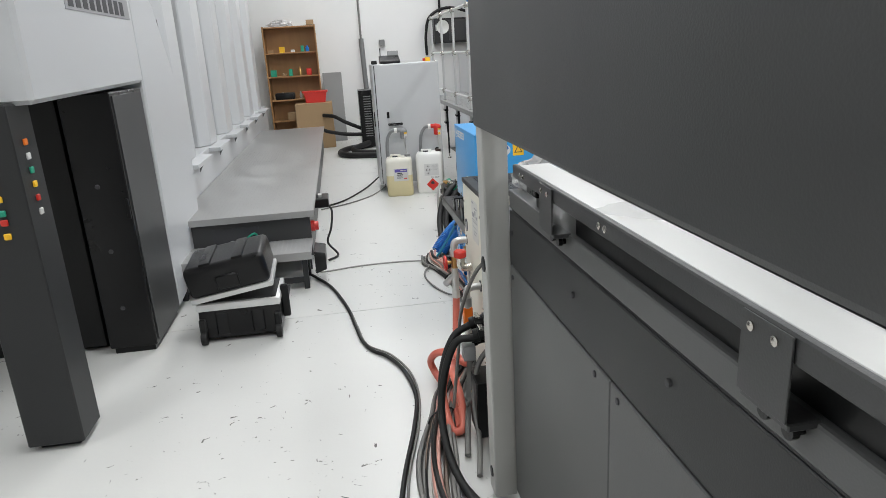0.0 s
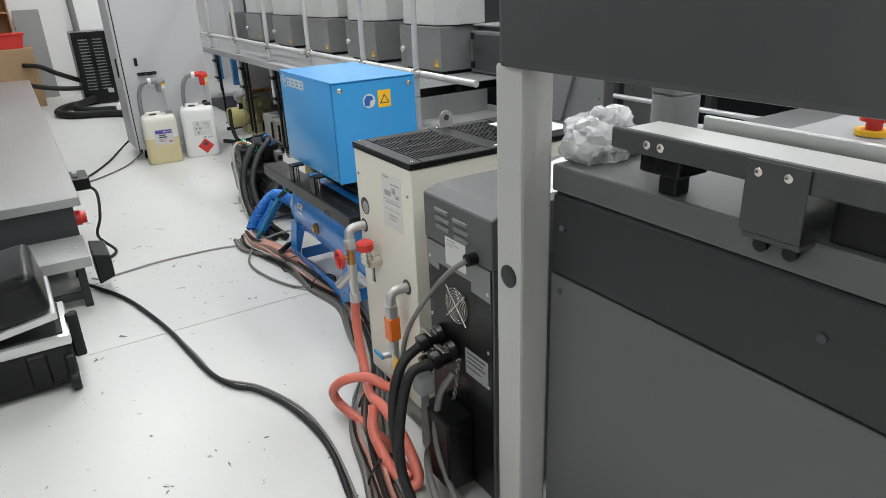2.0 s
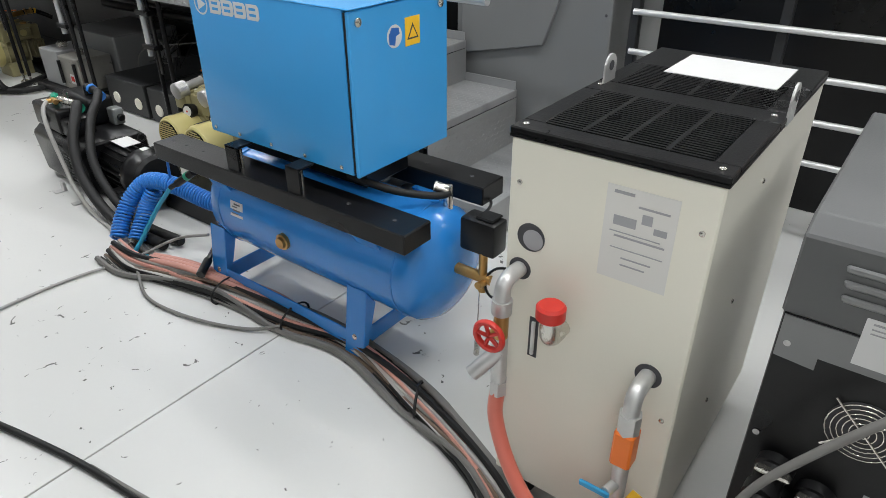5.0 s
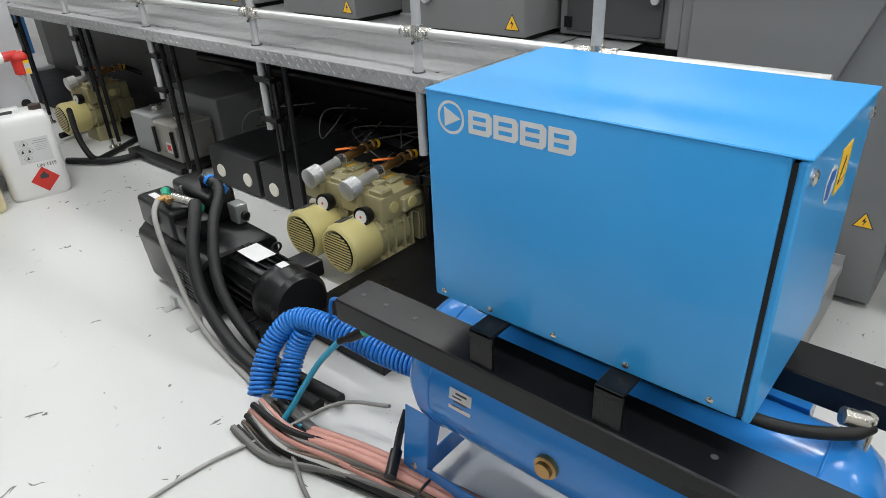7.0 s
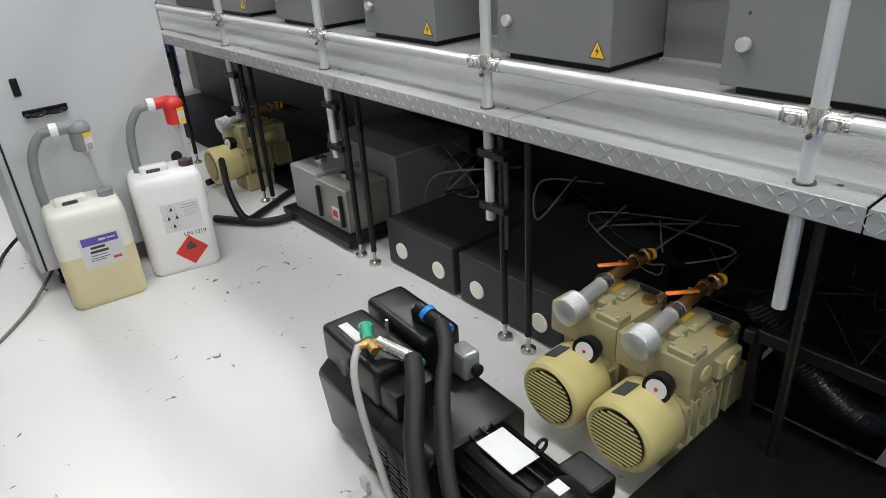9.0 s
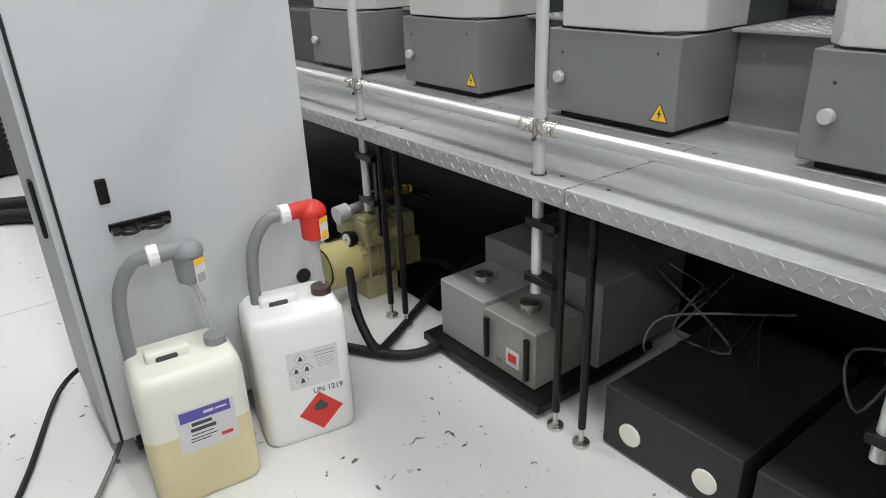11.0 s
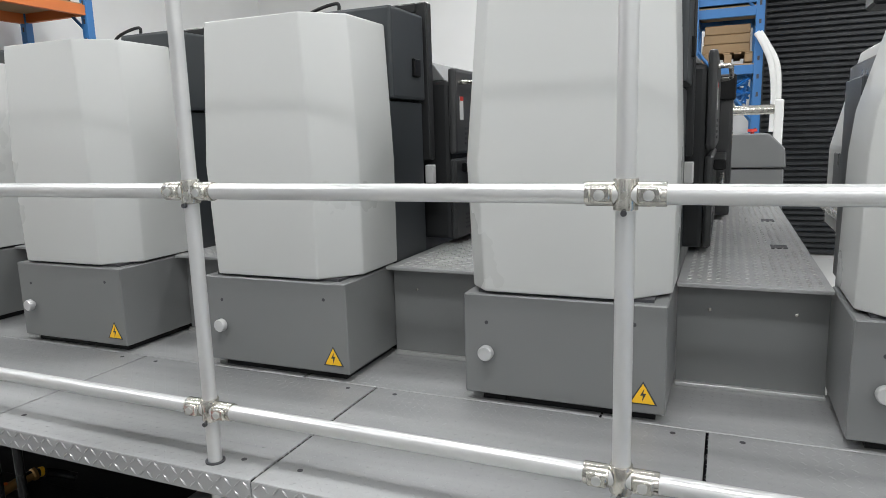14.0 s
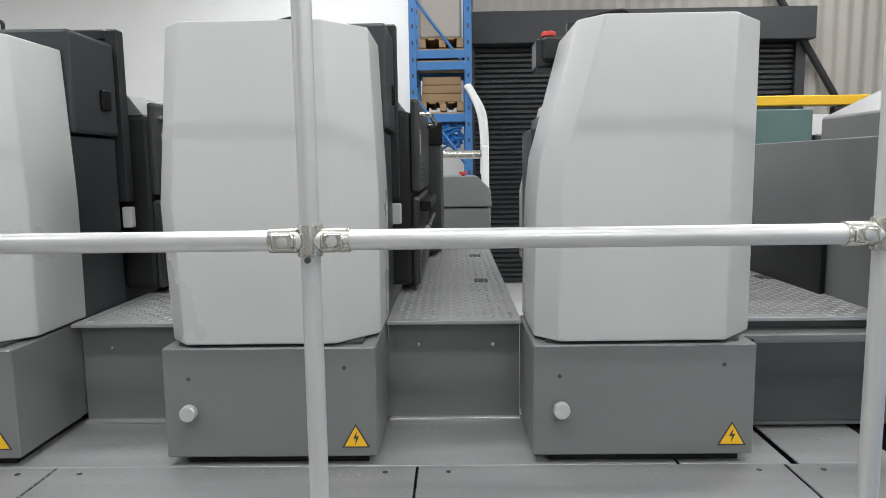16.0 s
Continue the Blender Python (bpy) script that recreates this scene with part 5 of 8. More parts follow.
    part("notice_print", bars(nb(), (x0 - 0.0013, 3.27, 0.805), -Y, Z, [(0.02, 0.12, 0.09, 0.094), (0.01, 0.11, 0.10, 0.102), (0.015, 0.06, 0.115, 0.135), (0.07, 0.09, 0.13, 0.15), (0.095, 0.12, 0.115, 0.128), (0.01, 0.05, 0.18, 0.186), (0.06, 0.12, 0.16, 0.164), (0.04, 0.09, 0.03, 0.033), (0.04, 0.1, 0.045, 0.048), (0.015, 0.12, 0.065, 0.067)]), INKG, nt)
    sg = part("sight_window", lathe(nb(), (x0, 3.43, 0.83), F, [(0, 0.033), (0.002, 0.033)], 28), INK, c)
    part("sight_dial", lathe(nb(), (x0 - 0.002, 3.424, 0.826), F, [(0, 0.024), (0.0012, 0.024)], 24), INKG, sg)
    # level slot
    sl = part("level_slot", Bx(x0 - 0.0015, x0, 3.395, 3.418, 0.52, 0.63, bev=0), INK, c)
    part("level_tube", cyl(nb(), (x0 - 0.004, 3.406, 0.53), (x0 - 0.004, 3.406, 0.62), 0.005, n=8), STEEL, sl)
    # filler with red cap
    fl = part("filler_pipe", hose(nb(), [(x0, 3.34, 0.635), (x0 - 0.04, 3.34, 0.635), (x0 - 0.055, 3.34, 0.65), (x0 - 0.058, 3.34, 0.69)], 0.022, 14), CHROME, c, smooth=50)
    part("filler_cap", lathe(nb(), (x0 - 0.058, 3.34, 0.69), Z, [(0, 0.028), (0.004, 0.032), (0.03, 0.032), (0.036, 0.026)], 24), RED, fl, "ribbed red filler cap", smooth=35)
    # upper outlet: elbow, hand wheel, strainer
    py = 3.452
    op = nb()
    hose(op, [(x0 + 0.005, py, 0.745), (x0 - 0.045, py, 0.745), (x0 - 0.068, py, 0.73), (x0 - 0.07, py, 0.69)], 0.018, 14)
    cyl(op, (x0 - 0.07, py, 0.70), (x0 - 0.07, py, 0.665), 0.023, n=14)
    out = part("outlet_pipe", op, STEEL, c, smooth=45)
    part("outlet_hole", lathe(nb(), (x0, py, 0.745), F, [(0, 0.027), (0.0015, 0.027)], 20), INK, c)
    part("gate_valve", cyl(cyl(nb(), (x0 - 0.07, py, 0.665), (x0 - 0.07, py, 0.595), 0.017, n=12), (x0 - 0.07, py, 0.63), (x0 - 0.115, py, 0.63), 0.009, n=10), BRASS, out, smooth=40)
    hw = ring(nb(), (x0 - 0.118, py, 0.63), X, 0.034, 0.0075, 24)
    for k in range(5):
        a = k * 2 * math.pi / 5
        cyl(hw, (x0 - 0.118, py, 0.63), (x0 - 0.118, py + 0.034 * math.cos(a), 0.63 + 0.034 * math.sin(a)), 0.005, n=6)
    part("hand_wheel", hw, RED, out, "red spoked hand wheel", smooth=60)
    part("strainer", cyl(cyl(nb(), (x0 - 0.07, py, 0.60), (x0 - 0.07, py, 0.46), 0.018, n=12), (x0 - 0.07, py, 0.56), (x0 - 0.115, py + 0.045, 0.50), 0.019, n=12), STEEL, out, smooth=40)
    part("hose_nut", cyl(nb(), (x0 - 0.07, py, 0.475), (x0 - 0.07, py, 0.435), 0.022, n=6), STEEL, out)
    # lower outlet: elbow, orange flow meter, ball valve
    qy, qz = 3.135, 0.60
    ip = nb()
    hose(ip, [(x0 + 0.005, qy, qz), (x0 - 0.045, qy, qz), (x0 - 0.068, qy, qz - 0.015), (x0 - 0.07, qy, qz - 0.06)], 0.018, 14)
    cyl(ip, (x0 - 0.07, qy, qz - 0.05), (x0 - 0.07, qy, qz - 0.10), 0.024, n=8)
    inn = part("inlet_pipe", ip, STEEL, c, smooth=45)
    part("inlet_hole", lathe(nb(), (x0, qy, qz), F, [(0, 0.029), (0.0015, 0.029)], 20), INK, c)
    part("flow_meter", Bx(x0 - 0.093, x0 - 0.047, qy - 0.022, qy + 0.022, qz - 0.19, qz - 0.095, bev=0.005), ORANGE, inn, "orange flow meter block")
    part("ball_valve", cyl(cyl(nb(), (x0 - 0.07, qy, qz - 0.19), (x0 - 0.07, qy, qz - 0.34), 0.018, n=12), (x0 - 0.07, qy, qz - 0.25), (x0 - 0.115, qy + 0.01, qz - 0.25), 0.012, n=10), STEEL, inn, smooth=40)
    part("valve_lever", Bx(x0 - 0.122, x0 - 0.114, qy + 0.0, qy + 0.07, qz - 0.262, qz - 0.245, bev=0.003), mat("lever_blue", (0.03, 0.30, 0.55), 0.4), inn, "blue lever")
    part("tag", box(nb(), -0.001, 0.001, -0.014, 0.014, -0.035, 0.035, bev=0, m=Matrix.Translation((x0 - 0.09, qy - 0.04, qz - 0.27)) @ Matrix.Rotation(0.35, 4, "X")), YELLOW, inn, "yellow tag")
    for yy, zz in ((y0 + 0.025, 0.95), (y1 - 0.025, 0.95), (y0 + 0.025, 0.5), (y0 + 0.02, 0.22)):
        screw(c, (x0, yy, zz), -X, 0.006, 0.004)
    for zz in (0.35, 0.65, 0.95):
        screw(c, (x0 + 0.3, y0, zz), -Y, 0.006, 0.004)
    # red water hoses
    solo("red_water_hose", hose(nb(), [(x0 - 0.07, py, 0.45), (x0 - 0.075, py, 0.36), (x0 - 0.09, py - 0.05, 0.25), (x0 - 0.11, py - 0.13, 0.17), (x0 - 0.15, py - 0.25, 0.16), (x0 - 0.17, 3.05, 0.20), (x0 - 0.16, 2.93, 0.14), (x0 - 0.17, 2.82, 0.05), (x0 - 0.22, 2.85, 0.03), (x0 - 0.23, 3.02, 0.12), (x0 - 0.19, 3.10, 0.19)], 0.019, 14), REDH, (x0 - 0.15, 3.0, 0.0), "translucent red water hose looped in front of the chiller", "hose", smooth=60)
    solo("red_water_hose", hose(nb(), [(x0 - 0.07, qy, qz - 0.34), (x0 - 0.09, qy + 0.01, qz - 0.40), (x0 - 0.14, qy + 0.10, 0.22), (x0 - 0.21, 3.30, 0.20), (x0 - 0.24, 3.36, 0.13), (x0 - 0.22, 3.36, 0.06), (x0 - 0.19, 3.25, 0.035), (x0 - 0.17, 3.05, 0.045), (x0 - 0.18, 2.85, 0.03)], 0.019, 14), REDH, (x0 - 0.2, 3.2, 0.0), "translucent red water hose looped in front of the chiller", "hose", smooth=60)


stand(0.035)
chiller()
stand()


# ---------- black power cabinet ----------
def power_unit():
    c = thing("power_supply", (1.2, 2.77, 0), "dark grey power supply cabinet with fan grille", "power supply")
    x0, y0, y1 = 0.893, 2.592, 2.94
    hd = prism(nb(), [(x0 - 0.004, 0.868), (x0 - 0.004, 1.015), (x0 + 0.05, 1.035), (1.55, 1.035), (1.55, 0.868)], "y", y0 - 0.004, y1 + 0.003, bev=0.004)
    part("head", hd, LOWERP, c)
    part("body", Bx(x0 + 0.004, 1.55, y0, y1, 0.06, 0.868, bev=0.003), LOWERP, c)
    part("front_panel", Bx(x0, x0 + 0.004, y0 + 0.004, y1 - 0.002, 0.06, 0.866, bev=0.001), BLACK, c)
    part("upper_plate", prism(nb(), [(y0 + 0.006, 0.864), (y1 - 0.004, 0.864), (y1 - 0.004, 0.78), (y1 - 0.07, 0.775), (y1 - 0.07, 0.80), (y0 + 0.10, 0.80), (y0 + 0.10, 0.77), (y0 + 0.006, 0.765)][::-1], "x", x0 - 0.003, x0, bev=0), BASEG, c)
    for s in (0, 1):
        for k in range(3):
            yy = y1 - 0.065 - s * 0.10 - k * 0.003
            part("louvre", prism(nb(), [(yy, 0.985 - k * 0.026 - s * 0.008), (yy - 0.078, 0.985 - k * 0.026 - s * 0.008), (yy - 0.074, 0.972 - k * 0.026 - s * 0.008), (yy - 0.004, 0.972 - k * 0.026 - s * 0.008)], "x", x0 - 0.011, x0 - 0.003, bev=0.003), BASEG, c)
    lb = part("rating_label", Bx(x0 - 0.0042, x0 - 0.0032, 2.715, 2.825, 0.815, 0.905, bev=0), PAPER, c, "white rating label")
    part("label_print", bars(nb(), (x0 - 0.0043, 2.82, 0.82), -Y, Z, [(0.006, 0.05, 0.075, 0.078), (0.006, 0.07, 0.066, 0.068), (0.006, 0.04, 0.058, 0.06)]), INKG, lb)
    lb2 = part("data_plate", Bx(x0 - 0.0012, x0 - 0.0002, 2.615, 2.735, 0.47, 0.56, bev=0), MIDG, c, "grey data plate")
    part("plate_print", bars(nb(), (x0 - 0.0013, 2.73, 0.475), -Y, Z, [(0.006, 0.1, 0.07, 0.074), (0.006, 0.09, 0.055, 0.058), (0.006, 0.1, 0.04, 0.043), (0.006, 0.08, 0.02, 0.023)]), INK, lb2)
    # fan
    fy, fz = 2.772, 0.69
    f = part("fan_opening", lathe(nb(), (x0, fy, fz), -X, [(0, 0.058), (0.001, 0.058)], 30), INK, c)
    gr = nb()
    for r in (0.010, 0.020, 0.030, 0.039, 0.048, 0.057):
        ring(gr, (x0 - 0.006, fy, fz), X, r, 0.0013, 26)
    part("fan_grille", gr, CHROME, f, "chrome wire fan grille", smooth=60)
    cr = nb()
    for a in (0.78, 2.35):
        d = Vector((0, math.cos(a), math.sin(a))) * 0.075
        cyl(cr, Vector((x0 - 0.007, fy, fz)) - d, Vector((x0 - 0.007, fy, fz)) + d, 0.002, n=6)
    part("grille_stay", cr, CHROME, f)
    for yy, zz in ((y0 + 0.018, 0.79), (y1 - 0.02, 0.81), (y0 + 0.018, 0.6), (y0 + 0.018, 0.48), (y1 - 0.016, 0.6)):
        screw(c, (x0 - 0.002, yy, zz), -X, 0.006, 0.003, STEEL)
    # power cable from head
    gl = part("cable_gland", cyl(nb(), (x0 - 0.004, 2.665, 0.885), (x0 - 0.035, 2.665, 0.885), 0.019, n=14), BLACK, c, smooth=40)
    part("thin_cable", hose(nb(), [(x0 - 0.035, 2.665, 0.885), (x0 - 0.07, 2.72, 0.83), (x0 - 0.10, 2.82, 0.70), (x0 - 0.12, 2.90, 0.56), (x0 - 0.13, 2.93, 0.40), (x0 - 0.17, 2.92, 0.10)], 0.008), CABLEG, c, smooth=60)
    # sockets
    for yy, zz in ((2.875, 0.545), (2.80, 0.52), (2.86, 0.475)):
        s = part("socket", lathe(nb(), (x0, yy, zz), (-1, 0.1, -0.25), [(0, 0.034), (0.02, 0.034), (0.022, 0.028), (0.06, 0.027), (0.062, 0.031), (0.085, 0.030)], 20), BLACK, c, smooth=35)
        part("socket_clip", box(nb(), -0.012, 0.012, -0.03, 0.03, -0.004, 0.004, bev=0.003, m=Matrix.Translation((x0 - 0.05, yy, zz + 0.02)) @ Matrix.Rotation(0.2, 4, "Y")), CHROME, s)
    part("junction_box", Bx(x0 - 0.10, x0 - 0.002, 2.70, 2.86, 0.06, 0.33, bev=0.006), BLACKS, c)
    warning(c, (x0 - 0.101, 2.83, 0.225), -Y, Z, 0.055)
    for k in range(2):
        solo("power_cable", hose(nb(), [(x0 - 0.08, 2.88 - k * 0.075, 0.525 - k * 0.03), (x0 - 0.16, 2.87 - k * 0.06, 0.48), (x0 - 0.22, 2.83 - k * 0.05, 0.36), (x0 - 0.25, 2.74, 0.20), (x0 - 0.25, 2.62, 0.09), (x0 - 0.22, 2.45, 0.03), (x0 - 0.16 + 0.03 * k, 2.2, 0.03)], 0.0165, 12), RUBBER, (x0 - 0.2, 2.7, 0), "thick black power cable plugged into the cabinet", "cable", "power cables", smooth=60)
    solo("grey_plug", box(nb(), x0 - 0.13, x0 - 0.075, 2.80, 2.86, 0.385, 0.455, bev=0.008, seg=2), MIDG, (x0 - 0.1, 2.83, 0.385), "grey metal plug housing", "plug")
    solo("plug_cable", hose(nb(), [(x0 - 0.10, 2.83, 0.39), (x0 - 0.11, 2.82, 0.25), (x0 - 0.13, 2.78, 0.10), (x0 - 0.16, 2.65, 0.02)], 0.013), CABLEG, (x0 - 0.1, 2.8, 0), "grey cable below the plug", "cable", smooth=60)
    solo("plug_cable", hose(nb(), [(x0 - 0.02, 2.78, 0.45), (x0 - 0.07, 2.79, 0.37), (x0 - 0.10, 2.77, 0.22), (x0 - 0.10, 2.68, 0.07), (x0 - 0.14, 2.5, 0.02)], 0.012), CABLEG, (x0 - 0.1, 2.7, 0), "grey cable below the plug", "cable", smooth=60)
    ch = nb()
    for k in range(14):
        t = k / 13
        p = Vector((x0 - 0.008, 2.765 + 0.05 * t, 0.50 - 0.20 * t - 0.02 * math.sin(math.pi * t)))
        ring(ch, p, (1, 0, 0) if k % 2 else (0.2, 1, 0.2), 0.0065, 0.0014, 8)
    part("chain", ch, STEEL, c)
    doc = thing("papers", (1.15, 2.7, 1.036), "white papers on top of the power supply", "paper")
    part("sheet", box(nb(), 1.12, 1.36, 2.63, 2.80, 1.0365, 1.038, bev=0), PAPER, doc)
    part("sheet", box(nb(), -0.15, 0.15, -0.1, 0.1, 0, 0.0015, bev=0, m=Matrix.Translation((1.3, 2.76, 1.040)) @ Matrix.Rotation(0.3, 4, "Z")), PAPER, doc)


stand(0.055, -0.01)
power_unit()
stand()


# ---------- dark machine beside the start ----------
def near_machine():
    m = thing("delivery_machine", (1.6, 0.8, 0), "large dark grey machine with overhead hood and side table", "machine")
    xf = 0.862
    part("body", Bx(xf + 0.004, 2.6, -3.5, 2.318, 0.06, 1.18, bev=0.004), DARK, m)
    for a, b in ((1.456, 2.314), (0.30, 1.452), (-1.6, 0.296)):
        part("lower_panel", Bx(xf - 0.006, xf + 0.004, a, b, 0.08, 0.985, bev=0.003), LOWERP, m)
    part("upper_panel", Bx(xf - 0.004, xf + 0.004, -1.6, 2.314, 0.99, 1.178, bev=0.003), DARK, m)
    part("top_frame", Bx(xf - 0.002, 2.6, -3.5, 2.322, 1.184, 1.245, bev=0.006, seg=2), LOWERP, m)
    for yy, zz in ((2.28, 1.105), (1.693, 1.10), (1.197, 1.115), (2.28, 0.95), (1.54, 0.96), (1.41, 0.96), (0.2, 1.1)):
        part("panel_lock", lathe(nb(), (xf - 0.004, yy, zz), -X, [(0, 0.0085), (0.005, 0.008), (0.006, 0.005)], 18), INK, m)
    # table rail on brackets
    rail = nb()
    box(rail, 0.822, 0.838, -1.6, 2.118, 1.325, 1.364, bev=0.003)
    part("table_edge", rail, DARKP, m)
    part("table_board", Bx(0.839, 0.93, -1.6, 2.10, 1.346, 1.362, bev=0.002), TOWER, m)
    part("inner_table", Bx(0.93, 1.9, -1.6, 1.92, 1.325, 1.35, bev=0.003), BLACK, m)
    # added near-black block for the shade in the gap below the table
    part("under_tray", Bx(0.874, 1.9, -1.6, 1.72, 1.246, 1.324, bev=0.002), BLACKS, m)
    part("tray_lip", Bx(0.955, 0.966, -1.6, 2.02, 1.351, 1.380, bev=0.002), ALU, m, "silver sheet-metal lip")
    part("tray_bed", Bx(0.966, 1.60, -1.6, 1.90, 1.351, 1.364, bev=0.002), MIDG, m)
    for yy in (1.782, 0.892, 0.05):
        pl = part("bracket", Bx(0.816, 0.820, yy - 0.05, yy + 0.05, 1.248, 1.362, bev=0.001), DARKP, m)
        for s in (-0.02, 0.028):
            screw(pl, (0.816, yy + s, 1.345), -X, 0.007, 0.004)
        part("bracket_foot", Bx(0.822, 0.868, yy - 0.05, yy + 0.05, 1.236, 1.247, bev=0.002), DARKP, m)
        for s in (-0.025, 0.025):
            part("stud", lathe(nb(), (0.866, yy + s, 1.222), -X, [(0, 0.008), (0.014, 0.008), (0.016, 0.012), (0.026, 0.012)], 14), BLACK, m)
    for yy in (2.02,):
        part("rest_block", box(box(nb(), 0.85, 0.93, yy - 0.04, yy + 0.05, 1.285, 1.334), 0.87, 0.91, yy - 0.02, yy + 0.02, 1.245, 1.29), BLACK, m)
    for yy in (1.41, 2.0):
        for s in (0, 0.03):
            screw(m, (0.822, yy + s, 1.345), -X, 0.008, 0.004)
    # hood
    part("hood", Bx(0.76, 0.82, -3.5, 2.385, 1.455, 3.1, bev=0.012, seg=2), DARKP, m, "tall dark grey guard panel")
    # end post
    part("end_post", Bx(0.775, 0.862, 2.325, 2.415, 0.05, 1.46, bev=0.008, seg=2), POSTG, m, "grey square end post")
    dsc = part("post_cap", lathe(nb(), (0.775, 2.368, 0.978), -X, [(0, 0.028), (0.003, 0.028), (0.005, 0.022), (0.005, 0.0201)], 26), DARK, m, smooth=30)
    part("post_cap", lathe(nb(), (0.775, 2.368, 0.14), -X, [(0, 0.022), (0.004, 0.020)], 20), DARK, m)
    # inner column below the hood
    part("inner_column", cyl(box(nb(), 1.02, 1.10, 2.13, 2.21, 1.385, 1.47, bev=0.01), (1.06, 2.17, 1.245), (1.06, 2.17, 1.39), 0.048, n=28), MIDG, m, smooth=35)
    part("column_window", Bx(1.015, 1.022, 2.145, 2.195, 1.425, 1.46, bev=0), INK, m)
    part("instrument_case", prism(nb(), [(1.26, 1.365), (1.29, 1.45), (1.45, 1.45), (1.58, 1.40), (1.58, 1.365)], "y", 1.55, 1.98, bev=0.01), DARKP, m)
    part("case_handle", hose(nb(), [(1.28, 1.96, 1.40), (1.26, 1.93, 1.43), (1.26, 1.83, 1.44), (1.26, 1.73, 1.43), (1.28, 1.69, 1.40)], 0.012), MIDG, m, smooth=60)
    part("control_panel", prism(nb(), [(0.985, 1.365), (0.985, 1.372), (1.25, 1.395), (1.25, 1.365)], "y", 1.45, 1.86, bev=0.004), MIDG, m)
    part("button_ring", lathe(nb(), (1.035, 1.765, 1.376), Z, [(0, 0.026), (0.008, 0.026)], 22), YELLOW, m)
    part("stop_button", lathe(nb(), (1.035, 1.765, 1.384), Z, [(0, 0.012), (0.012, 0.012), (0.014, 0.022), (0.03, 0.020)], 20), RED, m, "red stop button", smooth=40)
    part("end_tray", Bx(0.90, 1.3, 2.25, 2.33, 1.245, 1.275, bev=0.003), MIDG, m)
    # crumpled film bag on the top frame
    crumple = random.Random(4)
    b = bmesh.new()
    bmesh.ops.create_icosphere(b, subdivisions=4, radius=1)
    for v in b.verts:
        d = v.co.normalized()
        n1 = noise.noise(d * 1.7) * 0.34 + noise.noise(d * 3.6 + Vector((3, 1, 2))) * 0.14
        n2 = abs(noise.noise(d * 8 + Vector((5, 7, 1)))) * 0.07 + abs(noise.noise(d * 19)) * 0.035
        f = 1 + n1 - n2 + crumple.uniform(-0.05, 0.05)
        v.co = Vector((d.x * 0.105 * f, d.y * 0.085 * f, max(-0.06, d.z * 0.070 * f)))
    b.transform(Matrix.Scale(0.86, 4) @ Matrix.Translation((0, 0, 0.06)))
    b.transform(Matrix.Translation((0.965, 2.285, 1.246)))
    solo("plastic_bag", b, FILM, (0.99, 2.19, 1.245), "crumpled clear plastic bag on the machine top", "plastic bag", smooth=12)


stand(0.058, -0.012, -0.008)
near_machine()
stand()


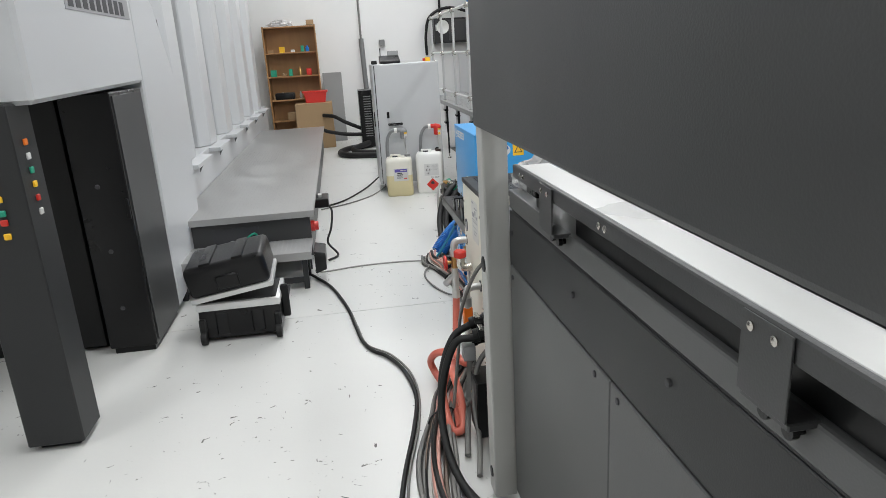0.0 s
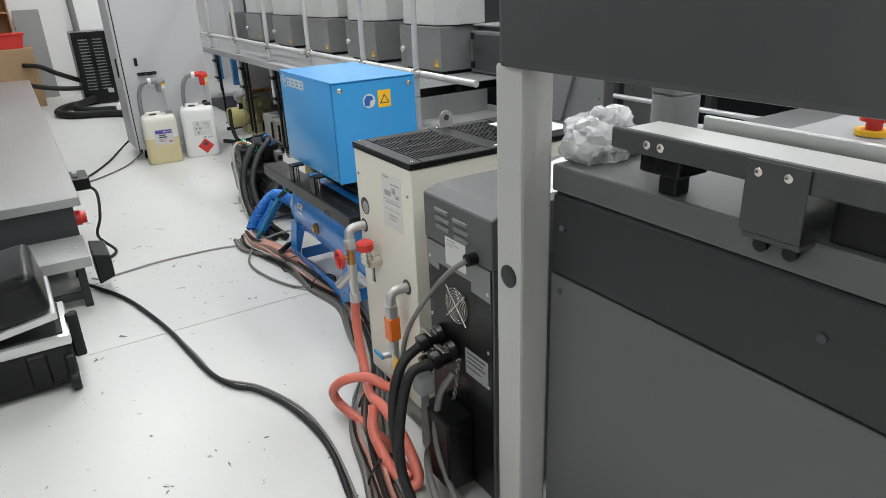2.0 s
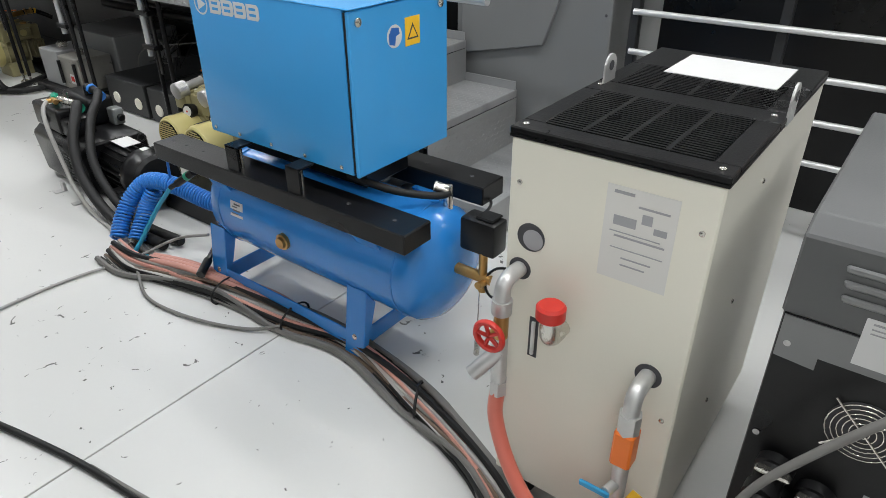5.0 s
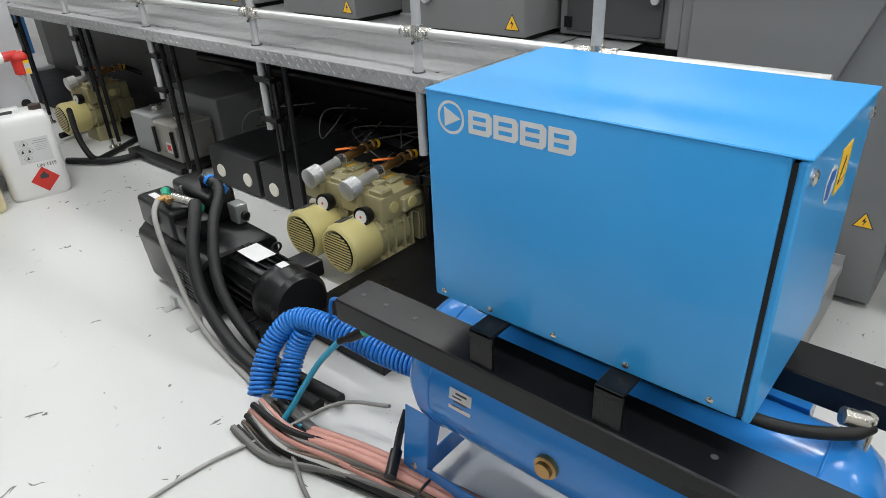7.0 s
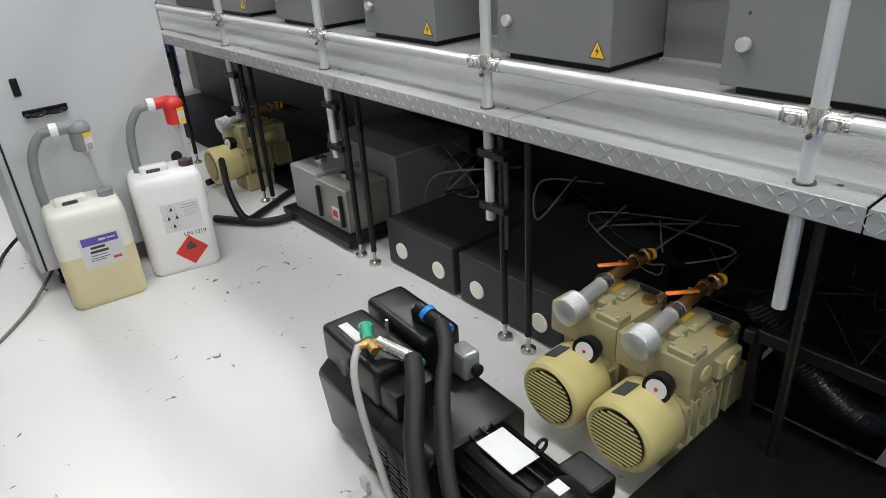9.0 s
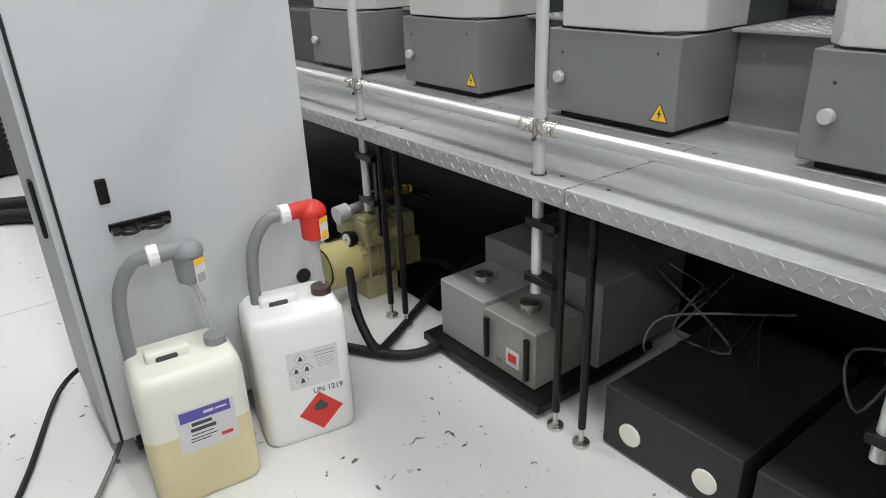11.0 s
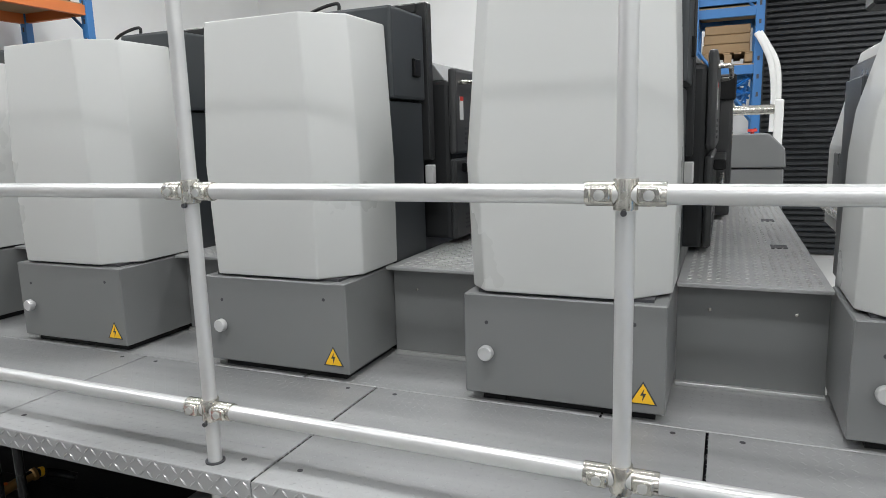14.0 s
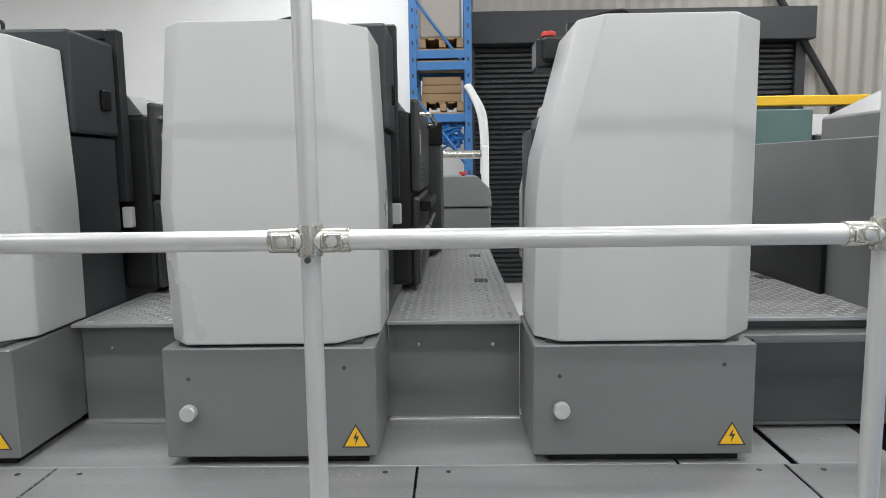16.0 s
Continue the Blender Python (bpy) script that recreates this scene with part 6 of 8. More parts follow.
# ---------- white press, bench and case on the other side ----------
def left_press():
    p = thing("white_press", (-1.8, 4.8, 0), "white press housing with dark legs and cabinets", "press")
    part("side_cover", prism(nb(), [(4.90, 0.05), (5.75, 0.12), (5.92, 0.3), (6.02, 0.85), (5.95, 1.5), (5.55, 2.12), (5.2, 2.3), (4.98, 2.3), (4.98, 1.57)], "x", -1.9, -0.905, bev=0.012), WHITEM, p)
    part("hood", prism(nb(), [(3.28, 1.57), (4.985, 1.60), (4.985, 2.55), (3.42, 2.55), (3.30, 2.2)], "x", -2.6, -0.905, bev=0.02), WHITEM, p)
    part("hood_plate", Bx(-0.905, -0.902, 3.86, 4.92, 1.985, 2.10, bev=0.001), INKG, p)
    part("hood_print", bars(nb(), (-0.9015, 3.90, 2.0), Y, Z, [(i * 0.105, i * 0.105 + 0.07, 0, 0.08) for i in range(9)]), INK, p)
    part("column", Bx(-1.235, -0.985, 3.20, 3.42, 0.03, 1.58, bev=0.006), DARK, p, "dark control column")
    part("column_foot", Bx(-1.20, -1.02, 3.24, 3.40, 0, 0.035), BLACK, p)
    for z, m_ in ((1.26, YELLOW), (1.20, YELLOW), (1.14, GREENP), (1.10, RED), (1.04, YELLOW)):
        part("push_button", Bx(-1.105, -1.075, 3.188, 3.20, z - 0.014, z + 0.014, bev=0.004), m_, p)
    for z, m_ in ((1.20, YELLOW), (1.13, GREENP), (1.08, RED), (1.03, YELLOW)):
        part("push_button", Bx(-1.23, -1.195, 3.188, 3.20, z - 0.016, z + 0.016, bev=0.004), m_, p)
    for z, m_ in ((1.42, ORANGE), (1.36, PAPER), (1.30, GREENP), (1.24, YELLOW), (1.18, RED), (1.12, PAPER)):
        part("push_button", Bx(-0.985, -0.975, 3.285, 3.315, z - 0.014, z + 0.014, bev=0.003), m_, p)
    part("cabinet", Bx(-1.19, -0.912, 4.262, 4.90, 0.04, 1.57, bev=0.006), BLACK, p)
    # lighter grey sheet: the reflections on this side, put into its colour
    part("cabinet_side", Bx(-0.912, -0.906, 4.30, 4.88, 0.06, 1.55, bev=0.002), DARKP, p)
    part("cabinet_plinth", Bx(-1.17, -0.93, 4.28, 4.88, 0, 0.04), BLACK, p)
    # added sheets, near-black so that the open bay reads as an unlit void
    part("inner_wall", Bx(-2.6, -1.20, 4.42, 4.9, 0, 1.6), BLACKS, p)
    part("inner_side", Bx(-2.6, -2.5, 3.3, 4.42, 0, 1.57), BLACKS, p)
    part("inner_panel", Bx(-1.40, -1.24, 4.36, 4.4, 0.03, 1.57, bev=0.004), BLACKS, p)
    for z in (0.30, 0.66, 1.05):
        part("cabinet_lock", lathe(nb(), (-1.07, 4.262, z), -Y, [(0, 0.014), (0.006, 0.012)], 16), INK, p)
    part("cabinet_handle", Bx(-0.935, -0.915, 4.245, 4.262, 0.85, 0.97, bev=0.003), BLACK, p)
    # long white flank with towers behind the bench
    part("flank", Bx(-1.6, -1.02, 6.0, 13.6, 0.0, 0.86, bev=0.006), WHITEM, p)
    for k in range(6):
        y0 = 6.35 + k * 1.2
        part("ledge", Bx(-1.05, -0.90, y0 - 0.15, y0 + 0.55, 0.82, 0.86, bev=0.004), WHITEM, p)
        part("ledge_stay", prism(nb(), [(-1.02, 0.70), (-1.02, 0.82), (-0.95, 0.82)], "y", y0 + 0.46, y0 + 0.49, bev=0.001), BASEG, p)
        part("flank_tower", prism(nb(), [(-1.7, y0 - 0.1), (-1.12, y0 - 0.1), (-1.02, y0 + 0.02), (-1.02, y0 + 0.42), (-1.12, y0 + 0.52), (-1.7, y0 + 0.52)], "z", 0.862, 3.0, bev=0.01), WHITEM, p)
        if k != 4:
            part("tower_gap", Bx(-1.7, -1.2, y0 + 0.53, y0 + 1.09, 0.9, 2.8), DARKP if k % 2 else DARK, p)
    part("switch", Bx(-1.03, -1.0, 5.97, 6.05, 1.95, 2.05), BLACK, p)


stand(0.045, -0.03)
left_press()
stand()


def bench():
    b = thing("long_bench", (-0.45, 8.9, 0), "long low tread-plate bench beside the white press", "bench")
    part("top", Bx(-0.99, 0.092, 5.545, 12.25, 0.498, 0.522, bev=0.003), PLATEL, b)
    sheet_ridges("tread_relief", (-0.97, 5.56, 0.522), X, Y, 30, 110, 0.035, b, PLATEL, rise=0.0007)
    part("front_lip", Bx(-0.99, 0.092, 5.538, 5.545, 0.47, 0.522, bev=0.001), PLATEL, b)
    sheet_ridges("lip_relief", (-0.98, 5.5375, 0.472), X, Z, 30, 1, 0.035, b, STEEL)
    part("end_panel", Bx(-0.97, 0.05, 5.60, 5.63, 0.13, 0.498, bev=0.003), DARKP, b)
    part("side_panel", Bx(0.03, 0.05, 5.63, 12.2, 0.13, 0.498, bev=0.003), DARKP, b)
    part("panel_recess", Bx(-0.72, -0.36, 5.594, 5.601, 0.25, 0.42, bev=0), INK, b)
    for xx, zz in ((-0.58, 0.30), (-0.48, 0.30)):
        part("recess_knob", lathe(nb(), (xx, 5.597, zz), -Y, [(0, 0.02), (0.025, 0.018)], 16), STEEL, b)
    part("recess_hose", hose(nb(), [(-0.55, 5.58, 0.28), (-0.47, 5.55, 0.33), (-0.40, 5.56, 0.37), (-0.38, 5.60, 0.34)], 0.010), GREENP, b, smooth=60)
    for yy in (5.66, 7.5, 9.4, 11.3, 12.15):
        for xx in (-0.9, 0.0):
            part("leg", Bx(xx - 0.025, xx + 0.025, yy - 0.025, yy + 0.025, 0, 0.14), DARK, b)
    # low step at the end
    s = thing("low_step", (-0.5, 5.3, 0), "low tread-plate step at the bench end", "step")
    part("tread", Bx(-0.98, 0.06, 5.13, 5.53, 0.275, 0.30, bev=0.003), PLATEL, s)
    part("lip", Bx(-0.98, 0.06, 5.122, 5.13, 0.24, 0.30, bev=0.001), PLATEL, s)
    sheet_ridges("tread_relief", (-0.97, 5.14, 0.30), X, Y, 29, 10, 0.035, s, STEEL)
    for xx in (-0.9, 0.0):
        for yy in (5.17, 5.48):
            part("leg", Bx(xx - 0.02, xx + 0.02, yy - 0.02, yy + 0.02, 0, 0.276), DARK, s)
    part("rail", Bx(-0.9, 0.0, 5.16, 5.19, 0.05, 0.09), DARK, s)
    f = solo("floor_bin", prism(nb(), [(0.075, 0.10), (0.16, 0.13), (0.16, 0.26), (0.075, 0.28)], "y", 5.18, 5.46, bev=0.006), BLACK, (0.12, 5.3, 0.1), "black metal guard bolted beside the step", "guard")
    sp = thing("socket_strip", (0.13, 6.3, 0.0), "black junction box with red socket beside the bench", "junction box")
    part("box", Bx(0.05, 0.20, 6.15, 6.42, 0.40, 0.48, bev=0.01, seg=2), BLACK, sp)
    part("lever", Bx(0.11, 0.14, 6.22, 6.30, 0.48, 0.51, bev=0.004), STEEL, sp)
    part("red_socket", lathe(nb(), (0.05, 5.68, 0.36), X, [(0, 0.045), (0.03, 0.045), (0.032, 0.038), (0.06, 0.036)], 22), RED, sp, smooth=35)
    part("lead", hose(nb(), [(0.18, 6.2, 0.42), (0.22, 6.1, 0.38), (0.20, 6.02, 0.24), (0.16, 6.0, 0.12), (0.24, 5.93, 0.02), (0.16, 5.80, 0.015)], 0.010), RUBBER, sp, smooth=60)


stand(0.02, -0.05)
bench()
stand()


def tool_case():
    c = thing("tool_case", (-0.40, 4.45, 0), "black wheeled tool case with silver rim, lid ajar", "tool case")
    x0, x1, y0, y1 = -0.65, -0.15, 4.27, 4.66
    lo = nb()
    box(lo, x0, x1, y0, y1, 0.03, 0.22, bev=0.018, seg=3)
    for xx in (x0 + 0.14, x1 - 0.14):
        box(lo, xx - 0.04, xx + 0.04, y0 - 0.008, y0 + 0.02, 0.05, 0.20, bev=0.008)
    part("lower_shell", lo, BLACK, c, smooth=35)
    part("rim", Bx(x0 - 0.006, x1 + 0.006, y0 - 0.006, y1 + 0.006, 0.215, 0.262, bev=0.010, seg=2), ALU, c, "silver metal rim", smooth=35)
    part("lining", Bx(x0 + 0.02, x1 - 0.02, y0 + 0.02, y1 - 0.02, 0.25, 0.27, bev=0.004), RUBBER, c)
    tilt = Matrix.Translation((x0, y0, 0.275)) @ Matrix.Rotation(radians(-9), 4, "Y") @ Matrix.Rotation(radians(4), 4, "X") @ Matrix.Translation((-x0, -y0, -0.275))
    lid = nb()
    box(lid, x0 - 0.02, x1 - 0.02, y0 - 0.01, y1, 0.30, 0.50, bev=0.045, seg=4)
    for xx in (x0 + 0.12, x1 - 0.18):
        box(lid, xx - 0.035, xx + 0.035, y0 + 0.01, y1 - 0.03, 0.49, 0.512, bev=0.010, seg=2)
    box(lid, x0 + 0.16, x1 - 0.2, y0 - 0.022, y0 + 0.01, 0.33, 0.42, bev=0.008)
    lid.transform(tilt)
    lp = part("lid", lid, BLACK, c, smooth=40)
    rm = Bx(x0 - 0.024, x1 - 0.014, y0 - 0.014, y1 + 0.004, 0.272, 0.305, bev=0.008, seg=2)
    rm.transform(tilt)
    part("lid_rim", rm, ALU, lp, "silver metal rim", smooth=35)
    for xx in (x0 + 0.02, x1 - 0.02):
        part("wheel", cyl(nb(), (xx - 0.018, y0 - 0.012, 0.045), (xx + 0.018, y0 - 0.012, 0.045), 0.045, n=24, bev=0.006), RUBBER, c, smooth=40)
        part("wheel_arch", Bx(xx - 0.022, xx + 0.022, y0 - 0.02, y0 + 0.04, 0.07, 0.17, bev=0.01), BLACK, c)
    hb = nb()
    box(hb, x1, x1 + 0.05, y0 + 0.12, y0 + 0.15, 0.08, 0.30, bev=0.008)
    box(hb, x1 + 0.01, x1 + 0.05, y0 + 0.12, y1 - 0.06, 0.20, 0.23, bev=0.008)
    part("side_handle", hb, BLACK, c)


stand(0.049, -0.029)
tool_case()
stand()


# ---------- grey cabinet with jerrycans ----------
def grey_cabinet():
    c = thing("dosing_cabinet", (1.32, 8.8, 0), "light grey floor cabinet on castors", "cabinet")
    x0, x1, y0, y1, z1 = 0.875, 1.685, 8.48, 9.05, 1.565
    part("case", Bx(x0, x1, y0 + 0.02, y1, 0.11, z1, bev=0.006, seg=2), CABG, c)
    part("door", Bx(x0 + 0.03, x1 - 0.002, y0, y0 + 0.022, 0.12, z1 - 0.01, bev=0.005, seg=2), CABG, c)
    part("door_gap", Bx(x0 + 0.022, x0 + 0.030, y0 + 0.006, y0 + 0.021, 0.12, z1 - 0.01, bev=0), RUBBER, c)
    part("side_handle", Bx(x0 - 0.012, x0 + 0.0, y0 + 0.12, y0 + 0.16, 0.82, 1.0, bev=0.004), BLACK, c)
    part("latch", Bx(1.013, 1.043, y0 - 0.008, y0, 0.925, 1.0, bev=0.006, seg=2), BLACK, c, "black swing latch")
    br = nb()
    box(br, 1.02, 1.20, y0 - 0.008, y0, 0.835, 0.862, bev=0.003)
    for xx in (1.035, 1.10, 1.175):
        box(br, xx - 0.012, xx + 0.012, y0 - 0.05, y0 - 0.006, 0.835, 0.85, bev=0.004)
    ring(br, (1.068, y0 - 0.045, 0.842), Z, 0.025, 0.006, 14)
    ring(br, (1.138, y0 - 0.045, 0.842), Z, 0.025, 0.006, 14)
    part("lance_holder", br, BLACK, c, "black plastic pump holder")
    for xx in (x0 + 0.09, x1 - 0.09):
        for yy in (y0 + 0.1, y1 - 0.1):
            w = part("castor", cyl(nb(), (xx - 0.014, yy, 0.045), (xx + 0.014, yy, 0.045), 0.045, n=20), RUBBER, c, smooth=40)
            part("castor_fork", Bx(xx - 0.022, xx + 0.022, yy - 0.02, yy + 0.03, 0.05, 0.112), STEEL, w)
    for xx, zz in ((1.61, 0.50), (1.64, 0.43)):
        part("cable_port", lathe(nb(), (xx, y0, zz), -Y, [(0, 0.028), (0.004, 0.028)], 20), RUBBER, c)
    # top: vent and lifting eyes
    part("top_grille", Bx(x0 + 0.1, x0 + 0.45, y1 - 0.3, y1 - 0.1, z1, z1 + 0.004), PLATEL, c)
    for xx, yy in ((x1 - 0.03, y0 + 0.05), (x1 - 0.05, y1 - 0.1), (x1 - 0.1, y1 - 0.1)):
        screw(c, (xx, yy, z1), Z, 0.014, 0.012)
    part("key_switch", Bx(1.58, 1.64, 8.86, 8.92, z1, z1 + 0.05, bev=0.004), YELLOW, c)
    part("key_knob", Bx(1.55, 1.58, 8.87, 8.91, z1 + 0.005, z1 + 0.04, bev=0.006), RED, c)
    t = thing("telephone", (1.25, 8.9, z1), "black desk devices standing on the cabinet", "device")
    part("base", prism(nb(), [(8.72, z1), (8.95, z1), (8.95, z1 + 0.10), (8.72, z1 + 0.03)], "x", 1.0, 1.25, bev=0.006), BLACK, t)
    part("display", Bx(1.11, 1.25, 8.94, 8.96, z1 + 0.02, z1 + 0.15, bev=0.004), MIDG, t)
    part("aerial", cyl(nb(), (1.02, 8.93, z1 + 0.05), (1.02, 8.93, z1 + 0.19), 0.005, n=8), BLACK, t)
    part("charger", Bx(0.89, 0.96, 8.75, 8.85, z1, z1 + 0.045, bev=0.008), BLACK, t)


stand(-0.045, 0.0)
grey_cabinet()
stand()


def jerrycan(name_label, x, y, rot, body, liquid, h, w=0.148):
    c = thing("jerrycan", (x, y, 0), name_label, "jerrycan", "fluid cans")
    M = Matrix.Translation((x, y, 0)) @ Matrix.Rotation(rot, 4, "Z")
    d = 0.125

    def ringpts(s, z, cr=0.045):
        out = []
        for cx, cy, a0 in ((w * s - cr, d * s - cr, 0), (-w * s + cr, d * s - cr, 90), (-w * s + cr, -d * s + cr, 180), (w * s - cr, -d * s + cr, 270)):
            for k in range(5):
                a = radians(a0 + k * 22.5)
                out.append((cx + cr * math.cos(a), cy + cr * math.sin(a), z))
        return out

    def loft(levels):
        bm = nb()
        rs = [[bm.verts.new(p) for p in ringpts(s, z)] for s, z in levels]
        for a, b in zip(rs, rs[1:]):
            for i in range(20):
                bm.faces.new((a[i], a[(i + 1) % 20], b[(i + 1) % 20], b[i]))
        bm.faces.new(rs[0][::-1])
        bm.faces.new(rs[-1])
        bm.transform(M)
        return bm

    fill = 0.55 * h
    if liquid:
        part("filled_body", loft([(0.93, 0.0), (0.985, 0.012), (1.0, 0.03), (1.0, fill)]), LIQ, c, "amber liquid showing through the wall", smooth=50)
        part("body", loft([(1.0, fill), (1.0, h - 0.055), (0.97, h - 0.02), (0.88, h), (0.8, h + 0.004)]), body, c, smooth=50)
    else:
        part("body", loft([(0.93, 0.0), (0.985, 0.012), (1.0, 0.03), (1.0, h - 0.055), (0.97, h - 0.02), (0.88, h), (0.8, h + 0.004)]), body, c, smooth=50)
    hn = nb()
    box(hn, -0.10, 0.03, -0.025, 0.025, h - 0.01, h + 0.035, bev=0.012, seg=3, m=M)
    part("handle", hn, body, c, smooth=50)
    part("handle_hole", box(nb(), -0.075, -0.005, -0.0265, 0.0265, h + 0.0, h + 0.024, bev=0.008, seg=2, m=M), INK, c)
    part("neck", cyl(nb(), M @ Vector((w - 0.05, 0.0, h - 0.005)), M @ Vector((w - 0.05, 0.0, h + 0.03)), 0.034, n=18), PVC if liquid else mat("brown_cap", (0.05, 0.03, 0.025), 0.5), c, smooth=35)
    return c, M, d


def cans():
    c, M, d = jerrycan("cream plastic jerrycan half full of amber fluid, labelled", 1.075, 8.31, radians(-6), HDPEC, True, 0.465, 0.16)
    u, v, o = (M.to_3x3() @ X), Z, M @ Vector((-0.055, -d - 0.0006, 0.20))
    lb = part("label", panel(nb(), o, u, v, [(-0.012, -0.01), (0.162, -0.01), (0.162, 0.14), (-0.012, 0.14)], 0.0008), PAPER, c, "white label with purple header")
    o = o - (M.to_3x3() @ Y) * 0.0009
    part("label_band", panel(nb(), o, u, v, [(0, 0.098), (0.15, 0.098), (0.15, 0.135), (0, 0.135)], 0.0006), INKB, lb)
    o2 = o - (M.to_3x3() @ Y) * 0.0007
    part("band_mark", bars(nb(), o2, u, v, [(0.07, 0.10, 0.112, 0.122), (0.105, 0.14, 0.114, 0.12)], 0.0005), PAPER, lb)
    part("label_print", bars(nb(), o, u, v, [(0.03, 0.09, 0.078, 0.09), (0.025, 0.10, 0.058, 0.070), (0.025, 0.09, 0.045, 0.048), (0.02, 0.1, 0.032, 0.035), (0.02, 0.08, 0.022, 0.025)], 0.0006), INK, lb)
    part("label_flag", bars(nb(), o, u, v, [(0.11, 0.145, 0.012, 0.024)], 0.0006), RED, lb)
    c, M, d = jerrycan("white translucent plastic jerrycan with red flame diamond", 1.462, 8.345, radians(-12), HDPE, False, 0.495, 0.163)
    u, v, n = (M.to_3x3() @ X), Z, M.to_3x3() @ -Y
    o = M @ Vector((-0.06, -d - 0.0006, 0.22))
    lb = part("label", panel(nb(), o, u, v, [(0, 0), (0.175, 0), (0.175, 0.145), (0, 0.145)], 0.0008), PAPER, c, "white hazard label")
    o2 = o + n * 0.0009
    part("label_print", bars(nb(), o2, u, v, [(0.095, 0.165, 0.125, 0.129), (0.09, 0.165, 0.112, 0.116), (0.10, 0.165, 0.10, 0.102), (0.10, 0.16, 0.09, 0.092), (0.10, 0.165, 0.08, 0.082), (0.10, 0.15, 0.07, 0.072)], 0.0005), INKG, lb)
    for cx, cz in ((0.045, 0.115), (0.027, 0.072), (0.063, 0.072), (0.045, 0.03)):
        part("hazard_mark", panel(nb(), o2, u, v, [(cx - 0.024, cz), (cx, cz - 0.024), (cx + 0.024, cz), (cx, cz + 0.024)], 0.0005), INKG, lb)
        part("hazard_face", panel(nb(), o2 + n * 0.0006, u, v, [(cx - 0.021, cz), (cx, cz - 0.021), (cx + 0.021, cz), (cx, cz + 0.021)], 0.0004), PAPER, lb)
        part("hazard_print", panel(nb(), o2 + n * 0.0011, u, v, [(cx - 0.008, cz - 0.008), (cx + 0.008, cz - 0.008), (cx + 0.006, cz + 0.004), (cx, cz + 0.012), (cx - 0.004, cz + 0.004)], 0.0004), INK, lb)
    o3 = M @ Vector((0.035, -d - 0.0006, 0.11))
    dm = part("flame_diamond", panel(nb(), o3, u, v, [(-0.078, 0), (0, -0.078), (0.078, 0), (0, 0.078)], 0.0009), RED, c, "red flammable diamond")
    part("flame", panel(nb(), o3 + n * 0.001, u, v, [(-0.02, 0.005), (0.02, 0.005), (0.025, 0.02), (0.012, 0.034), (0.004, 0.05), (-0.010, 0.036), (-0.024, 0.026)], 0.0005), INK, dm)
    letters("number_text", "UN 1219", 0.028, Matrix.Translation(M @ Vector((0.015, -d - 0.0012, 0.188))) @ Matrix.Rotation(radians(-14), 4, "Z") @ Matrix.Rotation(radians(90), 4, "X"), INK, c)

    def lance(x, y, z, material, warn, label, ends):
        l = thing("drum_pump", (x, y, 0.46), label, "drum pump", "drum pumps")
        part("head", lathe(nb(), (x, y, z - 0.12), Z, [(0, 0.034), (0.006, 0.042), (0.085, 0.044), (0.088, 0.048), (0.10, 0.048), (0.115, 0.040), (0.128, 0.025)], 28), material, l, smooth=40)
        part("elbow", cyl(nb(), (x, y, z - 0.01), (x - 0.085, y + 0.01, z - 0.014), 0.027, n=18, bev=0.004), material, l, smooth=40)
        part("nut", lathe(nb(), (x - 0.078, y + 0.009, z - 0.014), (-1, 0.1, 0), [(0, 0.032), (0.03, 0.032), (0.032, 0.026)], 12), HDPE, l)
        part("stem", cyl(cyl(nb(), (x + 0.004, y, z - 0.12), (x + ends[0], y - 0.0, 0.46), 0.006, n=10), (x - 0.02, y, z - 0.12), (x + ends[0] - 0.004, y, z - 0.20), 0.004, n=8), STEEL, l, smooth=40)
        lb = part("label", box(nb(), -0.020, 0.020, -0.0006, 0.0006, -0.045, 0.035, bev=0, m=Matrix.Translation((x + 0.018, y - 0.0405, z - 0.075)) @ Matrix.Rotation(0.42, 4, "Z")), PAPER, l, "small white and yellow label")
        part("label_head", box(nb(), -0.020, 0.020, -0.0006, 0.0006, 0.018, 0.035, bev=0, m=Matrix.Translation((x + 0.0185, y - 0.0415, z - 0.075)) @ Matrix.Rotation(0.42, 4, "Z")), YELLOW, lb)
        part("label_mark", box(nb(), -0.014, 0.014, -0.0006, 0.0006, -0.04, -0.012, bev=0, m=Matrix.Translation((x + 0.0185, y - 0.0415, z - 0.075)) @ Matrix.Rotation(0.42, 4, "Z")), YELLOW if warn else INKG, lb)
        part("suction_hose", hose(nb(), [(x - 0.10, y + 0.012, z - 0.014), (x - 0.15, y + 0.03, z - 0.03), (x - 0.195, y + 0.05, z - 0.11), (x - 0.21, y + 0.06, z - 0.24), (x - 0.205, y + 0.075, z - 0.42), (x - 0.19, y + 0.09, z - 0.6), (x - 0.12, y + 0.18, 0.1)], 0.020, 12), PVC, l, "grey spiral hose", smooth=60)
        return l

    lance(1.162, 8.33, 0.80, PVC, False, "grey drum pump standing in the amber can", (0.03,))
    lance(1.578, 8.33, 0.82, RED, True, "red drum pump standing in the white can", (0.015,))


stand(-0.02, 0.0)
cans()
stand()


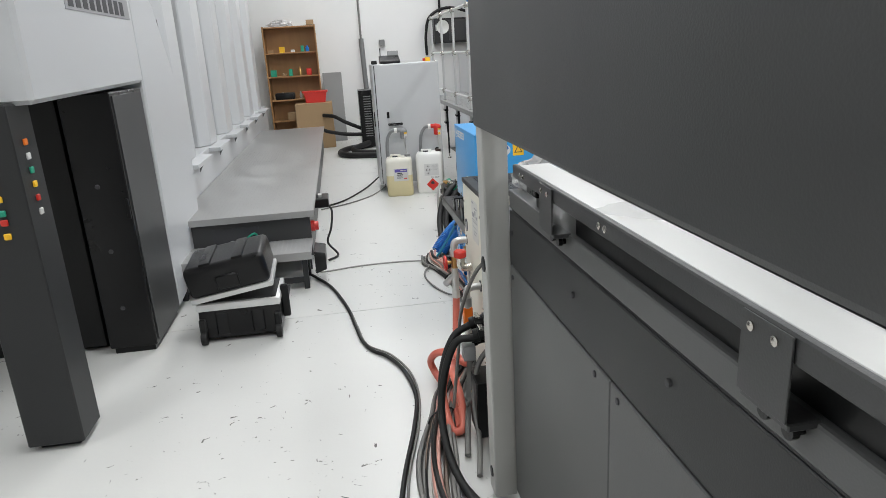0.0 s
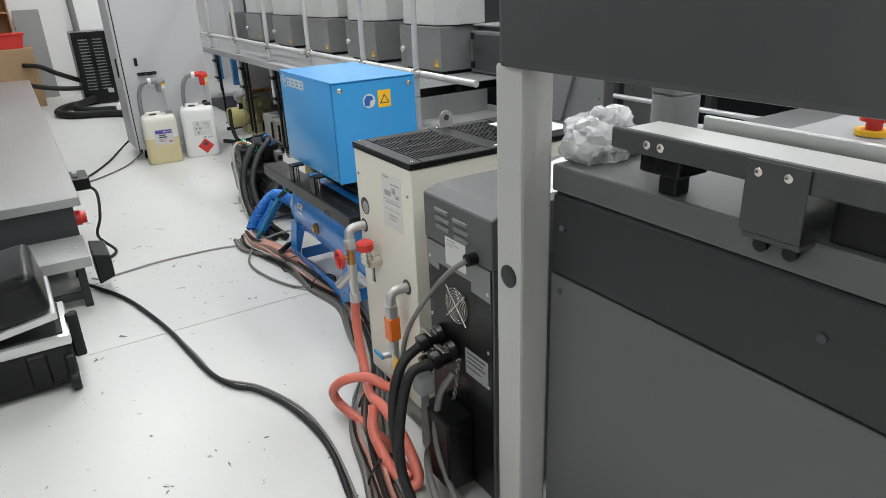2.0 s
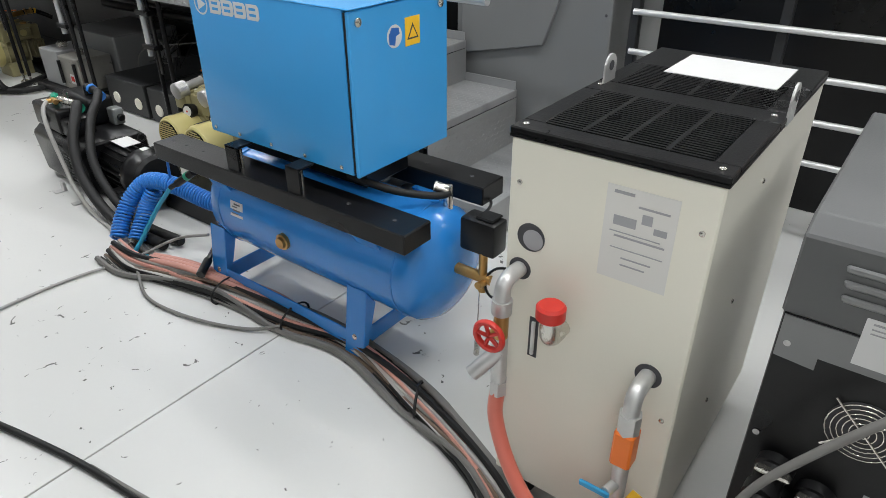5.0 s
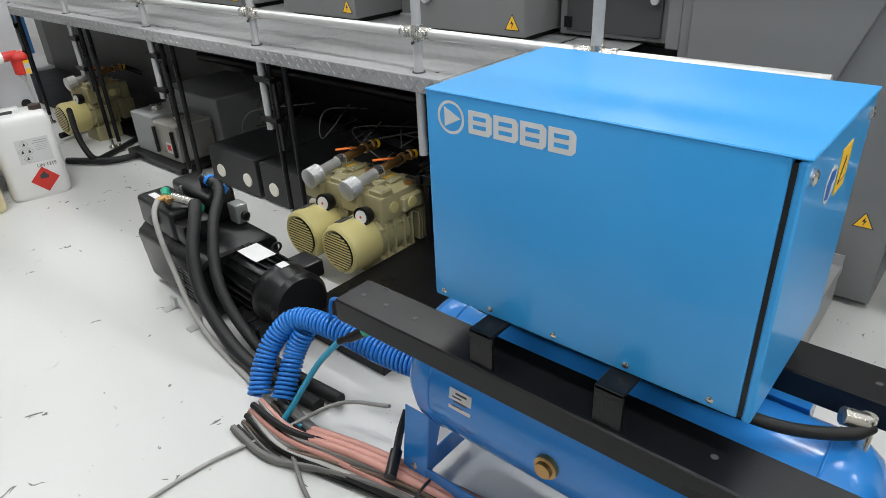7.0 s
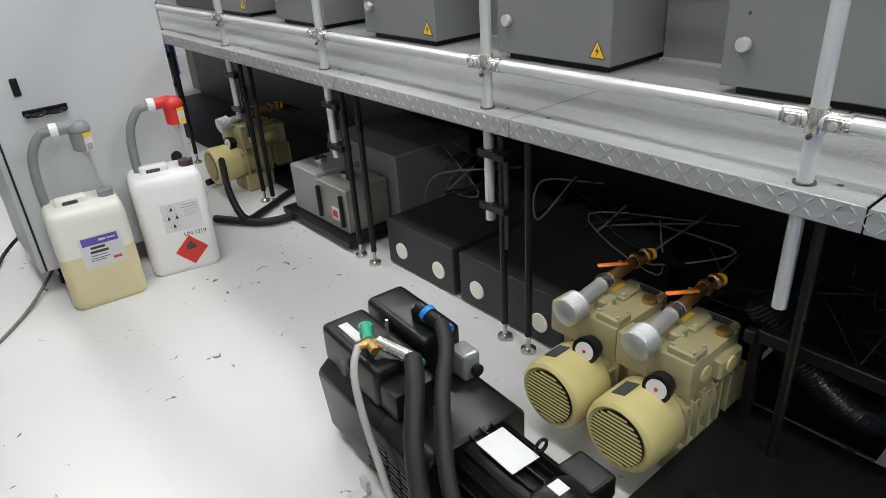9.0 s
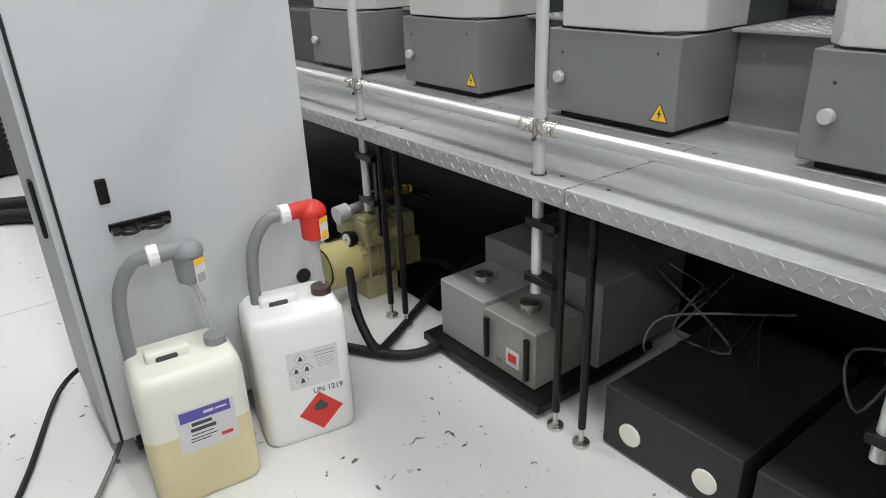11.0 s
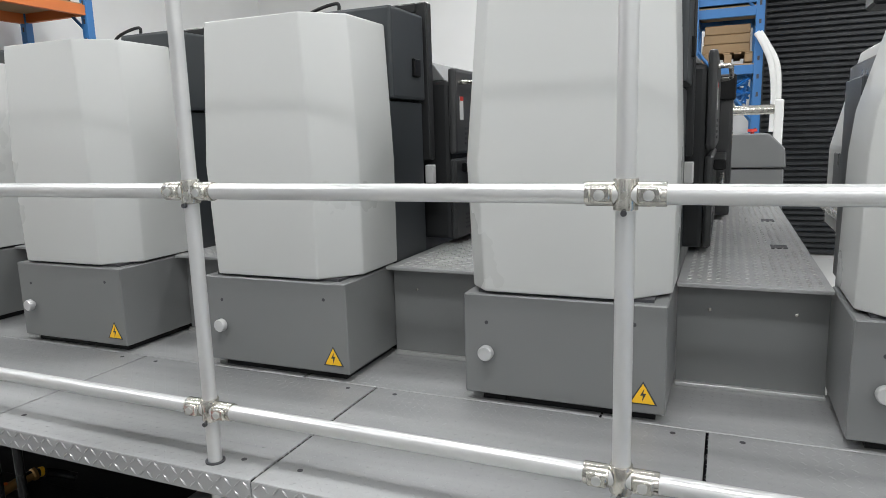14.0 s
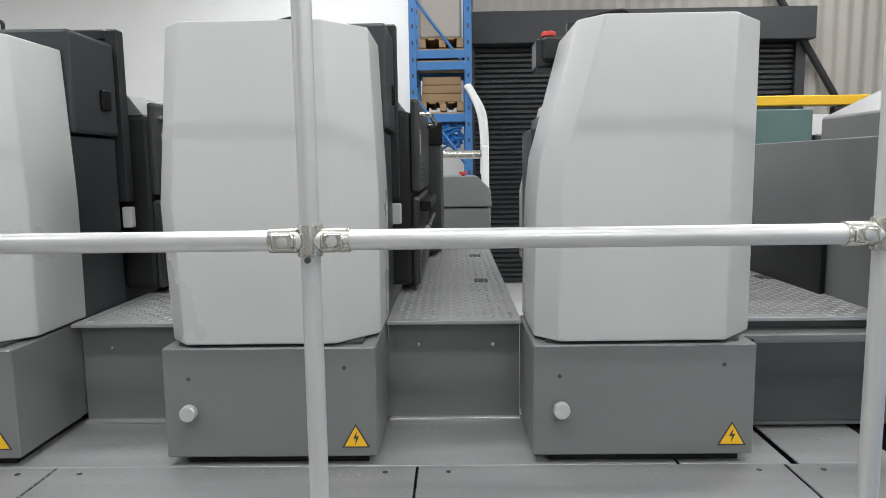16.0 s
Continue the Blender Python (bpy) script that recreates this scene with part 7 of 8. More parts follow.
# ---------- black oil pump set ----------
def pump_set():
    p = thing("vacuum_unit", (1.5, 6.3, 0), "black vacuum pump set with motor and hoses", "pump")
    R = Matrix.Translation((1.52, 6.5, 0)) @ Matrix.Rotation(radians(-4), 4, "Z") @ Matrix.Translation((-1.52, -6.5, 0))

    def pb(name, bm, m, parent=p, label="", smooth=None):
        bm.transform(R)
        return part(name, bm, m, parent, label, smooth)

    pb("base_housing", prism(nb(), [(1.32, 0.03), (1.66, 0.03), (1.66, 0.27), (1.63, 0.30), (1.35, 0.30), (1.30, 0.26)], "y", 6.22, 6.80, bev=0.010), BLACK, smooth=35)
    for i in range(4):
        for k in range(9):
            y0 = 6.28 + i * 0.062
            pb("vent_bar", Bx(1.302, 1.312, y0, y0 + 0.05, 0.07 + k * 0.017, 0.078 + k * 0.017, bev=0), INK if k % 2 else BLACKS)
    pb("pump_block", box(box(box(nb(), 1.33, 1.48, 6.46, 6.78, 0.30, 0.43, bev=0.02, seg=3), 1.50, 1.64, 6.48, 6.80, 0.30, 0.445, bev=0.025, seg=3), 1.34, 1.48, 6.38, 6.52, 0.30, 0.39, bev=0.015, seg=2), BLACK, smooth=40)
    pb("maker_label", Bx(1.365, 1.395, 6.62, 6.73, 0.4302, 0.4317, bev=0), PAPER, label="white printed strip label")
    pb("block_cap", lathe(nb(), (1.322, 6.62, 0.36), -X, [(0, 0.025), (0.012, 0.022)], 16), INK)
    pb("oil_window", Bx(1.585, 1.645, 6.40, 6.478, 0.301, 0.39, bev=0.012, seg=2), mat("milky_plastic", (0.22, 0.23, 0.22), 0.18, 0, 0.15, 20, 0.1, 60), label="milky plastic filter bowl")
    pb("bowl_plug", lathe(nb(), (1.615, 6.385, 0.345), -Y, [(0, 0.02), (0.012, 0.02), (0.016, 0.014)], 14), BLACK)
    pb("lifting_eye", cyl(nb(), (1.46, 6.60, 0.43), (1.46, 6.60, 0.475), 0.006, n=8), CHROME)
    for xx, yy in ((1.27, 6.50), (1.27, 6.28)):
        pb("mount_foot", box(box(nb(), xx - 0.05, xx + 0.01, yy - 0.02, yy + 0.02, 0.0, 0.006, bev=0.001), xx - 0.005, xx + 0.01, yy - 0.02, yy + 0.02, 0, 0.05, bev=0.001), STEEL)
    # motor
    mx, mz = 1.50, 0.175
    mt = pb("motor_body", lathe(nb(), (mx, 6.24, mz), -Y, [(0, 0.11), (0.27, 0.11)], 36), BLACK, smooth=35)
    for k in range(22):
        a = 2 * math.pi * k / 22
        cpos = (mx + math.sin(a) * 0.115, 6.11, mz + math.cos(a) * 0.115)
        pb("fin", box(nb(), -0.002, 0.002, -0.12, 0.12, -0.014, 0.014, bev=0, m=Matrix.Translation(cpos) @ Matrix.Rotation(a, 4, "Y")), BLACKS, mt)
    pb("fan_cowl", lathe(nb(), (mx, 5.985, mz), -Y, [(0, 0.125), (0.01, 0.132), (0.06, 0.132), (0.075, 0.126), (0.13, 0.126), (0.15, 0.11), (0.152, 0.05)], 40), BLACK, label="glossy black fan cowl", smooth=35)
    pb("rating_plate", Bx(mx - 0.045, mx + 0.045, 6.05, 6.19, mz + 0.128, mz + 0.1305, bev=0), PAPER, label="white motor plate")
    pb("cowl_label", box(nb(), -0.018, 0.018, -0.02, 0.02, -0.001, 0.001, bev=0, m=Matrix.Translation((mx + 0.01, 5.95, mz + 0.1322))), PAPER)
    pb("terminal_box", Bx(mx + 0.07, mx + 0.16, 5.90, 6.02, mz + 0.04, mz + 0.11, bev=0.01, seg=2), BLACK)
    eye = ring(nb(), (mx + 0.06, 6.06, mz + 0.15), Y, 0.018, 0.005, 16)
    pb("lifting_eye", eye, BLACK)
    for yy in (5.95, 6.15):
        pb("motor_foot", Bx(mx - 0.13, mx + 0.13, yy, yy + 0.04, 0.0, 0.05), STEEL)
    for yy in (5.90, 5.97):
        pb("junction", Bx(mx - 0.17, mx - 0.11, yy, yy + 0.06, 0.05, 0.13, bev=0.008), BLACK)
    # fittings
    pb("green_elbow", cyl(cyl(nb(), (1.40, 6.62, 0.43), (1.40, 6.62, 0.475), 0.020, n=12), (1.40, 6.62, 0.47), (1.37, 6.55, 0.47), 0.016, n=12), GREENP, smooth=40)
    pb("brass_tee", cyl(cyl(nb(), (1.37, 6.57, 0.47), (1.36, 6.50, 0.465), 0.013, n=10), (1.335, 6.55, 0.468), (1.39, 6.53, 0.468), 0.012, n=10), BRASS, smooth=40)
    pb("steel_coupling", cyl(nb(), (1.39, 6.53, 0.468), (1.43, 6.42, 0.455), 0.019, n=14), CHROME, smooth=40)
    pb("blue_elbow", cyl(cyl(nb(), (1.56, 6.58, 0.44), (1.56, 6.58, 0.49), 0.022, n=14), (1.56, 6.58, 0.485), (1.57, 6.48, 0.475), 0.022, n=14), BLACK, smooth=40)
    for pos, m_ in (((1.565, 6.54, 0.482), COILB), ((1.572, 6.465, 0.455), COILB), ((1.432, 6.41, 0.435), GREENP)):
        pb("hose_clip", lathe(nb(), pos, (0.05, -0.8, -0.3), [(-0.008, 0.027), (0.008, 0.027)], 16), m_)
    pb("ribbed_hose", hose(nb(), [(1.57, 6.48, 0.475), (1.52, 6.39, 0.46), (1.42, 6.28, 0.40), (1.33, 6.14, 0.28), (1.305, 6.02, 0.17), (1.31, 5.86, 0.07), (1.33, 5.70, 0.03), (1.36, 5.45, 0.03)], 0.022, 12, ribs=0.0016), RUBBER, label="ribbed black hose", smooth=60)
    pb("smooth_hose", hose(nb(), [(1.43, 6.42, 0.455), (1.38, 6.34, 0.43), (1.30, 6.24, 0.34), (1.255, 6.14, 0.22), (1.245, 6.0, 0.11), (1.25, 5.84, 0.045), (1.27, 5.68, 0.03), (1.29, 5.48, 0.03)], 0.026, 12), RUBBER, label="thick black hose", smooth=60)
    pb("pale_hose", hose(nb(), [(1.335, 6.55, 0.468), (1.29, 6.50, 0.44), (1.27, 6.45, 0.36), (1.265, 6.38, 0.22), (1.25, 6.26, 0.09), (1.24, 6.10, 0.02), (1.22, 5.85, 0.015), (1.2, 5.6, 0.015)], 0.011, 10), CABLEP, label="pale grey hose", smooth=60)
    # low black cover plate over the floor services
    b = thing("cover_plate", (1.85, 5.55, 0), "low matt black steel cover on the floor", "cover")
    part("top", Bx(1.47, 2.30, 5.44, 5.92, 0.105, 0.115, bev=0.002), BLACK, b)
    part("skirt", Bx(1.49, 2.28, 5.46, 5.90, 0.0, 0.105, bev=0.002), BLACKS, b)
    sl = thing("step_sole", (2.45, 5.0, 0), "low dark grey sole plate on levelling feet below the stair", "plate")
    part("plate", Bx(2.12, 2.89, 5.02, 5.335, 0.045, 0.12, bev=0.004), LOWERP, sl)
    for xx, yy in ((2.19, 5.07), (2.19, 5.28), (2.81, 5.07), (2.81, 5.28)):
        part("levelling_foot", lathe(nb(), (xx, yy, 0.0), Z, [(0, 0.034), (0.010, 0.030), (0.016, 0.010), (0.046, 0.010)], 16), CHROME, sl, smooth=40)
        part("bolt_hole", lathe(nb(), (xx, yy, 0.1195), Z, [(0, 0.010), (0.001, 0.010)], 10), INK, sl)
    lb = thing("low_beam_frame", (2.4, 5.3, 0), "black angle-iron frame below the walkway", "frame")
    for yy in (5.12, 5.85):
        part("bar", Bx(2.15, 2.95, yy, yy + 0.03, 0.42, 0.46), BLACK, lb)
        for xx in (2.2, 2.85):
            part("leg", Bx(xx, xx + 0.03, yy, yy + 0.03, 0.0, 0.42), BLACK, lb)
    part("bar", Bx(2.17, 2.20, 5.12, 5.88, 0.42, 0.46), BLACK, lb)
    solo("bent_duct", hose(nb(), [(2.25, 5.9, 0.5), (2.3, 5.75, 0.32), (2.4, 5.62, 0.16), (2.55, 5.55, 0.08)], 0.045, 14, ribs=0.003), BLACK, (2.4, 5.6, 0), "black ribbed duct below the walkway", "duct", smooth=60)
    for k in range(4):
        solo("coiled_cable", ring(nb(), (2.55 + 0.01 * k, 5.35, 0.03 + 0.018 * k), (0.05 * k, 0.03, 1), 0.13 - 0.008 * k, 0.008, 30), CABLEG, (2.55, 5.35, 0), "coil of grey cable on the floor", "cable", "coiled cable turns", smooth=60)


stand(-0.02, -0.08)
pump_set()
stand()


# ---------- far end ----------
def far_end():
    b = thing("bookcase", (-0.33, 13.95, 0), "stained pine bookcase with mixed workshop supplies", "bookcase")
    x0, x1, y0, y1, h = -0.90, 0.10, 13.75, 14.1, 2.30
    for xx in (x0, x1 - 0.025):
        part("side", Bx(xx, xx + 0.025, y0, y1, 0, h), WOOD, b)
    part("back", Bx(x0 + 0.025, x1 - 0.025, y1 - 0.01, y1, 0, h), WOOD, b)
    zs = [0.08, 0.52, 0.92, 1.36, 1.80, h - 0.03]
    for z in zs:
        part("shelf", Bx(x0 + 0.025, x1 - 0.025, y0, y1 - 0.01, z - 0.012, z + 0.012), WOOD, b)
    rnd = random.Random(3)
    tones = [RED, COILB, PAPER, YELLOW, BLACK, CARD, GREENP, HDPE, CABLEP, BRASS]
    words = {"red_plastic": "red", "coil_blue": "blue", "printed_paper": "white", "sign_yellow": "yellow", "black_paint": "black", "brown_cardboard": "brown", "green_plastic": "green", "translucent_can_plastic": "white", "pale_cable": "grey", "brass": "brass-coloured"}
    for z in (0.92, 1.36, 1.80):
        x = x0 + 0.07
        while x < x1 - 0.12:
            w, hh = rnd.uniform(0.05, 0.13), rnd.uniform(0.05, 0.19)
            m = rnd.choice(tones)
            zz = z + 0.012
            if rnd.random() < 0.55:
                ob = solo("bottle", lathe(nb(), (x + w / 2, 13.88, zz), Z, [(0, w * 0.4), (hh * 0.65, w * 0.42), (hh * 0.8, w * 0.2), (hh, w * 0.18)], 14), m, (x + w / 2, 13.88, zz), words[m.name] + " workshop bottle on the shelf", "bottle", "shelf bottles", smooth=40)
            else:
                ob = solo("carton", Bx(x, x + w, 13.8, 13.95, zz, zz + hh * 0.7, bev=0.004), m, (x + w / 2, 13.88, zz), words[m.name] + " small box on the shelf", "box", "shelf boxes")
            x += w + rnd.uniform(0.02, 0.12)
    solo("carton", Bx(-0.6, -0.3, 13.78, 14.0, 0.532, 0.68, bev=0.005), CARD, (-0.45, 13.9, 0.53), "open brown carton on the lower shelf", "box", "shelf boxes")
    solo("tool_bag", Bx(-0.80, -0.42, 13.78, 14.0, 0.932, 1.06, bev=0.03, seg=2), BLACK, (-0.6, 13.9, 0.93), "black tool bag with yellow mark on the shelf", "bag", smooth=40)
    r = thing("red_crate", (-0.02, 13.55, 0.86), "red plastic crate on cardboard boxes", "crate")
    part("shell", prism(nb(), [(-0.20, 0.86), (0.16, 0.86), (0.20, 1.06), (-0.24, 1.06)], "y", 13.4, 13.68, bev=0.008), RED, r)
    part("rim", Bx(-0.26, 0.22, 13.38, 13.70, 1.05, 1.08, bev=0.006), RED, r)
    solo("carton", Bx(-0.42, 0.28, 13.3, 13.72, 0.0, 0.86, bev=0.008), CARD, (-0.1, 13.5, 0), "tall brown carton beside the bookcase", "box", "floor cartons")
    t = thing("top_clutter", (-0.5, 13.9, h), "loose clear wrapping on the bookcase", "wrapping")
    bm = bmesh.new()
    bmesh.ops.create_icosphere(bm, subdivisions=3, radius=1)
    for v in bm.verts:
        n = 1 + noise.noise(v.co * 3) * 0.5
        v.co = Vector((v.co.x * 0.22 * n, v.co.y * 0.12 * n, abs(v.co.z) * 0.10 * n))
    bm.transform(Matrix.Translation((-0.55, 13.92, h)))
    part("film", bm, FILM, t)
    solo("carton", Bx(-0.06, 0.08, 13.85, 14.0, h, h + 0.09, bev=0.004), CARD, (0, 13.9, h), "small carton on the bookcase", "box", "shelf boxes")
    p = solo("leaning_panel", box(nb(), 0.14, 0.52, 14.25, 14.27, 0.0, 1.38, bev=0.003), MIDG, (0.33, 14.26, 0), "pale grey board leaning on the wall", "board")
    # black heater cabinet
    v = thing("heater_cabinet", (1.02, 13.0, 0), "black cabinet with rows of vent slots", "cabinet")
    part("case", Bx(0.78, 1.26, 12.8, 13.3, 0.02, 1.06, bev=0.006), BLACK, v)
    for s in (0.86, 1.05):
        for k in range(17):
            part("vent_slot", Bx(s, s + 0.13, 12.794, 12.80, 0.22 + k * 0.045, 0.236 + k * 0.045, bev=0), BASEG, v)
    part("knob", Bx(1.12, 1.2, 12.78, 12.8, 0.16, 0.22), STEEL, v)
    solo("conduit", cyl(nb(), (0.98, 14.36, 1.1), (0.98, 14.36, 4.2), 0.022, n=10), CABLEG, (0.98, 14.36, 1.1), "grey pipe up the wall", "pipe")
    solo("pipe_sleeve", cyl(nb(), (1.02, 14.3, 0.3), (0.98, 14.33, 2.0), 0.05, n=12), BASEG, (1.0, 14.3, 0.3), "wide grey pipe sleeve on the wall", "pipe")
    solo("wall_switch", Bx(1.35, 1.45, 14.3, 14.4, 1.84, 1.96, bev=0.006), BASEG, (1.4, 14.35, 1.84), "small grey switch fixed to the wall", "switch")
    e = thing("isolator_box", (2.8, 14.3, 1.82), "dark grey electrical isolator box on the wall", "electrical box")
    part("case", Bx(2.45, 3.12, 14.1, 14.4, 1.82, 2.30, bev=0.012, seg=2), DARK, e)
    part("cover", Bx(2.75, 3.1, 14.08, 14.1, 1.86, 2.26, bev=0.006), DARKP, e)
    solo("wall_cable", hose(nb(), [(2.3, 14.3, 1.6), (2.3, 14.28, 2.0), (2.4, 14.26, 2.35), (2.75, 14.24, 2.5), (3.2, 14.26, 2.4), (3.5, 14.3, 2.2)], 0.03), RUBBER, (2.3, 14.3, 1.6), "black cable looped over the isolator", "cable", smooth=60)
    solo("conduit", cyl(nb(), (2.62, 14.36, 2.3), (2.62, 14.36, 4.5), 0.025, n=10), BLACK, (2.62, 14.36, 2.3), "black pipe above the isolator", "pipe")
    for k, pts in enumerate(([(0.95, 12.9, 0.04), (0.55, 12.6, 0.05), (0.35, 12.1, 0.05), (0.5, 11.7, 0.05), (0.9, 11.5, 0.05), (1.2, 11.2, 0.05)],
                             [(0.8, 13.0, 0.35), (0.5, 12.9, 0.5), (0.3, 13.1, 0.6), (0.1, 13.3, 0.62)],
                             [(0.85, 12.9, 0.25), (0.5, 12.7, 0.3), (0.2, 12.8, 0.35), (0.05, 12.9, 0.4)],
                             [(0.9, 12.8, 0.10), (0.6, 12.3, 0.07), (0.7, 11.9, 0.06), (1.05, 11.7, 0.06)])):
        solo("heater_hose", hose(nb(), pts, 0.05 if k in (0, 3) else 0.035, 10), RUBBER, (pts[2][0], pts[2][1], 0), "thick black hose beside the vented cabinet", "hose", "heater hoses", smooth=60)
    solo("trailing_lead", hose(nb(), [(0.05, 7.9, 0.012), (0.3, 8.1, 0.012), (0.55, 8.6, 0.012), (0.75, 9.1, 0.03), (0.93, 9.0, 0.2)], 0.010), RUBBER, (0.4, 8.3, 0), "black lead trailing from the cabinet", "cable", smooth=60)
    solo("trailing_lead", hose(nb(), [(0.08, 7.8, 0.01), (0.4, 8.0, 0.01), (0.7, 8.35, 0.01), (0.93, 8.7, 0.06)], 0.008), CABLEG, (0.4, 8.0, 0), "grey lead trailing from the cabinet", "cable", smooth=60)
    # feeder at the press end, loudspeaker, racks
    f = thing("feeder_unit", (3.6, 12.0, 0), "dark grey feeder unit at the end of the press", "press unit")
    part("body", Bx(3.05, 4.6, 10.9, 12.3, 0.0, 1.75, bev=0.02, seg=2), SLATE, f)
    part("end_cover", Bx(2.75, 3.05, 11.6, 13.2, 0.9, 1.62, bev=0.02, seg=2), CABG, f)
    for k in range(5):
        part("vent_slot", Bx(3.03, 3.05, 11.2, 11.45, 1.45 + k * 0.05, 1.475 + k * 0.05, bev=0), PAPER, f)
    part("step_block", Bx(2.76, 3.05, 10.45, 11.4, PZ, 1.25, bev=0.006), DARKP, f)
    s = thing("horn_speaker", (2.15, 11.55, 2.05), "white horn loudspeaker on the rail", "loudspeaker")
    part("horn", lathe(nb(), (2.16, 11.72, 2.06), (0.25, -1, -0.05), [(0, 0.03), (0.10, 0.045), (0.17, 0.08), (0.21, 0.11), (0.215, 0.105), (0.17, 0.07), (0.12, 0.03)], 22), HDPE, s, smooth=40)
    part("bracket", Bx(2.13, 2.18, 11.7, 11.78, 2.0, 2.1), STEEL, s)

    def rack(xa, xb, y0, y1, beam, tag, levels=(1.55, 2.35, 3.3)):
        rk = thing("pallet_rack", ((xa + xb) / 2, (y0 + y1) / 2, 0), tag, "rack", "pallet racks")
        for xx in (xa, xb):
            for yy in (y0, y1):
                up = part("upright", Bx(xx - 0.045, xx + 0.045, yy - 0.045, yy + 0.045, 0, 4.8), RACKB, rk)
                for z in range(16):
                    part("upright_hole", Bx(xx - 0.047, xx - 0.045, yy - 0.012, yy + 0.012, 0.9 + z * 0.2, 0.95 + z * 0.2, bev=0), INK, up)
            for k in range(3):
                z = 0.6 + k * 1.2
                part("brace", cyl(nb(), (xx, y0, z), (xx, y1, z + 0.9), 0.018, n=8), RACKB, rk)
        for z in levels:
            for yy in (y0, y1):
                part("beam", Bx(xa, xb, yy - 0.03, yy + 0.03, z - 0.11, z), beam, rk)
            for xx in (xa, xb):
                part("cross_beam", Bx(xx - 0.03, xx + 0.03, y0, y1, z - 0.10, z), beam, rk)
            part("deck", Bx(xa, xb, y0, y1, z, z + 0.02), PALLET, rk)
        return rk

    rack(3.2, 6.4, 13.2, 14.2, RACKO, "tall rack with blue uprights and orange beams")
    rnd = random.Random(8)
    for z in (1.57, 2.37, 3.32):
        for k in range(4):
            xx = 3.3 + k * 0.78
            h = rnd.uniform(0.2, 0.5)
            m = rnd.choice((CARD, PAPER, SIGNB, BLACK, CARD))
            solo("stored_carton", Bx(xx, xx + 0.62, 13.25, 13.95, z, z + h, bev=0.01), m, (xx + 0.3, 13.6, z), "stacked goods on the pallet rack", "carton", "stored goods")
    rack(9.4, 10.4, 6.30, 6.99, RACKB, "tall blue pallet rack with wrapped loads", (2.46, 3.10, 3.24))
    for z, h, m in ((2.48, 0.32, PALLET), (3.26, 0.75, FILM)):
        pa = thing("pallet", (9.9, 6.65, z), "rough wooden pallet on the rack", "pallet", "rack pallets")
        for k in range(5):
            part("board", Bx(9.42, 10.36, 6.36 + k * 0.118, 6.44 + k * 0.118, z + 0.112, z + 0.13), PALLET, pa)
        for yy in (6.36, 6.58, 6.83):
            part("bearer", Bx(9.42, 10.36, yy, yy + 0.08, z + 0.02, z + 0.11), PALLET, pa)
        ld = thing("wrapped_load", (9.9, 6.65, z + 0.13), "film-wrapped cartons on a pallet" if m is FILM else "stack of sawn boards on a pallet", "load", "rack loads")
        for k in range(3):
            part("layer", Bx(9.46 + 0.01 * k, 10.3, 6.39, 6.90 - 0.01 * k, z + 0.132 + k * h / 3, z + 0.128 + (k + 1) * h / 3, bev=0.01), CARD if m is FILM else PALLET, ld)
        if m is FILM:
            part("wrapping", Bx(9.44, 10.33, 6.375, 6.915, z + 0.133, z + 0.15 + h, bev=0.03), FILM, ld, "clear stretch wrapping")
    tangle = random.Random(21)
    for k in range(16):
        pts = [(9.42 + tangle.uniform(0, 0.15), 6.36 + tangle.uniform(0, 0.55), 2.02 + tangle.uniform(0, 0.34)) for _ in range(4)]
        solo("blue_strap", hose(nb(), pts, 0.016, 6), RACKB if k % 3 else COILB, (pts[0][0], pts[0][1], 2.0), "blue strapping bundled on the rack", "strap", "rack straps", smooth=60)
    solo("strap_shelf", Bx(9.4, 10.4, 6.32, 6.97, 1.96, 2.0, bev=0.004), PALLET, (9.9, 6.65, 1.96), "board shelf in the blue rack", "shelf")
    bl = thing("feed_console", (6.6, 6.4, 0), "grey console with red stop button beyond the catwalk", "console")
    part("base", Bx(6.3, 7.0, 6.20, 6.66, 0.0, 1.45, bev=0.01), BASEG, bl)
    part("head", prism(nb(), [(6.19, 1.46), (6.66, 1.46), (6.66, 1.71), (6.31, 1.71), (6.20, 1.60)], "x", 6.29, 7.0, bev=0.008), BASEG, bl)
    part("stop_button", lathe(nb(), (6.4, 6.42, 1.71), Z, [(0, 0.014), (0.014, 0.014), (0.016, 0.036), (0.036, 0.032)], 18), RED, bl, smooth=40)
    ro = thing("roller_arm", (7.0, 6.4, 1.9), "steel roller carried on a white bracket", "roller")
    part("roller", cyl(nb(), (7.1, 6.24, 1.90), (7.1, 6.80, 1.90), 0.040, n=20), CHROME, ro, smooth=40)
    part("bracket", Bx(7.06, 7.14, 6.17, 6.24, 0.0, 1.98, bev=0.01), HDPE, ro)
    part("bracket", Bx(7.06, 7.14, 6.80, 6.87, 0.0, 1.98, bev=0.01), HDPE, ro)
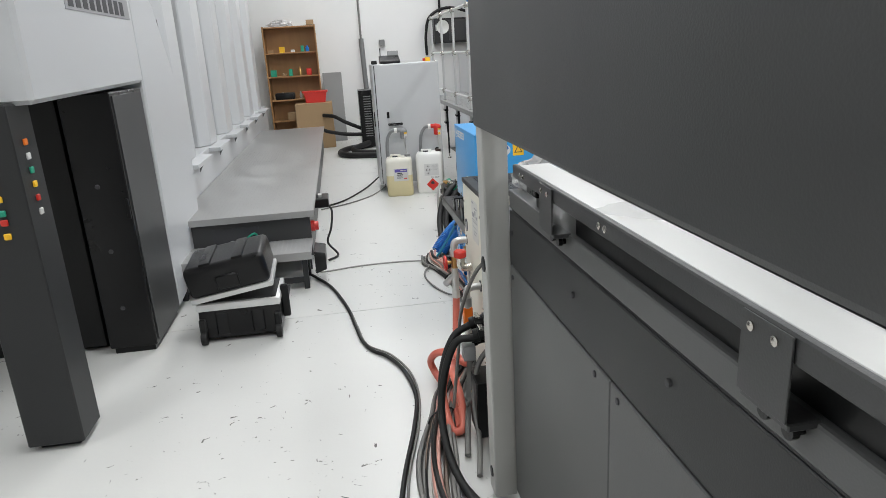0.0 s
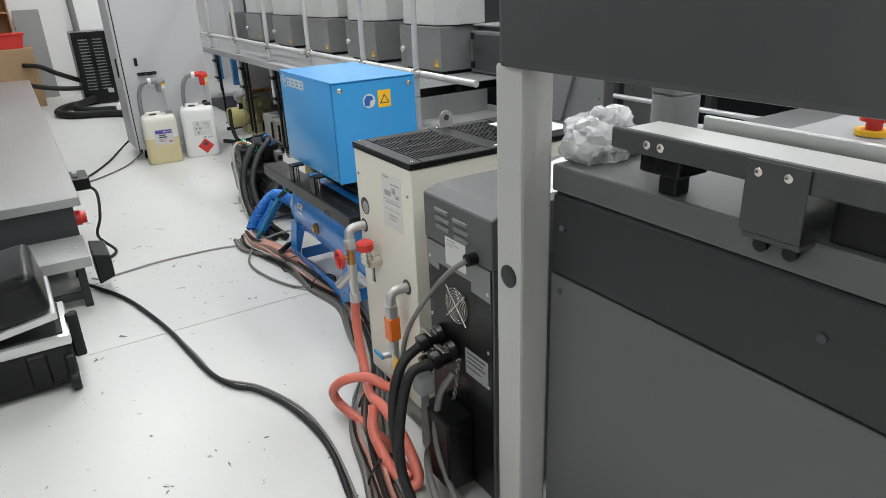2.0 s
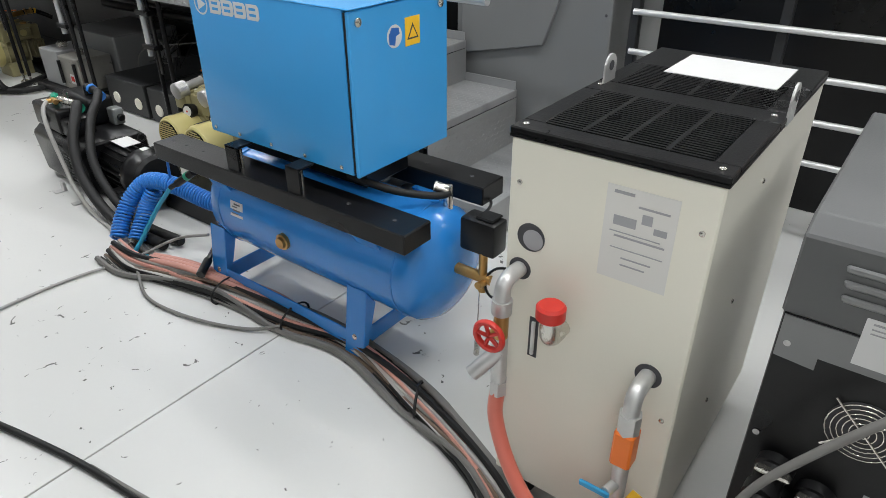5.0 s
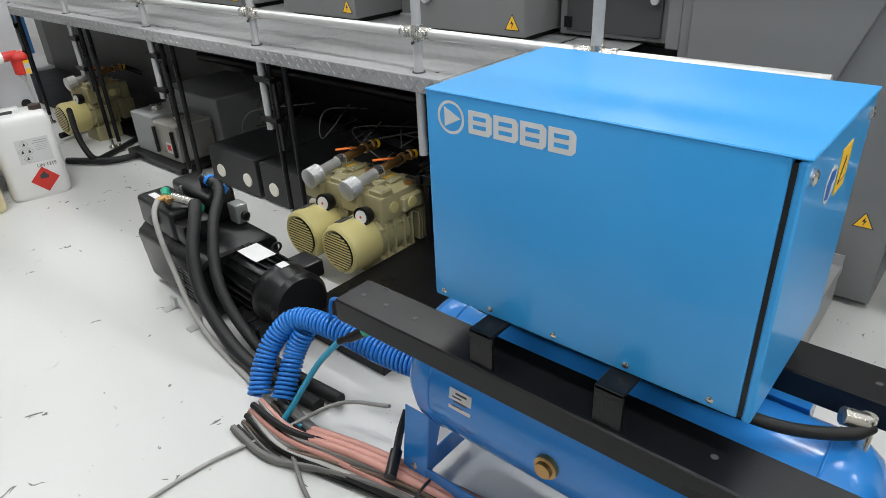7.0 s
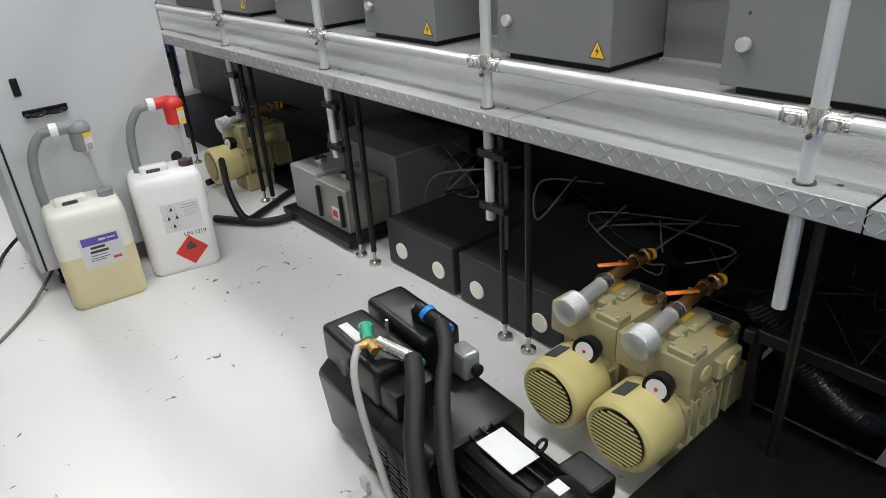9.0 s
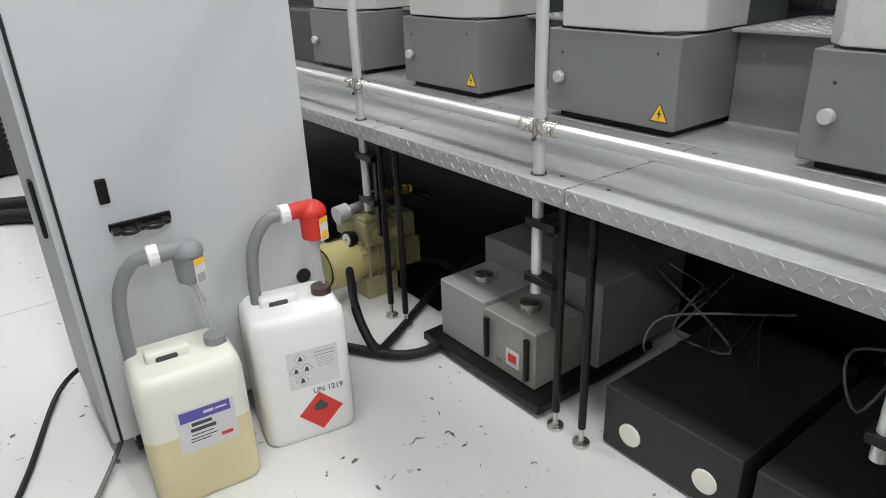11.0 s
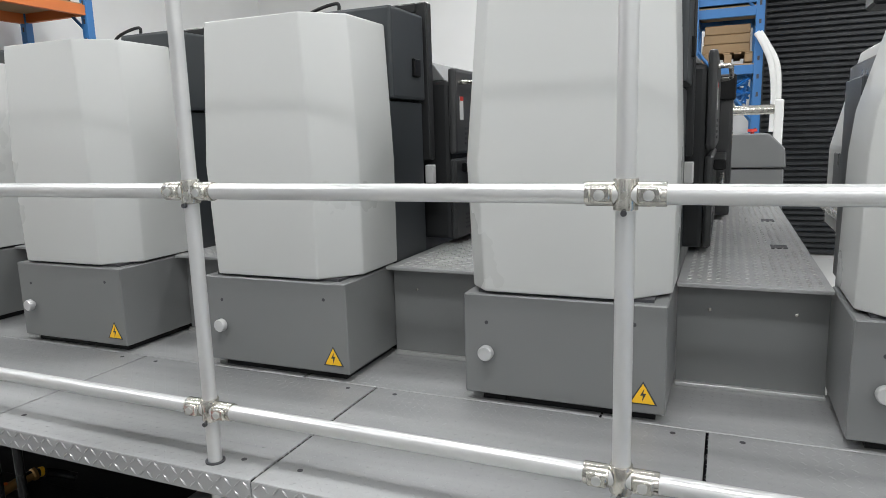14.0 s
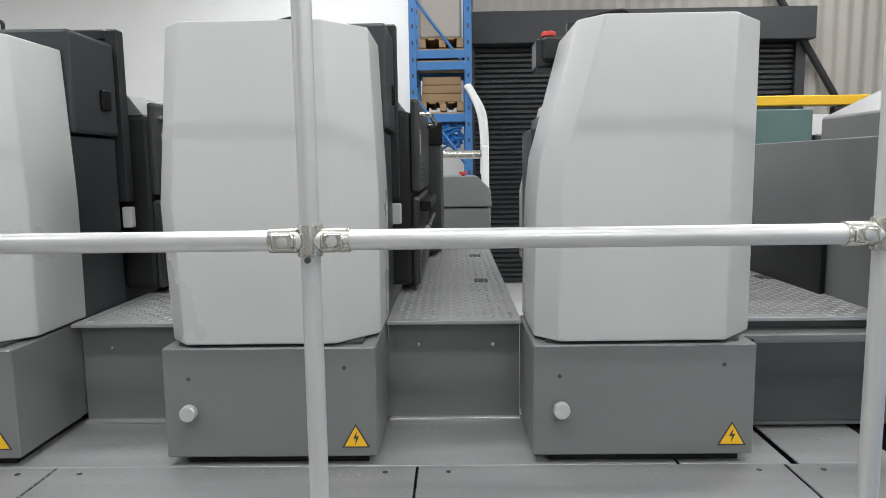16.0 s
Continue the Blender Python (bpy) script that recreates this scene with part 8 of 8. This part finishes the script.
    for k in range(2):
        solo("air_duct", hose(nb(), [(9.33, 6.33 - k * 0.03, 2.80), (9.3, 6.26 - k * 0.03, 2.68), (9.26, 6.17 - k * 0.05, 2.45), (9.24, 6.13 - k * 0.04, 2.14), (9.24, 6.13 - k * 0.04, 1.7)], 0.035, 10), HDPE, (9.24, 6.13, 1.7), "white flexible duct hanging beside the rack", "duct", "rack ducts", smooth=60)
    # polished unit flank seen past the fourth tower
    stand(0.0, 0.075)
    sp = thing("polished_cover", (4.6, 6.2, 1.25), "polished metal inspection cover on the print unit", "cover")
    part("cover", prism(nb(), [(6.08, 1.30), (6.08, 1.66), (5.98, 2.08), (5.93, 2.08), (6.023, 1.30)], "x", 3.5, 4.4, bev=0.01), STEEL, sp)
    part("cover_window", Bx(3.7, 4.2, 6.078, 6.084, 1.50, 1.64), BLACK, sp)
    part("cover_bar", cyl(nb(), (3.5, 6.10, 1.40), (4.4, 6.10, 1.40), 0.02, n=12), CHROME, sp, smooth=40)
    stand()
    # crane and cabinets beyond the press end
    cr = thing("jib_crane", (9.5, 2.3, 0), "yellow jib crane above green cabinets", "crane")
    part("beam", Bx(9.4, 9.6, 0.7, 3.0, 2.50, 2.62, bev=0.01), YELLOW, cr)
    part("post", Bx(9.42, 9.58, 0.65, 0.8, 0, 2.5), PALLET, cr)
    part("hoist", Bx(9.42, 9.58, 1.5, 1.7, 2.25, 2.49, bev=0.02), DARKP, cr)
    gcab = solo("green_cabinet", Bx(9.0, 9.7, 2.2, 2.9, 0.0, 2.42, bev=0.01), mat("green_grey_enamel", (0.10, 0.17, 0.16), 0.45), (9.35, 3.0, 0), "green grey machine cabinet with pale frame", "cabinet")
    solo("low_machine", Bx(9.0, 9.8, 0.2, 2.15, 0.0, 2.12, bev=0.02), SLATE, (9.4, 1.6, 0), "dark machine beside the green cabinet", "machine")
    solo("orange_beam", Bx(8.9, 9.0, -0.6, 1.0, 2.35, 2.45, bev=0.01), RACKO, (8.95, 0.2, 2.35), "orange rack beam", "rack beam", kind="structure")
    fl = thing("flood_lamp", (10.6, 3.2, 4.6), "dark flood lamp fixed under the roof", "lamp")
    part("head", Bx(10.5, 10.7, 3.0, 3.4, 4.5, 4.7, bev=0.01), BLACK, fl)
    part("arm", Bx(10.7, 11.03, 3.17, 3.23, 4.57, 4.63), BLACK, fl)


far_end()
